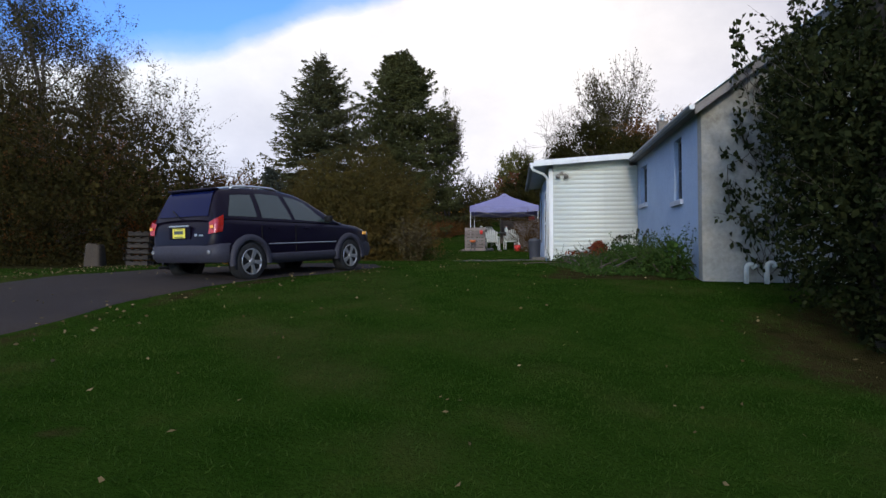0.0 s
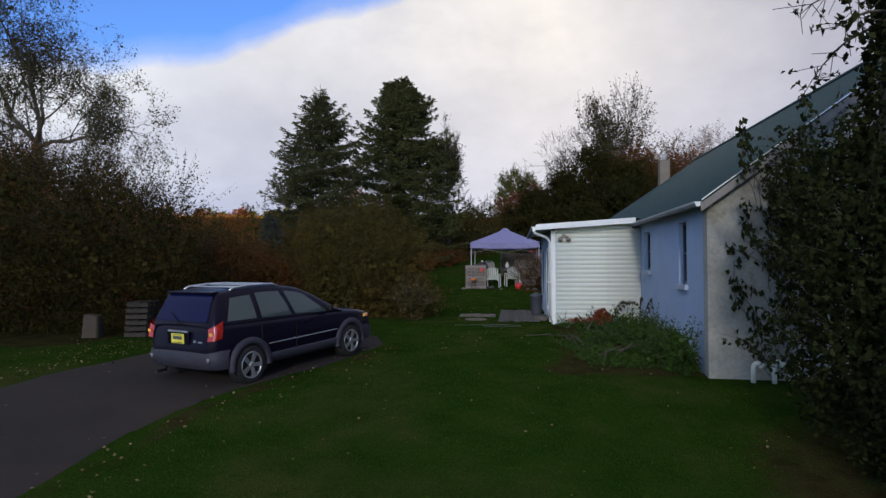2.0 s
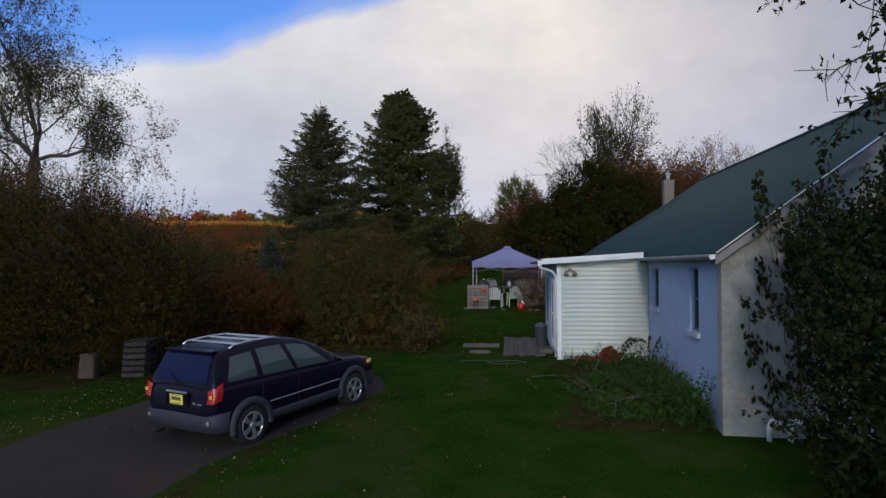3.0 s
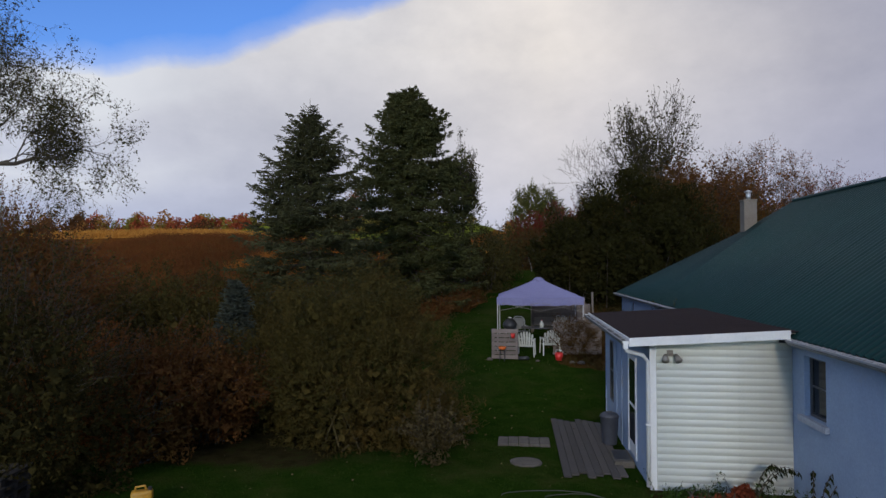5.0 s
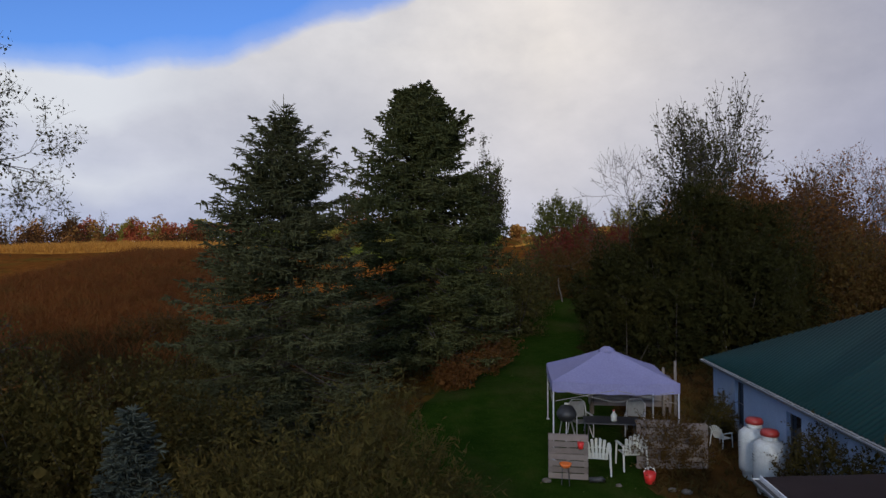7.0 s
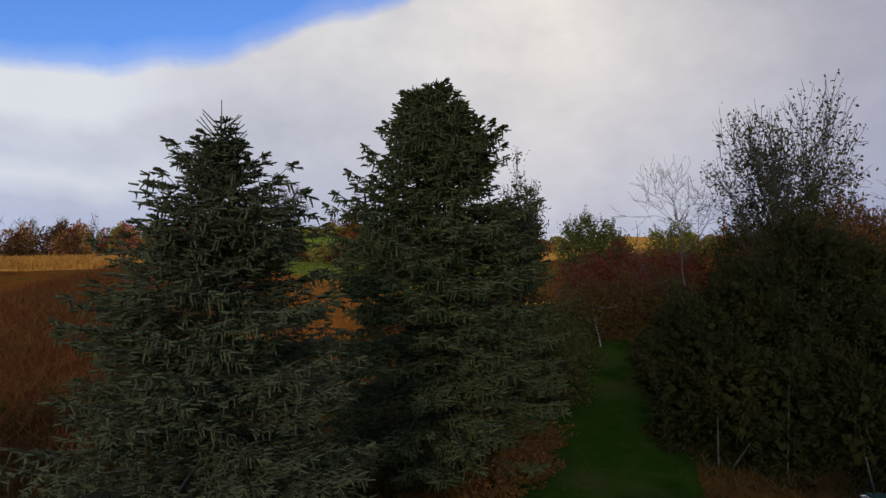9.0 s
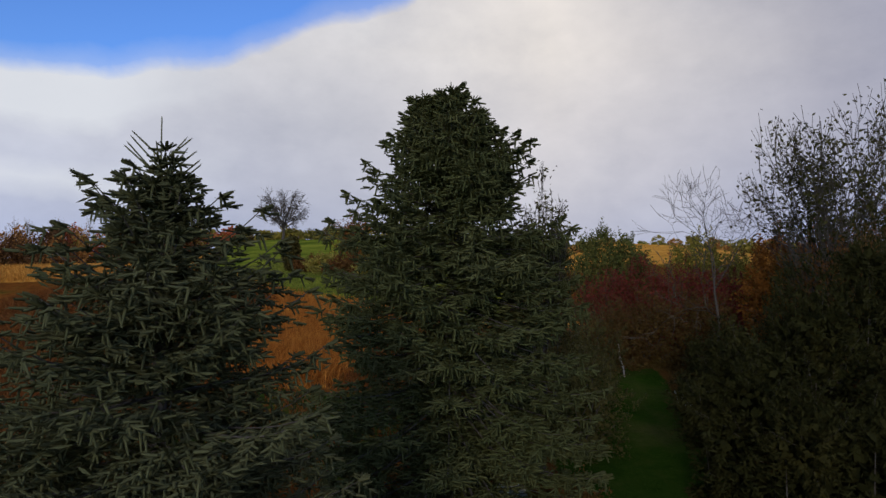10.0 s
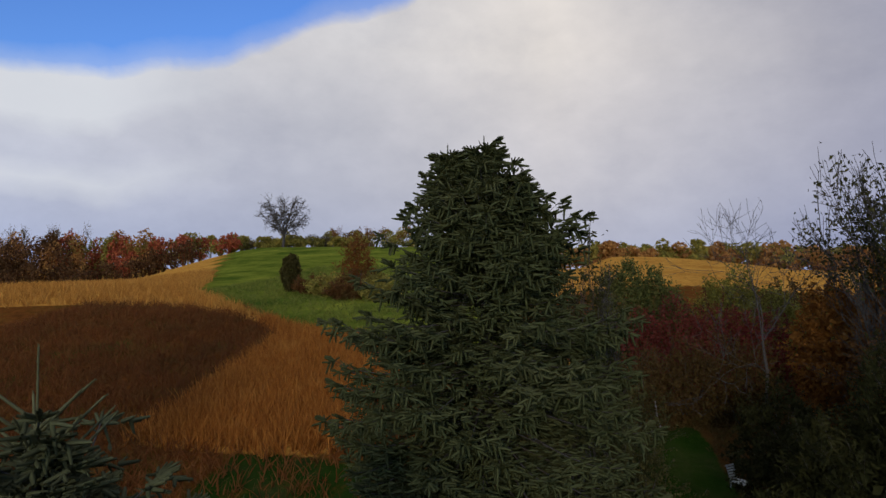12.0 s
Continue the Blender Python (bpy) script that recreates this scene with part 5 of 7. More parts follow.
def build_car():
    u = Vector((-4.275 + 5.344, -4.864 + 7.230, 0))
    yaw = math.degrees(math.atan2(u.y, u.x))
    left = Vector((-u.y, u.x, 0)).normalized()
    o = Vector((-5.344, -7.230, 0)) + left * 0.872
    car = base("car", o.x, o.y, -0.466, "dark blue crossover hatchback with grey plastic cladding, parked on the drive", "car", rz=yaw, ry=-2.9)
    # lower body
    xs = np.concatenate([np.linspace(-0.90, -0.7, 7), np.linspace(-0.6, 3.1, 34), np.linspace(3.16, 3.46, 8)])
    v, f = [], []
    for x in xs:
        zb0, zb, w = car_at(x)
        prof = [(0, zb0), (w * 0.80, zb0), (w * 0.965, zb0 + 0.05), (w * 0.985, zb0 + 0.17), (w, min(zb - 0.04, 0.62)), (w * 0.995, zb - 0.14 * (zb - 0.4)), (w * 0.965, zb - 0.02), (w * 0.90, zb + 0.012), (w * 0.5, zb + 0.035), (0, zb + 0.042)]
        for y, z in prof:
            v.append((x, -y, z))
    n = 10
    half = len(v)
    v += [(x, -y, z) for x, y, z in v]
    for i in range(len(xs) - 1):
        for j in range(n - 1):
            a = i * n + j
            f.append((a, a + n, a + n + 1, a + 1))
            b = a + half
            f.append((b, b + 1, b + n + 1, b + n))
    bm = bmesh.new()
    vs = [bm.verts.new(p) for p in v]
    for q in f:
        bm.faces.new([vs[i] for i in q])
    for i in (0, len(xs) - 1):
        ring = [vs[i * n + j] for j in range(n)] + [vs[half + i * n + j] for j in range(n - 2, 0, -1)]
        try:
            bm.faces.new(ring)
        except ValueError:
            pass
    bmesh.ops.remove_doubles(bm, verts=bm.verts[:], dist=1e-4)
    bmesh.ops.recalc_face_normals(bm, faces=bm.faces[:])
    body = part("body", bm, M_CAR, car, smooth=True)
    # cabin
    cx = np.concatenate([np.linspace(-0.80, -0.36, 9), np.linspace(-0.2, 1.3, 16), np.linspace(1.38, 2.42, 14)])
    bm = bmesh.new()
    rows = []
    for x in cx:
        zr = roof_at(x)
        pts = [cabin_side(x, t) for t in (0, 0.3, 0.6, 0.85, 1.0)]
        top = pts[-1][0]
        pts += [(top - 0.045, pts[-1][1] + 0.032), (top * 0.6, zr + 0.004), (0.0, zr + 0.014)]
        rows.append([bm.verts.new((x, -y, z)) for y, z in pts] + [bm.verts.new((x, y, z)) for y, z in pts[-2::-1]])
    for a, b in zip(rows, rows[1:]):
        for j in range(len(a) - 1):
            bm.faces.new((a[j], b[j], b[j + 1], a[j + 1]))
    bmesh.ops.recalc_face_normals(bm, faces=bm.faces[:])
    part("cabin", bm, M_CAR, car, smooth=True)

    def side_pane(name, xb0, xb1, xt0, xt1, v0, v1, material, s):
        vv, ff = [], []
        m = 8
        for i in range(m + 1):
            for k in range(5):
                t = k / 4
                x = (xb0 + (xb1 - xb0) * i / m) * (1 - t) + (xt0 + (xt1 - xt0) * i / m) * t
                vq = v0 + (v1 - v0) * t
                y, z = cabin_side(x, vq)
                vv.append((x, s * (y + 0.007), z))
        for i in range(m):
            for k in range(4):
                a = i * 5 + k
                ff.append((a, a + 5, a + 6, a + 1) if s < 0 else (a, a + 1, a + 6, a + 5))
        return quick(name, vv, ff, material, car, smooth=True)

    for s in (-1, 1):
        side_pane("side_window", -0.42, 0.20, -0.22, 0.20, 0.10, 0.84, M_SIDEGLASS, s)
        side_pane("side_window", 0.31, 1.02, 0.31, 0.86, 0.08, 0.88, M_SIDEGLASS, s)
        side_pane("side_window", 1.11, 2.06, 0.98, 1.48, 0.08, 0.88, M_SIDEGLASS, s)
        # grey lower cladding
        vv, ff = [], []
        cl = np.linspace(0.36, 2.24, 20)
        for x in cl:
            zb0, zb, w = car_at(x)
            for y, z in ((w * 0.90, zb0 - 0.012), (w + 0.008, zb0 + 0.05), (w + 0.016, zb0 + 0.15), (w + 0.012, 0.43), (w - 0.01, 0.445)):
                vv.append((x, s * y, z))
        for i in range(len(cl) - 1):
            for k in range(4):
                a = i * 5 + k
                ff.append((a, a + 5, a + 6, a + 1))
        quick("sill_cladding", vv, ff, M_CLAD, car, smooth=True)
        # wheel arches
        for hx in (0.0, 2.60):
            bm = bmesh.new()
            rows = []
            for a in np.linspace(-0.12, math.pi + 0.12, 27):
                w = car_at(hx)[2]
                ring = []
                for rr, dy in ((0.344, -0.02), (0.348, 0.034), (0.375, 0.046), (0.445, 0.036), (0.462, -0.012)):
                    x = hx + rr * math.cos(a)
                    ring.append(bm.verts.new((x, s * (min(w, car_at(x)[2] + 0.012) + dy), max(0.20, 0.318 + rr * math.sin(a)))))
                rows.append(ring)
            for p, q in zip(rows, rows[1:]):
                for k in range(4):
                    bm.faces.new((p[k], q[k], q[k + 1], p[k + 1]))
            bmesh.ops.recalc_face_normals(bm, faces=bm.faces[:])
            part("wheel_arch", bm, M_CLAD, car, smooth=True)
            # flat black disc on the closed flank, imitating the dark of the well
            bm = bmesh.new()
            w = car_at(hx)[2]
            c = bm.verts.new((hx, s * (w + 0.006), 0.33))
            ring = [bm.verts.new((hx + 0.36 * math.cos(a), s * (w + 0.006), max(0.19, 0.318 + 0.36 * math.sin(a)))) for a in np.linspace(0, 2 * math.pi, 33)[:-1]]
            for k in range(32):
                bm.faces.new((c, ring[k], ring[(k + 1) % 32]))
            part("wheel_well", bm, M_BLACK, car)
            wheel = base("wheel", 0, 0, 0)
            wheel.parent = car
            wheel.matrix_local = pose(hx, s * (w - 0.100), 0.318, 0, 0, 0 if s < 0 else 180)
            part("tyre", lathe(bmesh.new(), [(0.205, -0.115), (0.285, -0.128), (0.312, -0.105), (0.318, -0.05), (0.318, 0.05), (0.312, 0.10), (0.285, 0.11), (0.2, 0.10)], 36, axis="y", cap=False), M_TYRE, wheel, smooth=True)
            part("rim", lathe(bmesh.new(), [(0.222, -0.122), (0.212, -0.134), (0.200, -0.126), (0.192, -0.06)], 36, axis="y", cap=False), M_ALLOY, wheel, smooth=True)
            # black backing that fills the rim, painting the shade between the spokes
            part("brake_disc", lathe(bmesh.new(), [(0.198, -0.062), (0.0, -0.062)], 24, axis="y"), M_BLACK, wheel)
            part("hub_cap", lathe(bmesh.new(), [(0.058, -0.10), (0.052, -0.128), (0.03, -0.135), (0.0, -0.136)], 16, axis="y"), M_ALLOY, wheel, smooth=True)
            for k in range(5):
                a = 2 * math.pi * k / 5 + 0.3
                bm = bmesh.new()
                rot = Matrix.Rotation(a, 4, "Y")
                q = [(-0.030, 0.03), (0.030, 0.03), (0.040, 0.11), (0.066, 0.202), (-0.018, 0.206), (-0.020, 0.11)]
                fr = [bm.verts.new(rot @ Vector((x, -0.128 + 0.012 * (z < 0.1), z))) for x, z in q]
                bk = [bm.verts.new(rot @ Vector((x, -0.095, z))) for x, z in q]
                bm.faces.new(fr)
                bm.faces.new(bk[::-1])
                for j in range(6):
                    bm.faces.new((fr[j], bk[j], bk[(j + 1) % 6], fr[(j + 1) % 6]))
                bmesh.ops.recalc_face_normals(bm, faces=bm.faces[:])
                part("spoke", bm, M_ALLOY, wheel)
        # mirrors, handles, side strip, rails
        bm = bmesh.new()
        box(bm, 1.88, 1.98, s * 0.84 if s > 0 else -0.99, 0.99 if s > 0 else -0.84, 0.99, 1.11, 0.035)
        part("wing_mirror", bm, M_BLACK, car, smooth=True)
        for x in (0.42, 1.28):
            w = car_at(x)[2]
            part("door_handle", boxbm(x, x + 0.17, min(s * (w - 0.02), s * (w + 0.018)), max(s * (w - 0.02), s * (w + 0.018)), 0.86, 0.885, 0.006), M_CAR, car)
        vv, ff = [], []
        for i, x in enumerate(np.linspace(0.40, 2.18, 12)):
            w = car_at(x)[2]
            vv += [(x, s * (w + 0.004), 0.60), (x, s * (w + 0.012), 0.606), (x, s * (w + 0.004), 0.616)]
        for i in range(11):
            a = 3 * i
            ff += [(a, a + 3, a + 4, a + 1), (a + 1, a + 4, a + 5, a + 2)]
        quick("side_moulding", vv, ff, M_GALV, car)
        for x in (0.255, 1.065):
            part("door_seam", boxbm(x, x + 0.008, min(s * 0.80, s * 0.8885), max(s * 0.80, s * 0.8885), 0.46, 0.93), M_BLACK, car)
        rail = [(-0.14, s * 0.565, 1.55), (-0.06, s * 0.565, 1.590), (0.35, s * 0.565, 1.606), (0.80, s * 0.565, 1.592), (0.94, s * 0.565, 1.545)]
        bm = bmesh.new()
        tube(bm, rail, 0.019, 8)
        part("roof_rail", bm, M_GALV, car, "bright silver roof rail", smooth=True)
        # tail lamps wrap round the rear corner
        vv, ff = [], []
        for i in range(7):
            t = i / 6
            x, y = -0.865 + 0.24 * max(0, t - 0.45) / 0.55, 0.665 + 0.155 * min(1, t / 0.5)
            z0, z1 = 0.79 + 0.04 * t, 0.98 + 0.12 * t
            x += 0.015
            vv += [(x - 0.01, s * (y + 0.012), z0), (x + 0.02, s * (y + 0.02), (z0 + z1) / 2), (x + 0.05, s * (y - 0.005), z1)]
        for i in range(6):
            a = 3 * i
            ff += [(a, a + 3, a + 4, a + 1), (a + 1, a + 4, a + 5, a + 2)]
        lamp = quick("tail_lamp", vv, ff, M_TAIL, car, "red tail lamp", smooth=True)
        part("indicator_lens", boxbm(-0.862, -0.842, min(s * 0.73, s * 0.80), max(s * 0.73, s * 0.80), 0.88, 0.93, 0.004), M_AMBER, lamp, "amber lens")
        part("reverse_lamp", lathe(bmesh.new(), [(0.036, -0.90), (0.036, -0.87), (0.0, -0.865)][::-1], 14, (0, s * 0.70, 0.50), "x"), M_LENS, car, "round clear lamp", smooth=True)
        hl = boxbm(3.20, 3.33, min(s * 0.56, s * 0.775), max(s * 0.56, s * 0.775), 0.70, 0.80, 0.02)
        part("headlamp", hl, M_LENS, car, "clear headlamp with amber corner", smooth=True)
        part("corner_lens", boxbm(3.08, 3.20, min(s * 0.70, s * 0.842), max(s * 0.70, s * 0.842), 0.735, 0.80, 0.012), M_AMBER, car, "amber corner lens")
    for i in range(3):
        x = -0.02 + 0.36 * i
        part("roof_slat", boxbm(x, x + 0.10, -0.50, 0.50, roof_at(x) + 0.012, roof_at(x) + 0.03, 0.006), M_GALV, car)
    # rear end
    vv, ff = [], []
    for i in range(9):
        y = -0.62 + 1.24 * i / 8
        bow = 0.05 * (1 - (y / 0.62) ** 2)
        for t in range(5):
            tt = t / 4
            x = -0.775 + 0.335 * tt - 0.3 * bow * (1 - tt)
            z = roof_at(-0.775 + 0.335 * tt) + 0.026
            vv.append((x + 0.012 * (tt > 0.9), y * (1 - 0.13 * tt), z))
    for i in range(8):
        for t in range(4):
            a = i * 5 + t
            ff.append((a, a + 1, a + 6, a + 5))
    quick("rear_window", vv, ff, M_CARGLASS, car, smooth=True)
    part("spoiler", boxbm(-0.56, -0.34, -0.56, 0.56, 1.515, 1.553, 0.015), M_CAR, car, smooth=True)
    bm = bmesh.new()
    rows = []
    for i in range(15):
        a = -1.0 + 2.0 * i / 14
        y = 0.868 * math.sin(a * math.pi / 2)
        x = -0.93 + 0.46 * abs(a) ** 4
        rows.append([bm.verts.new((x + dx, y * (1 - dx * 0.2), z)) for dx, z in ((0.10, 0.33), (0.0, 0.40), (-0.012, 0.48), (0.0, 0.60), (0.07, 0.635))])
    for p, q in zip(rows, rows[1:]):
        for k in range(4):
            bm.faces.new((p[k], p[k + 1], q[k + 1], q[k]))
    bmesh.ops.recalc_face_normals(bm, faces=bm.faces[:])
    part("rear_bumper", bm, M_CLAD, car, smooth=True)
    bm = bmesh.new()
    rows = []
    for i in range(15):
        a = -1.0 + 2.0 * i / 14
        y = 0.865 * math.sin(a * math.pi / 2)
        x = 3.50 - 0.46 * abs(a) ** 4
        rows.append([bm.verts.new((x + dx, y, z)) for dx, z in ((-0.06, 0.29), (0.0, 0.36), (0.01, 0.46), (-0.03, 0.58))])
    for p, q in zip(rows, rows[1:]):
        for k in range(3):
            bm.faces.new((p[k], q[k], q[k + 1], p[k + 1]))
    bmesh.ops.recalc_face_normals(bm, faces=bm.faces[:])
    part("front_bumper", bm, M_CLAD, car, smooth=True)
    part("plate_recess", boxbm(-0.885, -0.84, -0.27, 0.27, 0.72, 0.93, 0.01), M_CAR, car)
    part("plate_bar", boxbm(-0.905, -0.86, -0.24, 0.24, 0.915, 0.945, 0.008), M_GALV, car, "bright grip bar above the plate")
    pl = part("number_plate", boxbm(-0.902, -0.893, -0.155, 0.155, 0.735, 0.895, 0.004), M_PLATE, car, "yellow number plate with unreadable dark bars")
    for z, h in ((0.80, 0.055), (0.745, 0.014), (0.872, 0.012)):
        part("plate_mark", boxbm(-0.906, -0.9025, -0.11, 0.11, z, z + h), M_PLATEBAR, pl)
    part("badge", boxbm(-0.872, -0.86, -0.42, -0.36, 0.76, 0.80, 0.004), M_GALV, car)
    part("badge", boxbm(-0.866, -0.856, -0.56, -0.46, 0.76, 0.785, 0.003), M_GALV, car)
    # windscreen and wiper
    vv, ff = [], []
    for i in range(9):
        u = -1 + 2 * i / 8
        for t in range(6):
            tt = t / 5
            x = 2.33 + (1.50 - 2.33) * tt
            half = 0.72 - 0.14 * tt
            vv.append((x + 0.012, u * half, roof_at(x) + 0.024 - 0.035 * u * u))
    for i in range(8):
        for t in range(5):
            a = i * 6 + t
            ff.append((a, a + 6, a + 7, a + 1))
    quick("windscreen", vv, ff, M_CARGLASS, car, smooth=True)
    bm = bmesh.new()
    tube(bm, [(-0.86, 0.0, 1.06), (-0.73, 0.28, 1.20)], 0.012, 6)
    part("rear_wiper", bm, M_BLACK, car)
    part("exhaust", lathe(bmesh.new(), [(0.025, -0.95), (0.025, -0.7)], 10, (0, 0.5, 0.25), "x"), M_BLACK, car)
    for ob in car.children_recursive:
        if ob.type == "MESH" and ob.parent.name.split(".")[0] != "wheel":
            for q in ob.data.vertices:
                if q.co.x < -0.36:
                    q.co.x = -0.36 + (q.co.x + 0.36) * 0.68
    return car


build_car()

# ---------------------------------------------------------------- plants


def seg_arrays(p0, p1, r0, r1, n=4):
    """Tapered n-sided pieces from p0 to p1, all at once."""
    p0, p1 = np.asarray(p0, float), np.asarray(p1, float)
    d = unit(p1 - p0)
    ref = np.where(np.abs(d[:, 2:3]) > 0.9, np.array([[1.0, 0, 0]]), np.array([[0, 0, 1.0]]))
    a = unit(np.cross(d, ref))
    b = np.cross(d, a)
    ang = 2 * np.pi * np.arange(n) / n
    ring = a[:, None, :] * np.cos(ang)[None, :, None] + b[:, None, :] * np.sin(ang)[None, :, None]
    v = np.concatenate([p0[:, None] + ring * np.asarray(r0)[:, None, None], p1[:, None] + ring * np.asarray(r1)[:, None, None]], axis=1)
    m = len(p0)
    j = np.arange(n)
    f = np.stack([j, (j + 1) % n, n + (j + 1) % n, n + j], axis=1)
    return v.reshape(-1, 3), (np.arange(m)[:, None, None] * 2 * n + f[None]).reshape(-1, 4)


def fingers(p0, p1, radius, needles=4, needle=0.03, wide=0.006):
    """Needle-clad shoots: a slim core fringed with needles that lean towards its tip."""
    p0, p1 = np.asarray(p0, float), np.asarray(p1, float)
    radius = np.broadcast_to(radius, (len(p0),))
    chunks = [seg_arrays(p0, p1, radius * 0.95, radius * 0.55, 4)]
    u = (np.arange(needles)[None, :, None] + rng.uniform(0, 1, (len(p0), needles, 1))) / needles
    d = unit(p1 - p0)[:, None, :]
    c = (p0[:, None] + (p1 - p0)[:, None] * u).reshape(-1, 3)
    out_dir = unit((unit(rng.normal(size=(len(p0), needles, 3))) + d * 0.75).reshape(-1, 3))
    rr = np.repeat(radius, needles)[:, None]
    b = unit(np.cross(out_dir, rng.normal(size=out_dir.shape))) * wide
    tip = c + out_dir * (rr + needle)
    v = np.stack([c - b, c + b, tip + b * 0.35, tip - b * 0.35], axis=1).reshape(-1, 3)
    chunks.append((v, np.arange(len(v)).reshape(-1, 4)))
    return join_arrays(chunks)


def spruce(name, x, y, top, radius_at, label, material, tips=((0, 0, 0),), step=0.30, per=9, shoot_len=0.16, thick=0.032, leader=0.9, seed=1, needles=3, base_z=None, pitch=0.17,
           tier=0.0, hang=0.35):
    """A spruce: whorls of boughs, each a flat fan of side twigs clad in short plump shoots, hanging below and turned up at the tip."""
    global rng
    rng = np.random.default_rng(seed)
    z0 = gz(x, y) if base_z is None else base_z
    tree = base(name, x, y, z0, label, "tree")
    H = top - z0
    bm = bmesh.new()
    tube(bm, [(0, 0, -0.2), (0.05, 0.02, H * 0.4), (0, 0, H * 0.93)], [0.10 + 0.013 * H, 0.06 + 0.008 * H, 0.02], 10)
    part("trunk", bm, M_BARK, tree, smooth=True)
    s0, s1, sr, wood0, wood1, wr = [], [], [], [], [], []
    l0, l1, inner, inner_way = [], [], [], []

    def shoot(a, d, length, r=1.0):
        s0.append(a)
        s1.append(a + d * (length / max(1e-6, math.sqrt(d @ d))))
        sr.append(thick * r * rng.uniform(0.8, 1.2))

    for tx, ty, dz in tips:
        h = H + dz - leader * 0.72
        apex = np.array([tx, ty, H + dz])
        l0.append(apex - (0, 0, leader))
        l1.append(apex)
        for k in range(12):
            a, f = rng.uniform(0, 6.28), rng.uniform(0.40, 0.85)
            root = apex - (0, 0, leader * f)
            l0.append(root)
            l1.append(root + leader * (0.12 + 0.48 * f) * np.array([math.cos(a) * 0.8, math.sin(a) * 0.8, 0.75]))
        low = H + dz - 1.7 if (tx, ty) != (0, 0) else 0.25
        while h > low:
            t = H + dz - h
            R = radius_at(t)
            if (tx, ty) != (0, 0):
                R = min(R, 0.10 + 0.34 * t)
            n = per + int(R * 1.9) if t > 2 else 8 + int(t * 2.5)
            a0 = rng.uniform(0, 6.28)
            for k in range(n):
                az = a0 + 6.283 * k / n + rng.normal() * 0.25
                L = R * (rng.uniform(0.78, 1.14) if rng.random() < 0.72 else rng.uniform(0.45, 0.75))
                rise = np.interp(t, [0.3, 1.5, 4, 9], [1.05, 0.70, 0.14, -0.16]) + rng.normal() * 0.10
                m = max(3, int(L / pitch))
                o = np.array([math.cos(az), math.sin(az), 0.0])
                side = np.array([-math.sin(az), math.cos(az), 0.0])
                prev = np.array([tx * min(1, h / H), ty * min(1, h / H), h + rng.normal() * 0.10])
                sway = rng.normal() * 0.15
                for i in range(m):
                    u = (i + 1) / m
                    slope = rise - 0.40 * math.sin(u * 2.2) + 0.62 * u * u
                    cur = prev + (o + side * sway) * (L / m) + np.array([0, 0, slope * L / m])
                    wood0.append(prev)
                    wood1.append(cur)
                    wr.append(0.008 + 0.009 * L * (1 - u))
                    for j in range(11 if u < 0.85 else 3):
                        inner.append(cur + side * rng.normal() * (0.06 + 0.20 * (1 - u) * L) - np.array([0, 0, rng.uniform(-0.03, 0.30)]))
                        inner_way.append(o + side * rng.normal() * 0.8 + np.array([0, 0, rng.normal() * 0.35]))
                    if u * L > L - 1.25 or R < 0.9:
                        span = min(0.80, 0.26 * min(1, L) + 0.42 * (1 - u) * L) * (0.6 + 0.4 * min(1, u * 2.5))
                        for s in (-1, 1):
                            fall = 0.15 - rng.uniform(0.0, 0.8) * hang * 2
                            way = o * rng.uniform(0.35, 0.7) + side * s * rng.uniform(0.7, 1.0) + np.array([0, 0, fall])
                            way = way / math.sqrt(way @ way)
                            across = np.array([-way[1], way[0], 0.0])
                            q = max(2, int(span * rng.uniform(0.75, 1.2) / (shoot_len * 0.5)))
                            for j in range(q):
                                c = cur + way * ((j + 0.3) * shoot_len * 0.5)
                                fork = (1 if j % 2 else -1) * rng.uniform(0.5, 1.1)
                                shoot(c, way * 0.7 + across * fork + np.array([0, 0, rng.uniform(-0.35, 0.45)]), shoot_len * rng.uniform(0.7, 1.15))
                                if rng.random() < hang * 0.8:
                                    shoot(c, way * 0.3 + across * rng.uniform(-0.4, 0.4) - np.array([0, 0, 1.0]), shoot_len * rng.uniform(0.8, 1.5))
                            shoot(c, way + np.array([0, 0, 0.15]), shoot_len * 1.1)
                        shoot(cur, o + side * rng.uniform(-0.3, 0.3) + np.array([0, 0, rng.uniform(0.05, 0.7)]), shoot_len * 1.1)
                    prev = cur
                for s in (-0.9, -0.45, 0, 0.45, 0.9):
                    shoot(prev, o + side * s + np.array([0, 0, 0.45]), shoot_len * 1.25)
            h -= step * rng.uniform(0.85, 1.15) * (0.8 if t < 3 else 1.0 + 0.25 * (t > 5)) * (1 + tier * (rng.random() < 0.33) * (t > 3))
    v, f = seg_arrays(wood0, wood1, wr, np.array(wr) * 0.8, 3)
    tagged(quick("bough", v, f, M_BARK, tree), kind="stuff")
    fine = fingers(s0, s1, np.array(sr), needles, thick * 0.75, thick * 0.22)
    v, f = join_arrays([fine, leaf_arrays(np.array(inner), shoot_len * 1.4, shoot_len * 0.24, dirs=np.array(inner_way))])
    tagged(quick("crown", v, f, material, tree, "dense needle-clad shoots"), kind="stuff")
    v, f = fingers(l0, l1, np.full(len(l0), thick * 0.75), 110, 0.018, 0.005)
    tagged(quick("leader_growth", v, f, M_SPRUCE_TIP if material is M_SPRUCE else material, tree, "upright bristling top shoots"), kind="stuff")
    return tree


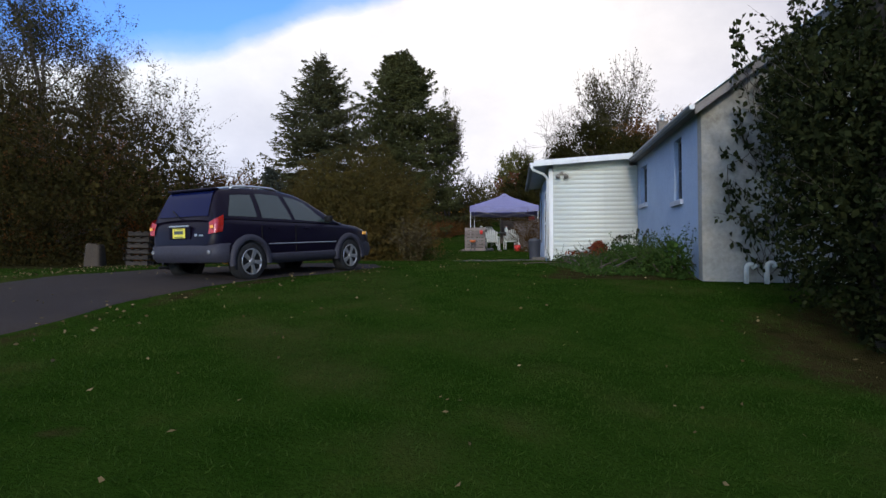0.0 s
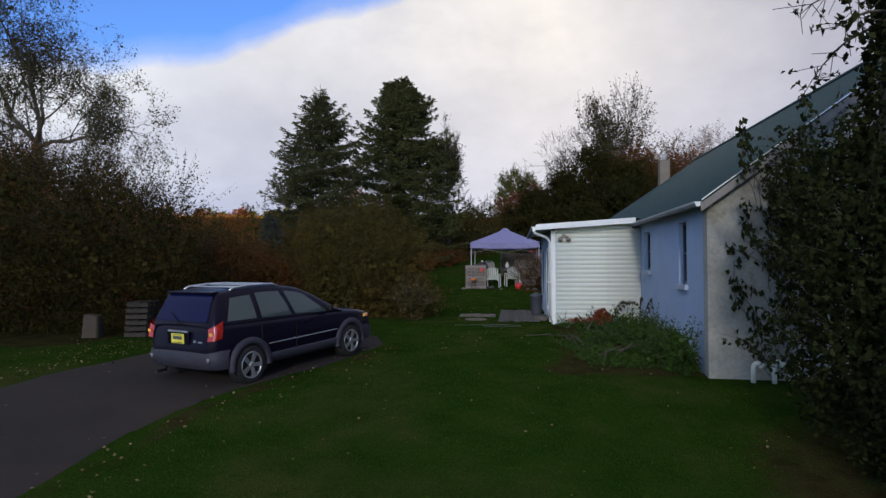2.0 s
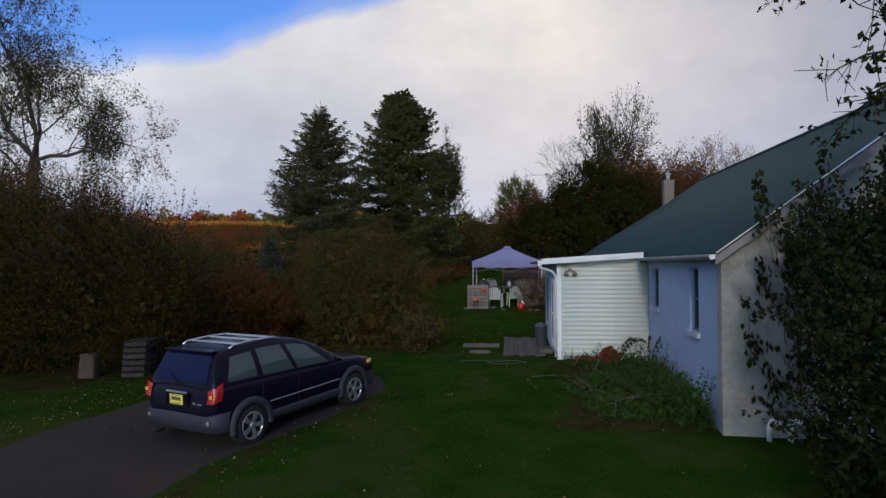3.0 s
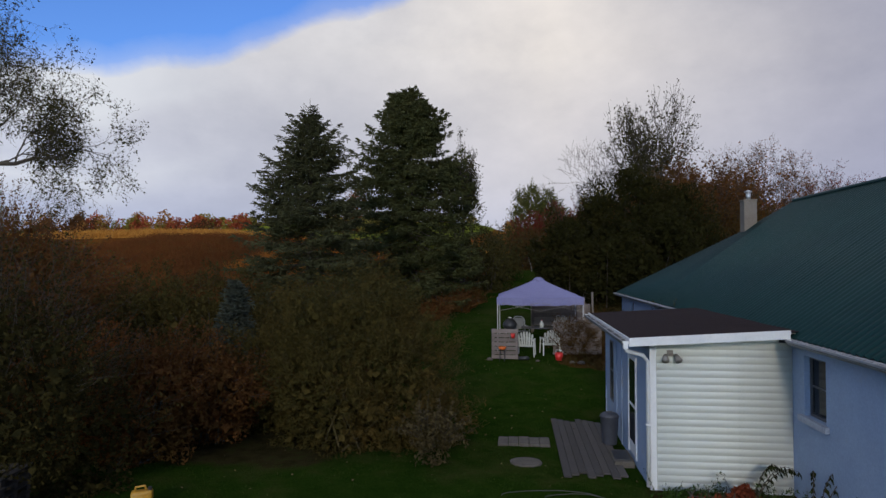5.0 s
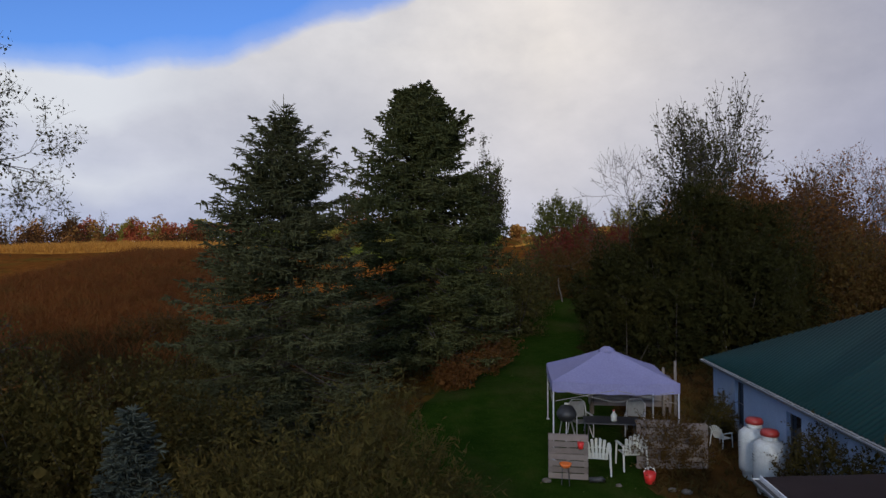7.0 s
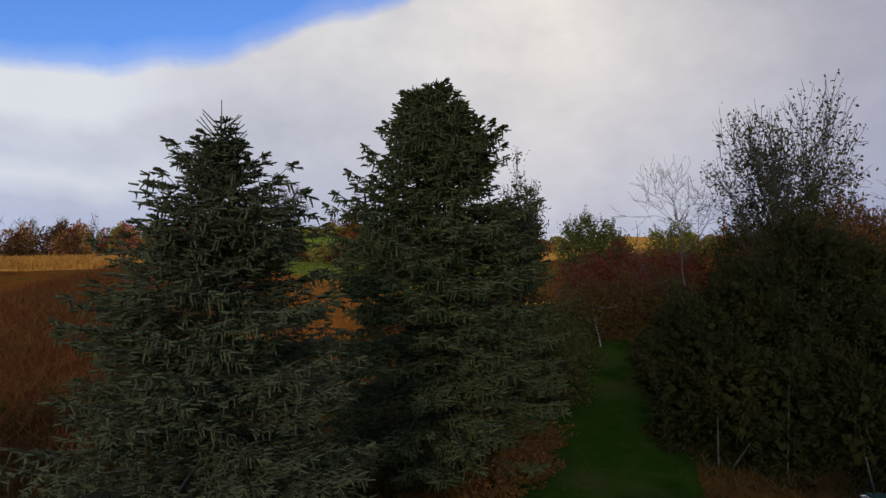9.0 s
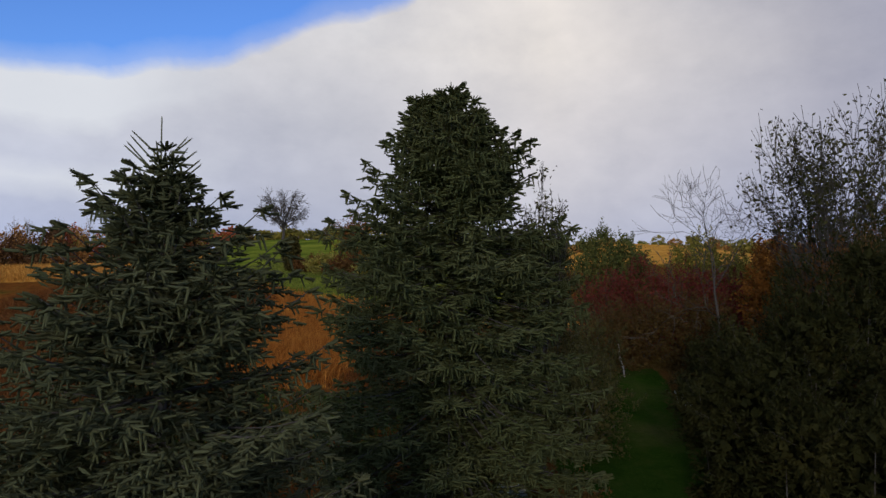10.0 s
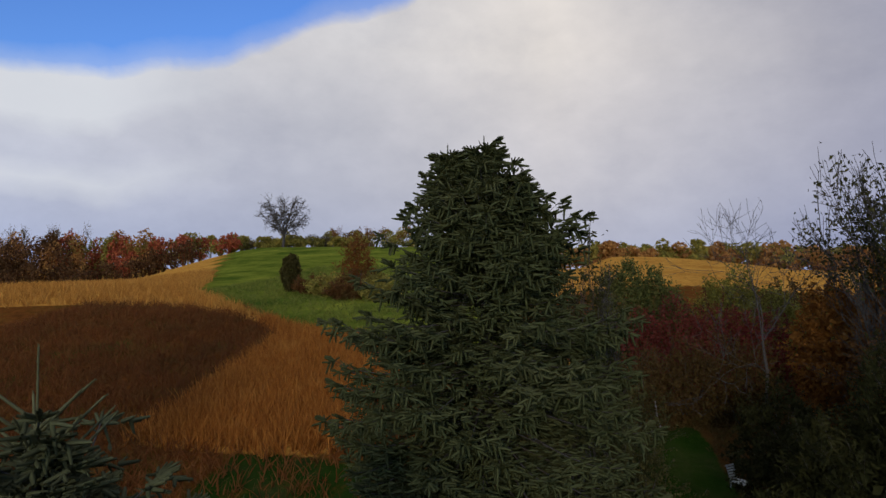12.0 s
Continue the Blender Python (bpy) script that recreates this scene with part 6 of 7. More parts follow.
def lumpy_points(lobes, n, depth=0.16, rough=0.35):
    """Points near the surface of overlapping uneven lobes (cx, cy, cz, rx, ry, rz)."""
    lob = np.array(lobes, float)
    area = (lob[:, 3] * lob[:, 4] * lob[:, 5]) ** (2 / 3)
    idx = rng.choice(len(lob), n, p=area / area.sum())
    d = unit(rng.normal(size=(n, 3)))
    lump = 1 + rough * 0.5 * (np.sin(d[:, 0] * 5.1 + idx * 1.7) * np.sin(d[:, 1] * 4.3 + idx) + np.sin(d[:, 2] * 7.0 + d[:, 0] * 6 + idx * 2.1) * 0.7)
    r = lump * (1 - np.abs(rng.normal(size=n)) * depth)
    p = lob[idx, :3] + d * lob[idx, 3:] * r[:, None]
    keep = np.ones(n, bool)
    for i in range(len(lob)):
        q = np.linalg.norm((p - lob[i, :3]) / lob[i, 3:], axis=1)
        keep &= ~((q < 0.72) & (idx != i))
    return p[keep], d[keep]


def shrub(name, lobes, n, size, label, material, category="shrub", sprays=0, spray_len=0.5, filler=0.25, stems=40, seed=2, leaf_ratio=0.45, twig_mat=None,
          ground=True, rough=0.35, depth=0.16, kind="", flow=0.7):
    """A shrub of many small leaves over twigs, with loose sprays that break the outline."""
    global rng
    rng = np.random.default_rng(seed)
    lob = np.array(lobes, float)
    cx, cy = lob[:, 0].mean(), lob[:, 1].mean()
    z0 = gz(cx, cy)
    ob = base(name, cx, cy, z0, label, category, kind=kind)
    off = np.array([cx, cy, z0])
    p, d = lumpy_points(lobes, n, depth, rough)
    if ground:
        p[:, 2] = np.maximum(p[:, 2], land(p[:, 0], p[:, 1]) + 0.03)
    chunks = [leaf_arrays(p - off, size, size * leaf_ratio, dirs=rng.normal(size=p.shape) + d * flow + np.array([0, 0, 0.25]))]
    if filler:
        q, e = lumpy_points([(a, b, c, x * 0.80, y * 0.80, z * 0.80) for a, b, c, x, y, z in lobes], max(200, n // 9), 0.25, rough)
        if ground:
            q[:, 2] = np.maximum(q[:, 2], land(q[:, 0], q[:, 1]) + 0.03)
        chunks.append(leaf_arrays(q - off, filler, filler * 0.75))
    if sprays:
        q, e = lumpy_points(lobes, sprays * 2, 0.08, rough)
        sel = (e[:, 2] > -0.1)
        q, e = q[sel][:sprays], e[sel][:sprays]
        way = unit(e + rng.normal(size=e.shape) * 0.35 + np.array([0, 0, 0.6]))
        ln = spray_len * rng.uniform(0.4, 1.3, (len(q), 1))
        k = 13
        u = np.linspace(0.1, 1.0, k)[None, :, None]
        pts = q[:, None] + way[:, None] * ln[:, None] * u + np.array([0, 0, -0.25]) * (u ** 2) * ln[:, None] * 0.5 + rng.normal(size=(len(q), k, 3)) * size * 0.35
        pts = pts.reshape(-1, 3)
        chunks.append(leaf_arrays(pts - off, size * 0.95, size * leaf_ratio))
        v, f = seg_arrays(q - off, q + way * ln - off, np.full(len(q), 0.004), np.full(len(q), 0.0015), 3)
        tagged(quick("twig_growth", v, f, twig_mat or M_BARK, ob), kind="stuff")
    v, f = join_arrays(chunks)
    tagged(quick("foliage", v, f, material, ob), kind="stuff")
    if stems:
        a = np.stack([lob[:, 0].repeat(stems // len(lob) + 1), lob[:, 1].repeat(stems // len(lob) + 1), np.zeros(len(lob) * (stems // len(lob) + 1))], axis=1)
        a[:, :2] += rng.normal(size=(len(a), 2)) * 0.3
        a[:, 2] = land(a[:, 0], a[:, 1]) - 0.05
        src = lob.repeat(stems // len(lob) + 1, axis=0)
        b = src[:, :3] + unit(rng.normal(size=(len(a), 3)) + np.array([0, 0, 0.5])) * src[:, 3:] * 0.8
        b[:, 2] = np.maximum(b[:, 2], a[:, 2] + 0.3)
        v, f = seg_arrays(a - off, b - off, np.full(len(a), 0.03), np.full(len(a), 0.008), 5)
        tagged(quick("stem_growth", v, f, twig_mat or M_BARK, ob), kind="stuff")
    return ob


def tree(name, x, y, top, label, leaf_mat, bark=M_BARK, trunk_r=0.2, fork=0.3, spread=0.55, levels=5, leaves=6000, size=0.09, seed=3, droop=0.0, lean=(0, 0),
         stems=1, leaf_ratio=0.5, leaf_from=0.35, group="", scatter=0.18, shape=1.0, base_z=None, thin=0.006, tuft=0.5, crown=0.0, leaf_lev=-1):
    """A broad-leaved tree grown by forking limbs, leaves set along its outer twigs."""
    global rng
    rng = np.random.default_rng(seed)
    z0 = gz(x, y) if base_z is None else base_z
    H = top - z0
    ob = base(name, x, y, z0, label, "tree", group)
    p0, p1, r0, r1, tips = [], [], [], [], []

    def grow(p, d, L, r, lev):
        n = 3
        for i in range(n):
            d2 = d + rng.normal(size=3) * 0.16 + np.array([0, 0, 0.05 - droop * (lev > 2)])
            d2 = d2 / np.linalg.norm(d2)
            q = p + d2 * L / n
            ra, rb = r * (1 - 0.3 * i / n), r * (1 - 0.3 * (i + 1) / n)
            p0.append(p)
            p1.append(q)
            r0.append(ra)
            r1.append(rb)
            if lev >= 2 and q[2] > H * leaf_from:
                tips.append((len(p1) - 1, lev))
            p, d = q, d2
            if lev < levels and (i > 0 or lev > 0) and rng.random() < 0.75:
                s = rng.normal(size=3)
                s -= d * s.dot(d)
                s = s / np.linalg.norm(s)
                e = d * rng.uniform(0.5, 1.0) + s * spread * rng.uniform(0.8, 1.6) + np.array([0, 0, 0.12])
                grow(p, e / np.linalg.norm(e), L * rng.uniform(0.5, 0.78), rb * rng.uniform(0.45, 0.65), lev + 1)
        if lev < levels:
            for k in range(2):
                s = rng.normal(size=3)
                e = d + s * spread * 0.7
                grow(p, e / np.linalg.norm(e), L * rng.uniform(0.6, 0.82), rb * rng.uniform(0.55, 0.75), lev + 1)

    for s in range(stems):
        a = 6.283 * s / stems + rng.uniform(0, 1)
        st = np.array([math.cos(a), math.sin(a), 0]) * (0.15 if stems > 1 else 0)
        d = np.array([lean[0], lean[1], 1.0]) + st * 1.6
        grow(st * trunk_r * 3 + np.array([0, 0, -0.15]), d / np.linalg.norm(d), H * fork, trunk_r, 0)
    p0, p1 = np.array(p0), np.array(p1)
    k = H / max(p1[:, 2].max(), 0.1)
    if crown:
        shape = crown / (k * np.quantile(np.linalg.norm(p1[:, :2], axis=1), 0.97))
    sc = np.array([k * shape, k * shape, k])
    p0, p1 = p0 * sc, p1 * sc
    r0, r1 = np.maximum(np.array(r0), thin), np.maximum(np.array(r1), thin * 0.8)
    thick = r0 > 0.05
    if thick.any():
        v, f = seg_arrays(p0[thick], p1[thick], r0[thick], r1[thick], 8)
        quick("trunk", v, f, bark, ob, smooth=True)
    v, f = seg_arrays(p0[~thick], p1[~thick], r0[~thick], r1[~thick], 3)
    tagged(quick("branchwork", v, f, bark, ob), kind="stuff")
    if leaves and tips:
        t = np.array([q for q, lev in tips])
        w = np.array([float(max(lev - leaf_lev, 0.05)) for q, lev in tips])
        some = rng.random(len(t)) < tuft
        t, w = t[some], w[some]
        i = t[rng.choice(len(t), leaves, p=w / w.sum())]
        pos = p0[i] + (p1[i] - p0[i]) * rng.uniform(0, 1, (leaves, 1)) + rng.normal(size=(leaves, 3)) * scatter
        v, f = leaf_arrays(pos, size, size * leaf_ratio)
        tagged(quick("leaves", v, f, leaf_mat, ob), kind="stuff")
    return ob


def r_one(t):
    return float(np.interp(t, [0, 0.5, 1, 1.5, 2, 3.5, 5.6, 10], [0.04, 0.12, 0.36, 0.76, 1.14, 1.98, 2.55, 2.95]))


def r_two(t):
    return float(np.interp(t, [0, 0.4, 0.8, 1.2, 2, 3, 4.5, 9.2, 13], [0.03, 0.13, 0.32, 0.58, 1.22, 2.10, 3.00, 3.85, 4.0]))


spruce("spruce_tree", -10.21, 12.22, 10.25, r_one, "blue-green spruce with a long bare leader above the rough grass", M_SPRUCE, leader=1.1, seed=11, shoot_len=0.125, thick=0.0185, per=10, step=0.33, needles=5, pitch=0.20, hang=0.30)
spruce("spruce_tree", -8.05, 22.6, 13.65, r_two, "broad dark green spruce with a double top", M_SPRUCE_B, tips=((0, 0, 0), (-0.85, 0.4, -0.10), (0.65, 0.2, -0.55), (1.35, 0.3, -1.75)), leader=0.75, seed=12, shoot_len=0.20, thick=0.029, step=0.37, needles=4, per=12, pitch=0.28, tier=0.35, hang=0.45)
spruce("blue_spruce", -9.90, 5.14, 3.35, lambda t: float(np.interp(t, [0, 0.4, 1.2, 3.2], [0.04, 0.15, 0.42, 0.9])), "small silvery blue spruce among brush", M_SPRUCE_BLUE, leader=0.35, seed=13, shoot_len=0.12, thick=0.018, per=6, needles=3)

# big mixed shrub beyond the car
shrub("shrub", [(-6.4, 3.5, 1.2, 1.9, 1.8, 2.25), (-7.9, 3.7, 0.9, 1.5, 1.6, 1.65), (-5.0, 3.0, 0.8, 1.3, 1.4, 1.75), (-6.3, 4.9, 1.3, 1.7, 1.5, 1.9), (-4.3, 2.6, 0.25, 0.9, 0.9, 0.9), (-6.0, 2.2, 0.6, 1.5, 1.0, 1.5)],
      36000, 0.13, "large olive-green shrub with upright shoots beside the lawn", M_HEDGE, sprays=1700, spray_len=0.42, filler=0.2, seed=21, leaf_ratio=0.17, flow=1.2, twig_mat=M_STRAW, rough=0.5)
# rank growth left of the drive
shrub("shrub", [(-9.9, 0.8, 0.8, 1.2, 1.2, 1.35), (-9.1, 2.2, 0.9, 1.2, 1.2, 1.15)], 14000, 0.085, "tangled russet shrub behind the parked car", M_RUSSET, sprays=350, spray_len=0.5, seed=22)
shrub("shrub", [(-11.7, 1.4, 0.7, 1.5, 1.4, 1.35), (-12.6, 3.4, 0.8, 1.3, 1.2, 1.2)], 14000, 0.085, "rust-red autumn shrub at the edge of the rough field", M_BRUSH, sprays=350, spray_len=0.5, seed=20)
shrub("shrub", [(-11.6, 6.8, 1.0, 1.7, 1.3, 2.45), (-13.6, 7.8, 1.1, 1.6, 1.3, 2.2), (-10.3, 8.2, 1.0, 1.3, 1.2, 2.1), (-15.4, 8.6, 1.2, 1.5, 1.3, 2.0)], 22000, 0.11, "olive brush bank at the foot of the spruces", M_HEDGE, sprays=350, spray_len=0.5, seed=19, rough=0.5)
shrub("shrub", [(-9.5, -3.0, 2.0, 1.1, 1.0, 1.35), (-10.8, -3.2, 2.3, 1.4, 1.1, 1.7), (-12.6, -3.2, 2.5, 1.7, 1.2, 1.9), (-14.8, -3.0, 2.7, 1.9, 1.4, 2.1), (-10.2, -1.0, 0.8, 1.3, 0.8, 1.6), (-12.5, -1.7, 0.8, 1.5, 0.9, 1.8), (-15.0, -1.9, 1.0, 1.9, 1.0, 1.9), (-13.6, -2.4, 0.4, 1.4, 0.6, 1.0)],
      46000, 0.075, "tall olive-leaved shrub overhanging the drive verge", M_SHRUB_L, sprays=1500, spray_len=0.95, seed=23, stems=0, filler=0.15)
shrub("shrub", [(-18.4, 2.6, 2.0, 2.3, 2.0, 2.8), (-17.6, 6.6, 2.4, 2.6, 2.2, 2.8), (-21.5, 5.5, 2.9, 2.6, 2.2, 3.6)], 34000, 0.10, "tall russet thicket hung with dry vines", M_RUSSET, sprays=1100, spray_len=1.1, seed=24)
shrub("shrub", [(-25.5, 9.5, 3.2, 3.0, 2.4, 3.4), (-24.5, 2.0, 2.6, 2.6, 2.0, 3.6)], 26000, 0.11, "dense brown thicket below a tall tree", M_TANGLE, sprays=700, spray_len=1.0, seed=25)
tree("tree", -29.4, 16.5, 23.0, "tall thin-leaved tree with open airy branches", M_LEAF_OLIVE, trunk_r=0.32, fork=0.34, spread=0.68, levels=6, leaves=19000, size=0.16, seed=31, shape=0.70, leaf_from=0.2, scatter=0.18, tuft=0.6, leaf_lev=1, droop=0.10)
tree("tree", -15.2, 4.5, 4.0, "young russet-leaved tree rising from a thicket", M_RUSSET, trunk_r=0.08, fork=0.34, levels=5, leaves=9000, size=0.10, seed=32, stems=3, scatter=0.13)
tree("tree", -20.5, 8.5, 7.6, "thin tree with half-bare autumn branches", M_LEAF_GREEN, trunk_r=0.10, fork=0.34, levels=5, leaves=8000, size=0.11, seed=33, stems=2, scatter=0.14)

shrub("shrub", [(-6.3, 19.6, gz(-6.3, 19.6) + 0.25, 0.8, 1.2, 0.55), (-5.4, 21.8, gz(-5.4, 21.8) + 0.25, 0.9, 1.3, 0.6), (-4.8, 24.0, gz(-4.8, 24.0) + 0.25, 0.8, 1.0, 0.6)], 5000, 0.11,
      "low russet brush at the foot of the big spruce", M_RUSSET, sprays=160, spray_len=0.45, filler=0.2, seed=26, stems=12)

# dark evergreens behind the house
YEW = [(4.3, 26.4, 5.0, 2.9, 2.8, 4.2), (2.1, 25.6, 3.9, 2.3, 2.4, 3.4), (0.6, 24.8, 3.0, 1.9, 2.0, 3.2), (6.6, 26.6, 4.3, 2.5, 2.6, 3.7), (8.3, 27.0, 3.1, 1.9, 2.2, 3.0), (2.4, 23.4, 2.5, 2.1, 1.8, 2.7), (5.0, 23.4, 2.9, 2.6, 2.0, 3.1)]
yew_tufts = random.Random(41)
for i in range(34):
    cx, cy, cz, rx, ry, rz = YEW[i % 7]
    az, el = yew_tufts.uniform(2.2, 7.0), yew_tufts.uniform(0.05, 1.35)
    r = yew_tufts.uniform(0.45, 0.85)
    YEW.append((cx + rx * math.sin(az) * math.cos(el) * 0.92, cy + ry * math.cos(az) * math.cos(el) * 0.92, cz + rz * math.sin(el) * 0.92, r * 1.1, r, r * 1.15))
shrub("evergreen_tree", YEW, 80000, 0.22, "huge dark evergreen mass behind the canopy tent", M_YEW, "tree", sprays=1500, spray_len=0.6, filler=0.34, seed=41, leaf_ratio=0.22, flow=2.2, stems=18, rough=0.5, depth=0.12)
shrub("shrub", [(11.4, 27.6, 3.6, 2.7, 2.3, 3.5), (14.6, 27.4, 3.3, 2.4, 2.2, 3.1)], 26000, 0.13, "rust-brown shrub between the evergreens and the roof", M_TANGLE, sprays=700, spray_len=0.9, seed=40, depth=0.25)
shrub("evergreen_shrub", [(1.7, 30.4, 3.4, 1.5, 2.2, 2.1), (2.6, 33.6, 4.0, 1.8, 2.0, 2.2)], 9000, 0.20, "dark spreading evergreen beside the lawn strip", M_YEW, sprays=150, spray_len=0.5, seed=57, leaf_ratio=0.32, depth=0.10)
tree("tree", 7.1, 34.3, 16.2, "tall multi-stemmed tree with sparse turning leaves", M_LEAF_OLIVE, bark=M_BARK, trunk_r=0.11, fork=0.42, spread=0.36, levels=4, leaves=3600, size=0.21, seed=43, stems=5, scatter=0.20, leaf_from=0.68, thin=0.012, tuft=0.75, crown=3.9, leaf_lev=1)
tree("tree", 9.2, 31.5, 12.4, "rust-leaved tree beside a taller thin one", M_RUSSET, trunk_r=0.09, fork=0.36, spread=0.45, levels=4, leaves=3200, size=0.19, seed=55, stems=3, scatter=0.2, leaf_from=0.45, tuft=0.7, shape=0.8)
shrub("shrub", [(8.0, 31.2, 7.0, 3.0, 2.0, 2.8), (11.2, 31.4, 6.6, 2.2, 1.9, 2.5)], 9000, 0.16, "rust-brown tangle rising behind the evergreens", M_RUSSET, sprays=400, spray_len=0.8, seed=56)
tree("bare_tree", 3.6, 39.0, 14.3, "thin bare tree rising behind the evergreens", M_LEAF_RUST, trunk_r=0.08, fork=0.38, spread=0.55, levels=4, leaves=0, seed=58, stems=1, shape=1.1, thin=0.010)
tree("tree", 12.6, 33.0, 12.6, "half-bare russet tree behind the roof", M_LEAF_RUST, trunk_r=0.10, fork=0.33, spread=0.5, levels=5, leaves=5000, size=0.14, seed=44, stems=3, scatter=0.14, leaf_from=0.3)
tree("tree", 17.0, 31.0, 10.2, "low russet tree behind the roof ridge", M_LEAF_RED, trunk_r=0.09, fork=0.33, spread=0.55, levels=5, leaves=6000, size=0.13, seed=45, stems=3, scatter=0.14, leaf_from=0.2)
tree("tree", 20.5, 27.0, 9.6, "small red-leaved tree beyond the house", M_LEAF_RED, trunk_r=0.09, fork=0.33, spread=0.55, levels=5, leaves=5000, size=0.13, seed=46, stems=3, scatter=0.14, leaf_from=0.2)
tree("tree", -5.5, 26.4, 11.9, "slender willow-leaved tree beside the big spruce", M_LEAF_OLIVE, trunk_r=0.10, fork=0.36, spread=0.42, levels=5, leaves=8000, size=0.16, seed=47, stems=2, scatter=0.14, leaf_ratio=0.34, shape=0.36, leaf_from=0.42, tuft=0.8)
shrub("shrub", [(-1.0, 44.2, 5.7, 1.9, 1.6, 2.3), (1.2, 43.6, 6.0, 2.3, 1.9, 2.6), (3.8, 43.8, 6.1, 2.2, 1.8, 2.6), (5.4, 43.4, 5.7, 1.7, 1.7, 2.4), (1.6, 41.6, 5.0, 2.4, 1.5, 1.9)], 22000, 0.14, "rounded dark red autumn shrub with grey twigs", M_REDBUSH, sprays=700, spray_len=0.7, seed=48, depth=0.35)
shrub("shrub", [(-1.0, 47.4, 7.4, 1.5, 1.4, 3.3), (0.8, 47.2, 7.2, 1.4, 1.4, 3.0)], 8000, 0.20, "dark green shrub with upright leafy shoots", M_LEAF_GREEN, sprays=500, spray_len=0.8, seed=49)
shrub("shrub", [(5.1, 47.6, 7.3, 2.0, 1.7, 3.0), (7.6, 46.5, 6.6, 2.0, 1.8, 2.4)], 12000, 0.18, "yellowing shrub at the field edge", M_LEAF_YEL, sprays=300, spray_len=0.8, seed=50)
shrub("shrub", [(-1.6, 38.8, 4.6, 1.7, 1.6, 1.9), (0.6, 39.6, 4.8, 2.0, 1.8, 2.2), (2.8, 40.2, 4.9, 2.2, 1.8, 2.3)], 16000, 0.13, "dark brown twiggy shrub below a crimson one", M_TANGLE, sprays=600, spray_len=0.8, seed=54, depth=0.3)
shrub("shrub", [(6.6, 38.8, 6.8, 1.5, 1.5, 3.4), (8.6, 38.2, 7.2, 2.0, 1.8, 3.5), (10.6, 38.0, 6.8, 2.6, 2.2, 3.6), (13.6, 37.0, 6.4, 3.0, 2.4, 3.6)], 24000, 0.20, "rust-brown thicket beside the field", M_LEAF_RUST, filler=0.5, sprays=500, spray_len=0.8, seed=51)
shrub("shrub", [(-3.9, 28.6, 3.3, 1.5, 1.6, 2.0), (-5.0, 31.0, 4.0, 1.9, 1.7, 2.7), (-6.6, 29.4, 3.6, 1.7, 1.7, 2.6), (-3.2, 33.5, 4.2, 1.5, 1.6, 2.2)], 15000, 0.11, "olive-brown shrub behind the lawn strip", M_LEAF_OLIVE, sprays=450, spray_len=0.7, seed=52)
tree("dead_snag", -1.05, 37.2, 4.9, "pale dead snag at the edge of the shrubs", M_LEAF_RUST, bark=M_BARK_PALE, trunk_r=0.05, fork=0.8, levels=0, leaves=0, seed=53)
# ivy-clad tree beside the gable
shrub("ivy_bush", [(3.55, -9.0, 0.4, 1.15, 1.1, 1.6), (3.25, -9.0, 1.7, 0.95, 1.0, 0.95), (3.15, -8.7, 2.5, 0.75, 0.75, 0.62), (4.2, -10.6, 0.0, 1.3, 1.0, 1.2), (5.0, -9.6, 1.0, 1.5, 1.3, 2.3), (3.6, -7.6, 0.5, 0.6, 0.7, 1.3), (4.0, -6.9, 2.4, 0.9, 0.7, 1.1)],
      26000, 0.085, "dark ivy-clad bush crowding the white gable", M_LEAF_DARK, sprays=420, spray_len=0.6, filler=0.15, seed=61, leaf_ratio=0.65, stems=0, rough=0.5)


def wall_vine(stems, seed):
    """Thin vines straying over the gable and above the eave, set with large hanging leaves."""
    global rng
    rng = np.random.default_rng(seed)
    ob = base("climbing_vine", 3.3, HY0 - 0.06, gz(3.3, HY0), "dark leaved vine straggling over the white gable", "vine")
    off = np.array([3.3, HY0 - 0.06, gz(3.3, HY0)])
    p0, p1, pos, way = [], [], [], []
    for x, y, z, dx, dz, n, out in stems:
        p, d = np.array([x, y, z]), np.array([dx, -out, dz])
        for i in range(n):
            d = d + rng.normal(size=3) * np.array([0.22, 0.02, 0.16])
            q = p + d / np.linalg.norm(d) * 0.13
            q[0], q[1] = max(q[0], 2.75), min(q[1], HY0 - 0.03)
            p0.append(p)
            p1.append(q)
            if i > n * 0.3:
                for j in range(2):
                    pos.append(q + rng.normal(size=3) * 0.05 + np.array([0, -0.03, -0.04]))
                    way.append(np.array([rng.normal() * 0.5, -0.25, -1.0]))
            p = q
    v, f = seg_arrays(np.array(p0) - off, np.array(p1) - off, np.full(len(p0), 0.006), np.full(len(p0), 0.005), 4)
    tagged(quick("stem_growth", v, f, M_BARK, ob), kind="stuff")
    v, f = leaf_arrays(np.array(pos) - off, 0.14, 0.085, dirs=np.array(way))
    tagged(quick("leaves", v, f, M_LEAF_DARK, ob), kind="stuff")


vine = random.Random(63)
wall_vine([(vine.uniform(3.15, 4.1), HY0 - 0.04, vine.uniform(-0.9, 2.2), vine.uniform(-0.35, 0.15), vine.uniform(0.4, 1.0), vine.randint(5, 12), 0.02) for i in range(40)]
          + [(vine.uniform(2.9, 3.5), HY0 - 0.5, vine.uniform(2.4, 3.1), vine.uniform(-0.4, 0.0), 1.0, vine.randint(7, 11), 0.1) for i in range(7)], 64)


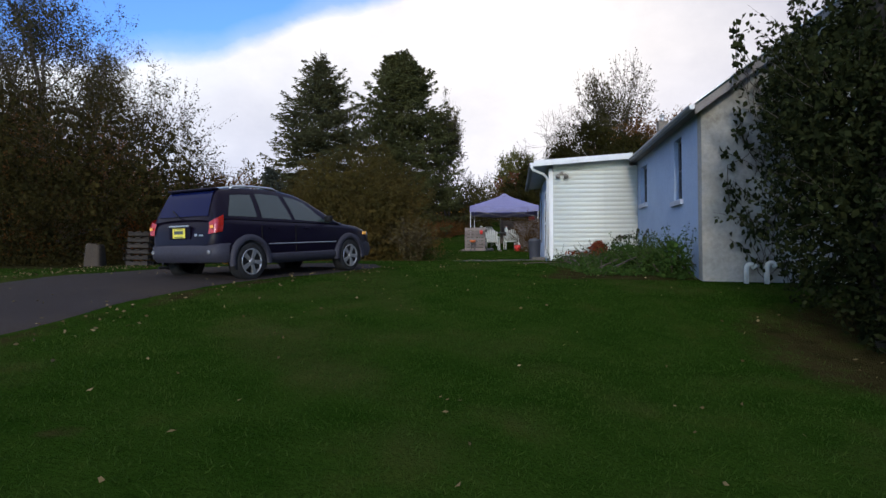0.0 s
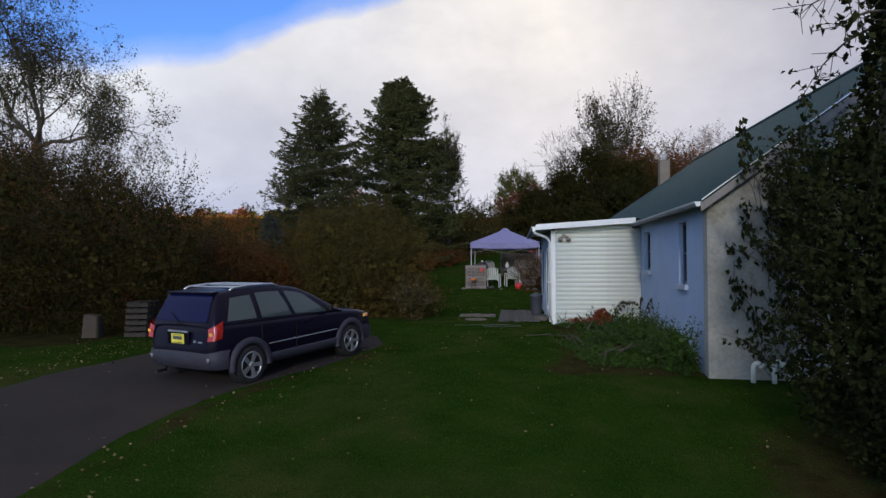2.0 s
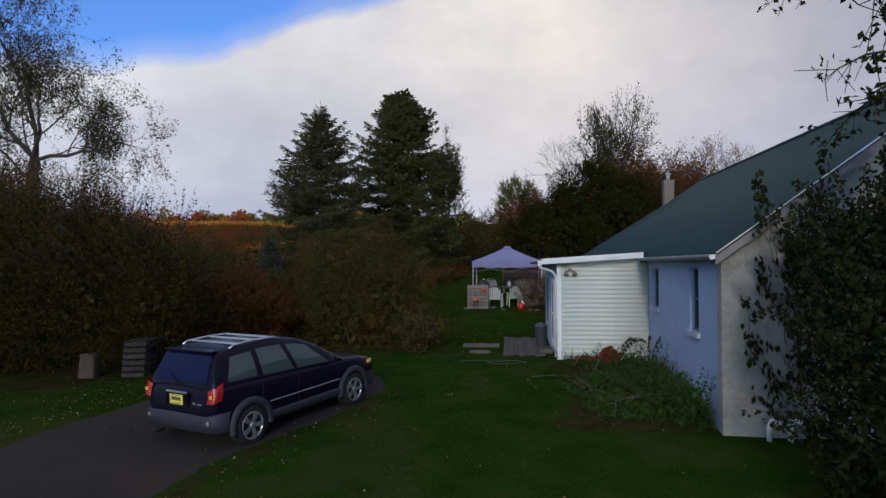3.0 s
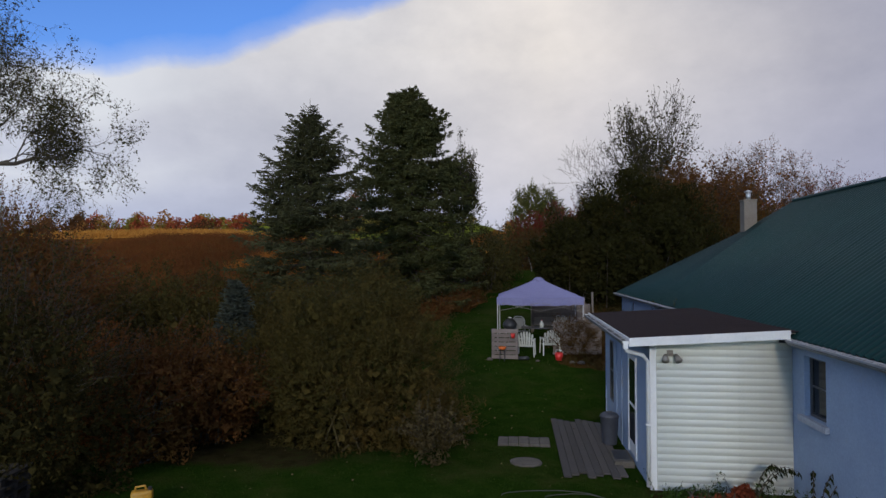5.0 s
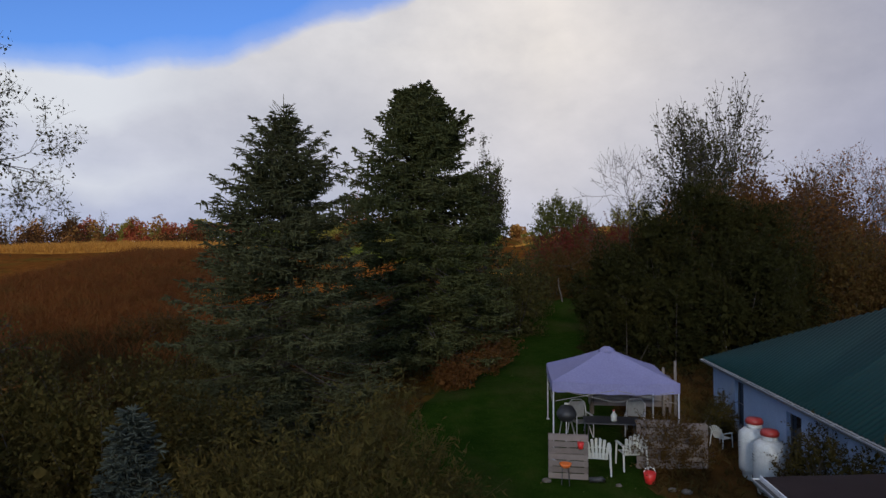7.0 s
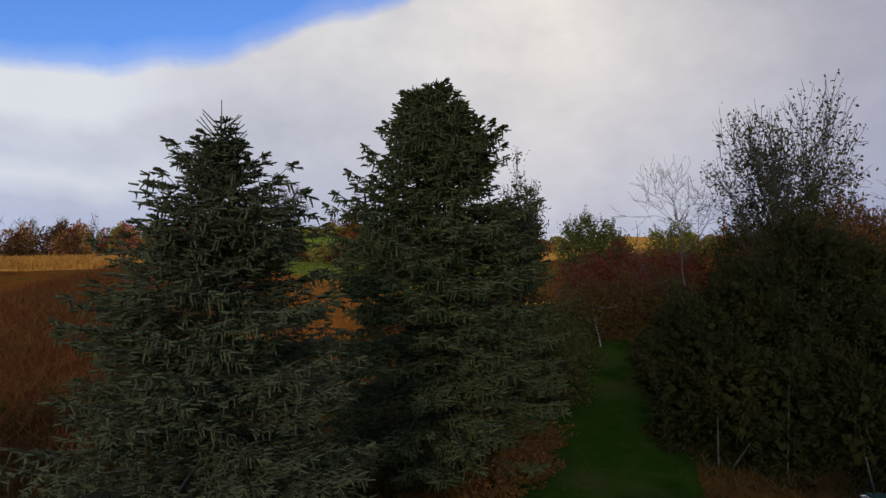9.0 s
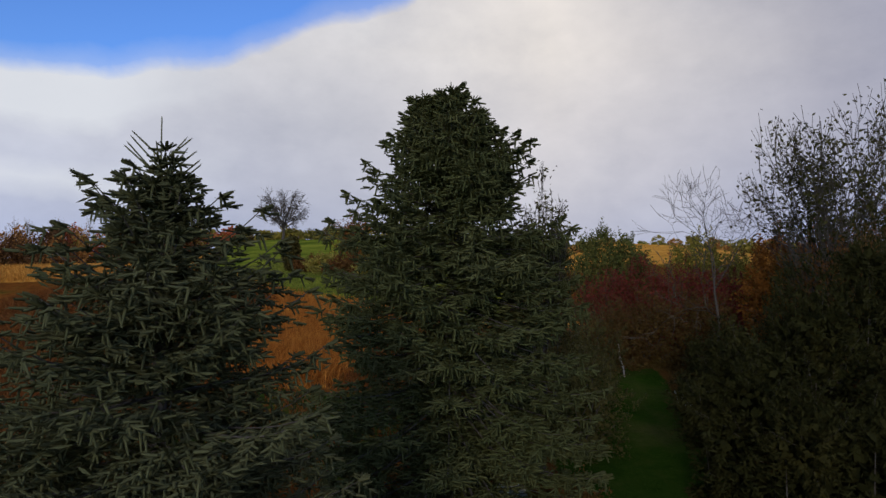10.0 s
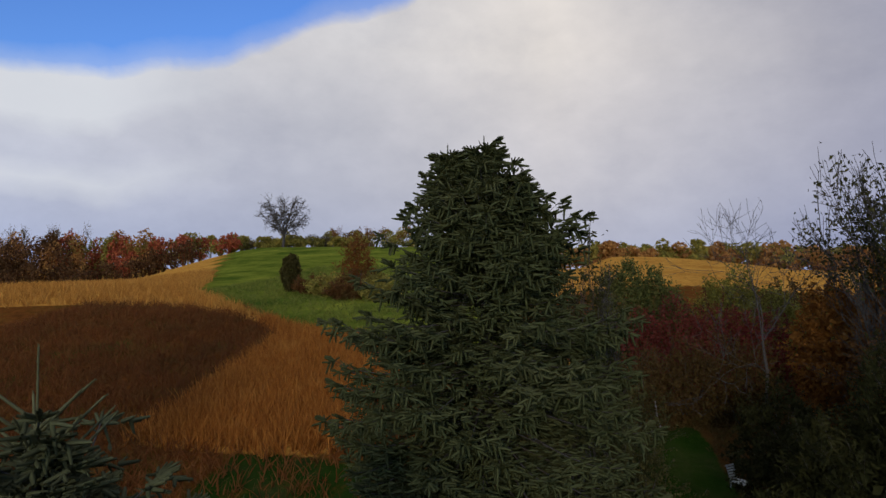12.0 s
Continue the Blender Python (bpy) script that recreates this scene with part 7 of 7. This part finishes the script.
def ivy_tree():
    """A thick ivy-covered trunk whose leafy branches hang out over the roof."""
    global rng
    rng = np.random.default_rng(62)
    x, y = 3.95, -9.0
    z0 = gz(x, y)
    ob = base("tree", x, y, z0, "thick ivy-covered trunk with hanging leafy branches", "tree")
    H = 9.5
    bm = bmesh.new()
    tube(bm, [(0, 0, -0.2), (-0.05, 0.05, 2.0), (-0.12, 0.0, 4.5), (0.0, 0.05, 7.0), (0.1, 0, H)], [0.46, 0.38, 0.34, 0.28, 0.16], 14)
    part("trunk", bm, M_BARK, ob, smooth=True)
    pts = []
    p0, p1, r0 = [], [], []
    for k in range(34):
        h = rng.uniform(5.3, H)
        az = rng.uniform(0, 6.283)
        L = rng.uniform(1.0, 2.3)
        p = np.array([0, 0, h])
        d = np.array([math.cos(az), math.sin(az), 0.35])
        for i in range(8):
            d = d + np.array([0, 0, -0.10]) + rng.normal(size=3) * 0.10
            q = p + d / np.linalg.norm(d) * L / 8
            p0.append(p)
            p1.append(q)
            r0.append(0.035 * (1 - i / 9))
            p = q
            if i > 2:
                for j in range(3):
                    e = unit((rng.normal(size=3) + d * 0.5)[None])[0]
                    s = q + e * rng.uniform(0.2, 0.6)
                    p0.append(q)
                    p1.append(s)
                    r0.append(0.006)
                    for m in range(5 if rng.random() < 0.6 else 0):
                        pts.append(q + (s - q) * rng.uniform(0.3, 1.1) + rng.normal(size=3) * 0.05)
    v, f = seg_arrays(p0, p1, r0, np.array(r0) * 0.75, 4)
    tagged(quick("branchwork", v, f, M_BARK, ob), kind="stuff")
    a = rng.uniform(0, 6.283, 9000)
    h = rng.uniform(0, 6.8, 9000)
    rr = 0.40 + np.abs(rng.normal(size=9000)) * 0.10 + 0.10 * np.sin(h * 2 + a * 2)
    ivy = np.stack([rr * np.cos(a) - 0.06, rr * np.sin(a), h], axis=1)
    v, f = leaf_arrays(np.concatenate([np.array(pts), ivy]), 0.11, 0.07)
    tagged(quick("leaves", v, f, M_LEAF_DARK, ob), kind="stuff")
    return ob


ivy_tree()

# ---------------------------------------------------------------- fields and far trees


def far_woods(name, trees, material, label, leaf=0.75, per=560, seed=5, bare=0.0):
    """A belt of distant trees as one mass: (x, y, height, spread); each crown a heap of rounded lobes of leaf clumps."""
    global rng
    rng = np.random.default_rng(seed)
    chunks, p0, p1, r0 = [], [], [], []
    for x, y, h, w in trees:
        z = gz(x, y)
        k = 9
        turn, lift = rng.uniform(0, 6.283, k), np.sort(rng.uniform(0.22, 0.86, k))
        out_r = w * 0.62 * np.sin(np.clip((1.02 - lift) * 2.1, 0.2, 1.57)) * rng.uniform(0.6, 1.1, k)
        lob = np.stack([x + out_r * np.cos(turn), y + out_r * np.sin(turn), z + h * lift], axis=1)
        size = np.stack([w * rng.uniform(0.34, 0.56, k)] * 2 + [h * rng.uniform(0.12, 0.19, k)], axis=1)
        n = int(per * (1 - bare))
        i = rng.integers(0, k, n)
        d = unit(rng.normal(size=(n, 3)) + np.array([0, -0.25, 0.25]))
        c = lob[i] + d * size[i] * rng.uniform(0.82, 1.12, n)[:, None]
        along = np.cross(d + rng.normal(size=(n, 3)) * 0.45, rng.normal(size=(n, 3)))
        chunks.append(leaf_arrays(c, leaf, leaf * 0.75, dirs=along))
        a = np.tile([[x, y, z - 0.3]], (k, 1))
        p0.append(a)
        p1.append(lob + np.array([0, 0, 1]) * size[:, 2:] * (0.6 if bare < 0.5 else 1.5))
        r0.append(np.full(k, 0.14))
        if bare > 0.3:
            fan = lob.repeat(14, axis=0)
            p0.append(fan)
            p1.append(fan + unit(rng.normal(size=fan.shape) + np.array([0, 0, 0.6])) * size.repeat(14, axis=0) * 1.5)
            r0.append(np.full(len(fan), 0.05))
    v, f = seg_arrays(np.concatenate(p0), np.concatenate(p1), np.concatenate(r0), np.concatenate(r0) * 0.3, 3)
    ob = quick(name, *join_arrays(chunks + [(v, f)]), material)
    return tagged(ob, label, "woods", kind="stuff")


def belt(n, seed, a0, a1, y0, y1, h0, h1, w0=3.0, w1=5.0, tops=False):
    r = random.Random(seed)
    res = []
    for i in range(n):
        a = a0 + (a1 - a0) * (i + r.random()) / n
        y = r.uniform(y0, y1)
        x, h = -7 + a * (y + 5), r.uniform(h0, h1)
        res.append((x, y, max(3.5, h - gz(x, y)) if tops else h, r.uniform(w0, w1)))
    return res


far_woods("far_woods", belt(20, 1, -1.10, -0.70, 180, 192, 19, 23, 3.6, 5.4, True), M_FAR_BROWN, "far belt of dark brown, nearly bare autumn trees", seed=71)
far_woods("far_woods", belt(12, 11, -1.05, -0.68, 194, 204, 23.5, 26, 2.8, 4.2, True), M_FAR_GREY, "tall grey half-bare trees over the far woods", 0.6, 260, seed=70, bare=0.45)
far_woods("far_woods", belt(12, 2, -0.86, -0.58, 184, 196, 20.5, 23, 3.6, 5.0, True), M_FAR_RUST, "far orange-rust autumn trees across the field", seed=79)
far_woods("far_woods", belt(10, 9, -0.74, -0.44, 184, 198, 20, 22.5, 3.4, 4.8, True), M_FAR_RED, "scattered red maples in the far tree belt", seed=72)
far_woods("far_woods", belt(36, 3, -0.72, -0.24, 190, 214, 19.5, 22.0, 3.0, 4.6, True), M_FAR_GOLD, "far green-gold trees behind the field", seed=73)
far_woods("far_woods", belt(16, 4, -0.46, -0.22, 200, 220, 19, 22.5, 2.4, 3.6, True), M_FAR_GREY, "low grey-brown bare trees over the crest of the hill", 0.6, 260, seed=74, bare=0.4)
far_woods("far_woods", belt(14, 5, -0.30, -0.05, 225, 260, 6, 9), M_FAR_GOLD, "low green trees over the crest of the hill", seed=75)
far_woods("far_woods", belt(54, 6, 0.0, 0.9, 330, 400, 12, 17, 6, 10), M_FAR_GOLD, "long far ridge of mixed green woods", 2.0, 420, seed=76)
far_woods("far_woods", belt(40, 7, 0.0, 0.9, 320, 370, 11, 16, 6, 10), M_FAR_RUST, "long far ridge of rust-coloured woods", 2.0, 420, seed=77)
far_woods("far_woods", belt(54, 8, -1.05, -0.50, 176, 188, 5.0, 8.5, 3.0, 4.6), M_FAR_BROWN, "low brown thicket at the foot of the far trees", 0.7, 170, seed=78)


def bare_oval_tree(x, y, height, radius, label, seed):
    """A leafless tree: a short trunk parting into limbs that fill an oval crown with forking twigs."""
    global rng
    rng = np.random.default_rng(seed)
    ob = base("bare_tree", x, y, gz(x, y), label, "tree")
    mid = np.array([0, 0, height * 0.60])
    half = np.array([radius, radius, height * 0.40])
    p0, p1, r0, r1 = [], [], [], []

    def bough(a, b, ra, rb, n, lift):
        pts = [a + (b - a) * u + np.array([0, 0, lift * math.sin(u * math.pi)]) + rng.normal(size=3) * 0.10 * (0 < i < n) for i, u in enumerate(np.linspace(0, 1, n + 1))]
        for i in range(n):
            p0.append(pts[i])
            p1.append(pts[i + 1])
            r0.append(ra + (rb - ra) * i / n)
            r1.append(ra + (rb - ra) * (i + 1) / n)
        return pts

    fork = np.array([0.2, 0, height * 0.24])
    bough(np.array([0, 0, -0.3]), fork, 0.46, 0.36, 3, 0)
    for k in range(15):
        d = unit(np.array([[math.cos(k * 2.4), math.sin(k * 2.4), -0.35 + 1.6 * (k / 14)]]))[0]
        tip = mid + d * half * rng.uniform(0.85, 1.0)
        limb = bough(fork + np.array([0, 0, 0.25 * (k % 4)]), tip, 0.20, 0.05, 8, -0.35)
        for q in limb[3:]:
            for j in range(4):
                e = unit((d * 0.9 + rng.normal(size=3) * 0.75 + np.array([0, 0, 0.25]))[None])[0]
                twig = bough(q, q + e * rng.uniform(1.2, 2.6), 0.06, 0.035, 3, 0.1)
                for w in twig[1:]:
                    for m in range(2):
                        g = unit((e + rng.normal(size=3) * 0.7)[None])[0]
                        bough(w, w + g * rng.uniform(0.6, 1.3), 0.035, 0.025, 1, 0)
    v, f = seg_arrays(p0, p1, r0, r1, 4)
    tagged(quick("branchwork", v, f, M_BARK, ob), kind="stuff")
    return ob


bare_oval_tree(-74.0, 183.0, 31.6 - gz(-74.0, 183.0), 6.6, "large bare oval-crowned tree alone on the hill crest", 81)
for sx, sy, h, sd in ((-66.0, 205.0, 7.0, 82), (-55.0, 210.0, 7.5, 83), (-42.0, 205.0, 8.0, 84), (-48.0, 208.0, 7.0, 85)):
    tree("tree", sx, sy, gz(sx, sy) + h, "small bare tree on the far crest", M_LEAF_RUST, bark=M_BARK_PALE, trunk_r=0.14, fork=0.3, spread=0.5, levels=4, leaves=300, size=0.5, seed=sd, scatter=0.4, group="bare trees on the crest")
shrub("cedar_tree", [(-31.3, 73.7, gz(-31.3, 73.7) + 1.9, 1.1, 1.1, 1.9), (-31.3, 73.7, gz(-31.3, 73.7) + 3.0, 0.6, 0.6, 1.0)], 3500, 0.32, "small upright cedar in the meadow", M_HEDGE, "tree", filler=0.4, seed=91, stems=3)
for i, (sx, sy, r) in enumerate(((-28.5, 72.0, 1.5), (-26.0, 69.5, 1.7), (-23.5, 67.0, 1.6), (-22.0, 72.0, 1.8), (-24.5, 76.0, 1.9), (-20.0, 66.0, 1.5))):
    z = gz(sx, sy)
    shrub("shrub", [(sx, sy, z + r * 0.3, r * 1.0, r * 0.8, r * 0.55)], 1300, 0.32, "tan and olive brushy clump in the meadow", (M_RUSSET, M_FAR_GOLD)[i % 2], filler=0.5, seed=92 + i, stems=10, sprays=60, spray_len=1.0)
shrub("shrub", [(-23.0, 69.5, gz(-23, 69.5) + 2.4, 1.0, 1.0, 2.6)], 700, 0.28, "thin half-bare sapling among meadow brush", M_BRUSH, filler=0, seed=99, stems=30, sprays=120, spray_len=1.4, depth=0.5)


def tussocks(name, n, region, h, w, material, label, seed, lean=0.35, blades=5, bends=2):
    """Tall grass or weeds over a stretch of ground where the test allows."""
    global rng
    rng = np.random.default_rng(seed)
    x0, x1, y0, y1, test = region
    x, y = rng.uniform(x0, x1, n), rng.uniform(y0, y1, n)
    ok = test(x, y) > rng.uniform(0.2, 0.8, n)
    x, y = x[ok], y[ok]
    p = np.stack([x, y, land(x, y) - 0.03], axis=1).repeat(blades, axis=0)
    m = len(p)
    p[:, :2] += rng.normal(size=(m, 2)) * w * 3
    way = unit(np.concatenate([rng.normal(size=(m, 2)) * lean, np.ones((m, 1))], axis=1))
    hh = (h * rng.uniform(0.5, 1.25, m))[:, None]
    s = unit(np.cross(way, rng.normal(size=(m, 3)))) * w
    mid = p + way * hh * 0.55
    tip = p + way * hh + np.concatenate([way[:, :2] * hh * 0.35, np.zeros((m, 1))], axis=1)
    if bends == 1:
        v = np.stack([p - s, p + s, tip + s * 0.15, tip - s * 0.15], axis=1).reshape(-1, 3)
        return tagged(quick(name, v, np.arange(4 * m).reshape(-1, 4), material), label, "grass", kind="stuff")
    v = np.stack([p - s, p + s, mid + s * 0.8, mid - s * 0.8, tip + s * 0.15, tip - s * 0.15], axis=1).reshape(-1, 3)
    i = 6 * np.arange(m)[:, None]
    f = np.concatenate([i + np.array([[0, 1, 2, 3]]), i + np.array([[3, 2, 4, 5]])])
    return tagged(quick(name, v, f, material), label, "grass", kind="stuff")


def gold_zone(x, y):
    return cover(x, y)[1]


def brush_zone(x, y):
    b, g, m = cover(x, y)
    return b * (1 - np.maximum(g, m))


def meadow_zone(x, y):
    return cover(x, y)[2]


def lawn_zone(x, y):
    b, g, m = cover(x, y)
    on_drive = (y < -1.6) & (x > np.interp(y, [-45, -12, -8, -6, -4.4, -2.4, -1.6], [-15.5, -10.8, -9.5, -9.0, -8.5, -7.2, -6.0])) & (x < np.interp(y, [-45, -16, -12.6, -11, -8.8, -7.6, -5.8, -3.8, -2.4, -1.6], [-8.0, -6.6, -6.1, -5.9, -5.75, -5.3, -4.35, -3.75, -4.1, -5.3]))
    house = (x > 0.0) & (y > 0) & (y < 5.5) | (x > 2.3) & (y > -5.8)
    return (1 - np.maximum(b, np.maximum(g, m))) * ~on_drive * ~house


tussocks("tall_grass", 16000, (-27, -12, 30, 56, gold_zone), 0.85, 0.020, M_DRYGRASS, "tawny orange tall grass in the field", 101, 0.25)
tussocks("tall_grass", 14000, (-70, -22, 56, 112, gold_zone), 0.8, 0.035, M_GOLDGRASS, "golden tall grass along the field crest", 102, 0.25, 4)
tussocks("brush_growth", 6500, (-32, -9, 5, 24, brush_zone), 0.7, 0.022, M_ROUGH, "dark brown and olive rough weeds beside the yard", 108, 0.6, 4)
tussocks("meadow_grass", 9000, (-42, -12, 50, 116, meadow_zone), 0.4, 0.035, M_MEADOW, "yellow-green grass on the meadow rise", 109, 0.5, 3, 1)
tussocks("brush_growth", 19000, (-46, -9, 20, 62, brush_zone), 0.75, 0.024, M_FIELD, "rust and brown rough weeds covering the old field", 103, 0.5, 3)
tussocks("brush_growth", 6000, (-9, 5, 9, 46, brush_zone), 0.28, 0.018, M_ROUGH, "brown weeds and litter beside the lawn strip", 104, 0.6)
tussocks("lawn_grass", 46000, (-12, 8, -18, -6, lawn_zone), 0.065, 0.0056, M_GRASS, "short mown lawn grass", 105, 0.6, 4, 1)
tussocks("lawn_grass", 40000, (-12, 3, -6, 38, lawn_zone), 0.07, 0.008, M_GRASS, "short mown lawn grass farther up the yard", 106, 0.6, 3, 1)


def litter():
    global rng
    rng = np.random.default_rng(107)
    n = 900
    x, y = rng.uniform(-12, 7, n), rng.uniform(-17, 12, n)
    near = rng.normal(size=(120, 2)) * 0.3 + np.array([0.25, 0])
    yy = rng.uniform(-15, -3, 120)
    xe = np.interp(yy, [-16, -12.6, -11, -8.8, -7.6, -5.8, -3.8], [-6.6, -6.1, -5.9, -5.75, -5.3, -4.35, -3.75])
    yl = rng.uniform(-9, -3, 260)
    xl = np.interp(yl, [-12, -8, -6, -4.4, -2.4], [-10.8, -9.5, -9.0, -8.5, -7.2]) - np.abs(rng.normal(size=260)) * 1.0
    x = np.concatenate([x, xe + near[:, 0], xl])
    y = np.concatenate([y, yy, yl])
    ok = ~((x > -0.1) & (y > -0.1) | (x > 2.3) & (y > -5.9))
    x, y = x[ok], y[ok]
    p = np.stack([x, y, land(x, y) + 0.045], axis=1)
    d = np.concatenate([rng.normal(size=(len(p), 2)), rng.normal(size=(len(p), 1)) * 0.25], axis=1)
    v, f = leaf_arrays(p, 0.050, 0.032, dirs=d)
    return tagged(quick("fallen_leaves", v, f, M_LITTER), "scattered pale and brown fallen leaves on the lawn", "leaves", kind="stuff")


litter()
for i, (sx, sy, r) in enumerate(((4.5, 50.0, 2.2), (9.5, 52.0, 2.6), (14.5, 50.0, 2.8), (20.0, 47.0, 3.2), (26.5, 45.0, 3.2), (33.0, 44.0, 3.4))):
    z = gz(sx, sy)
    shrub("shrub", [(sx, sy, z + r * 0.4, r * 1.4, r, r * 0.85)], 3600, 0.28, "dull brown thicket along the field edge", M_TANGLE if i % 2 else M_HEDGE, filler=0.5, seed=140 + i, stems=14, sprays=120, spray_len=1.0)
# weedy bed against the lean-to and the long wall
M_WEED = leafy("weed_leaves", (0.018, 0.044, 0.009), (0.038, 0.076, 0.015), (0.055, 0.088, 0.020), 0.35)
shrub("weed_bed", [(0.55, -0.45, -0.14, 0.55, 0.35, 0.22), (1.3, -0.9, -0.14, 0.7, 0.7, 0.28), (1.75, -2.0, -0.14, 0.65, 0.9, 0.42), (1.85, -3.3, -0.22, 0.6, 0.9, 0.46), (1.9, -4.6, -0.36, 0.55, 0.9, 0.46), (2.0, -5.3, -0.26, 0.32, 0.45, 0.60), (1.0, -2.6, -0.22, 0.6, 0.8, 0.22), (0.5, -3.3, -0.36, 0.6, 0.8, 0.16), (0.9, -4.5, -0.46, 0.7, 0.9, 0.18)],
      18000, 0.055, "weedy green bed along the house wall", M_WEED, "plants", sprays=260, spray_len=0.35, filler=0.12, seed=111, stems=30, kind="stuff")


def sumac(x, y, h, az, label, leaf_mat, seed):
    """A low plant with arching fronds of paired leaflets."""
    global rng
    rng = np.random.default_rng(seed)
    ob = base("frond_plant", x, y, gz(x, y), label, "plant")
    for k in range(3):
        a = az + k * 0.5 - 0.5
        d = np.array([math.cos(a), math.sin(a) * 0.4, 0])
        u = np.linspace(0, 1, 12)
        path = d * 0.75 * u[:, None] + np.array([0, 0, 1]) * (h * np.sin(u * 1.9))[:, None]
        bm = bmesh.new()
        tube(bm, [tuple(q) for q in path], list(np.linspace(0.010, 0.003, 12)), 5)
        st = part("stalk", bm, M_BARK, ob)
        pos, way = [], []
        for q in path[3:]:
            for s in (-1, 1):
                w = np.array([-d[1], d[0], 0]) * s * 0.5 + np.array([0, 0, -0.8]) + d * 0.2
                pos.append(q + w * 0.06)
                way.append(w)
        v, f = leaf_arrays(np.array(pos), 0.14, 0.045, dirs=np.array(way))
        tagged(quick("leaflets", v, f, leaf_mat, st), kind="stuff")
    return ob


M_FROND = leafy("orange_red_fronds", (0.12, 0.024, 0.014), (0.20, 0.05, 0.022), None, 0.5)
sumac(1.35, -0.75, 0.70, 0.3, "dark arching frond plant against the white siding", M_LEAF_DARK, 121)
sumac(2.0, -1.5, 0.86, 0.9, "dark upright frond plant by the blue wall", M_LEAF_DARK, 122)
sumac(1.1, -1.05, 0.30, 2.4, "orange-red frond plant in the weedy bed", M_FROND, 123)
shrub("red_plant", [(1.15, -1.1, 0.14, 0.20, 0.2, 0.22)], 400, 0.09, "clump of orange-red leaves in the weedy bed", M_FROND, "plant", filler=0.1, seed=124, stems=6)
# growth round the tent and the back wall
shrub("twiggy_bush", [(-0.35, 12.15, 0.95, 0.62, 0.45, 0.75), (0.15, 12.3, 0.8, 0.45, 0.4, 0.6)], 1800, 0.06, "twiggy brown bush before the pallet screen", M_TANGLE, filler=0, seed=125, stems=0, sprays=260, spray_len=0.5, depth=0.6)
shrub("potted_plants", [(1.95, 15.3, 1.0, 0.35, 0.7, 0.7)], 3000, 0.06, "leafy green bush against the house wall", M_HEDGE, "bush", filler=0.12, seed=126, sprays=80, spray_len=0.3)
shrub("wall_creeper", [(2.15, 9.4, 1.3, 0.28, 1.3, 1.0), (2.2, 7.4, 1.5, 0.22, 1.2, 0.9), (2.1, 10.6, 0.8, 0.3, 0.5, 0.7)], 5000, 0.07, "leafy creeper against the back wall of the house", M_HEDGE, "creeper", filler=0.15, seed=127, sprays=160, spray_len=0.4)
shrub("red_flower", [(0.05, 17.0, gz(0.05, 17) + 1.35, 0.18, 0.15, 0.22)], 220, 0.06, "red flowering plant in the wooden planter", M_RED, "plant", filler=0, seed=128, stems=4, ground=False)
shrub("ornamental_grass", [(-3.95, 1.0, 0.25, 0.35, 0.35, 0.5)], 300, 0.1, "pale dry ornamental grass at the foot of the shrub", M_STRAW, "grass", filler=0.05, seed=129, stems=0, sprays=60, spray_len=0.6)
# low brush clumps in the rough field beside the yard
clumps = random.Random(77)
for i in range(16):
    sx, sy, r = clumps.uniform(-22, -11.5), clumps.uniform(7, 27), clumps.uniform(0.6, 1.25)
    z = gz(sx, sy)
    shrub("field_shrub", [(sx, sy, z + r * 0.35, r * 1.25, r, r * 0.7), (sx + r, sy + 0.3, z + r * 0.2, r * 0.8, r * 0.7, r * 0.5)], 1700, 0.11,
          "low olive and brown brush clump in the rough field", (M_HEDGE, M_TANGLE, M_SHRUB_L)[i % 3], filler=0.25, seed=160 + i, stems=6, sprays=90, spray_len=0.6)
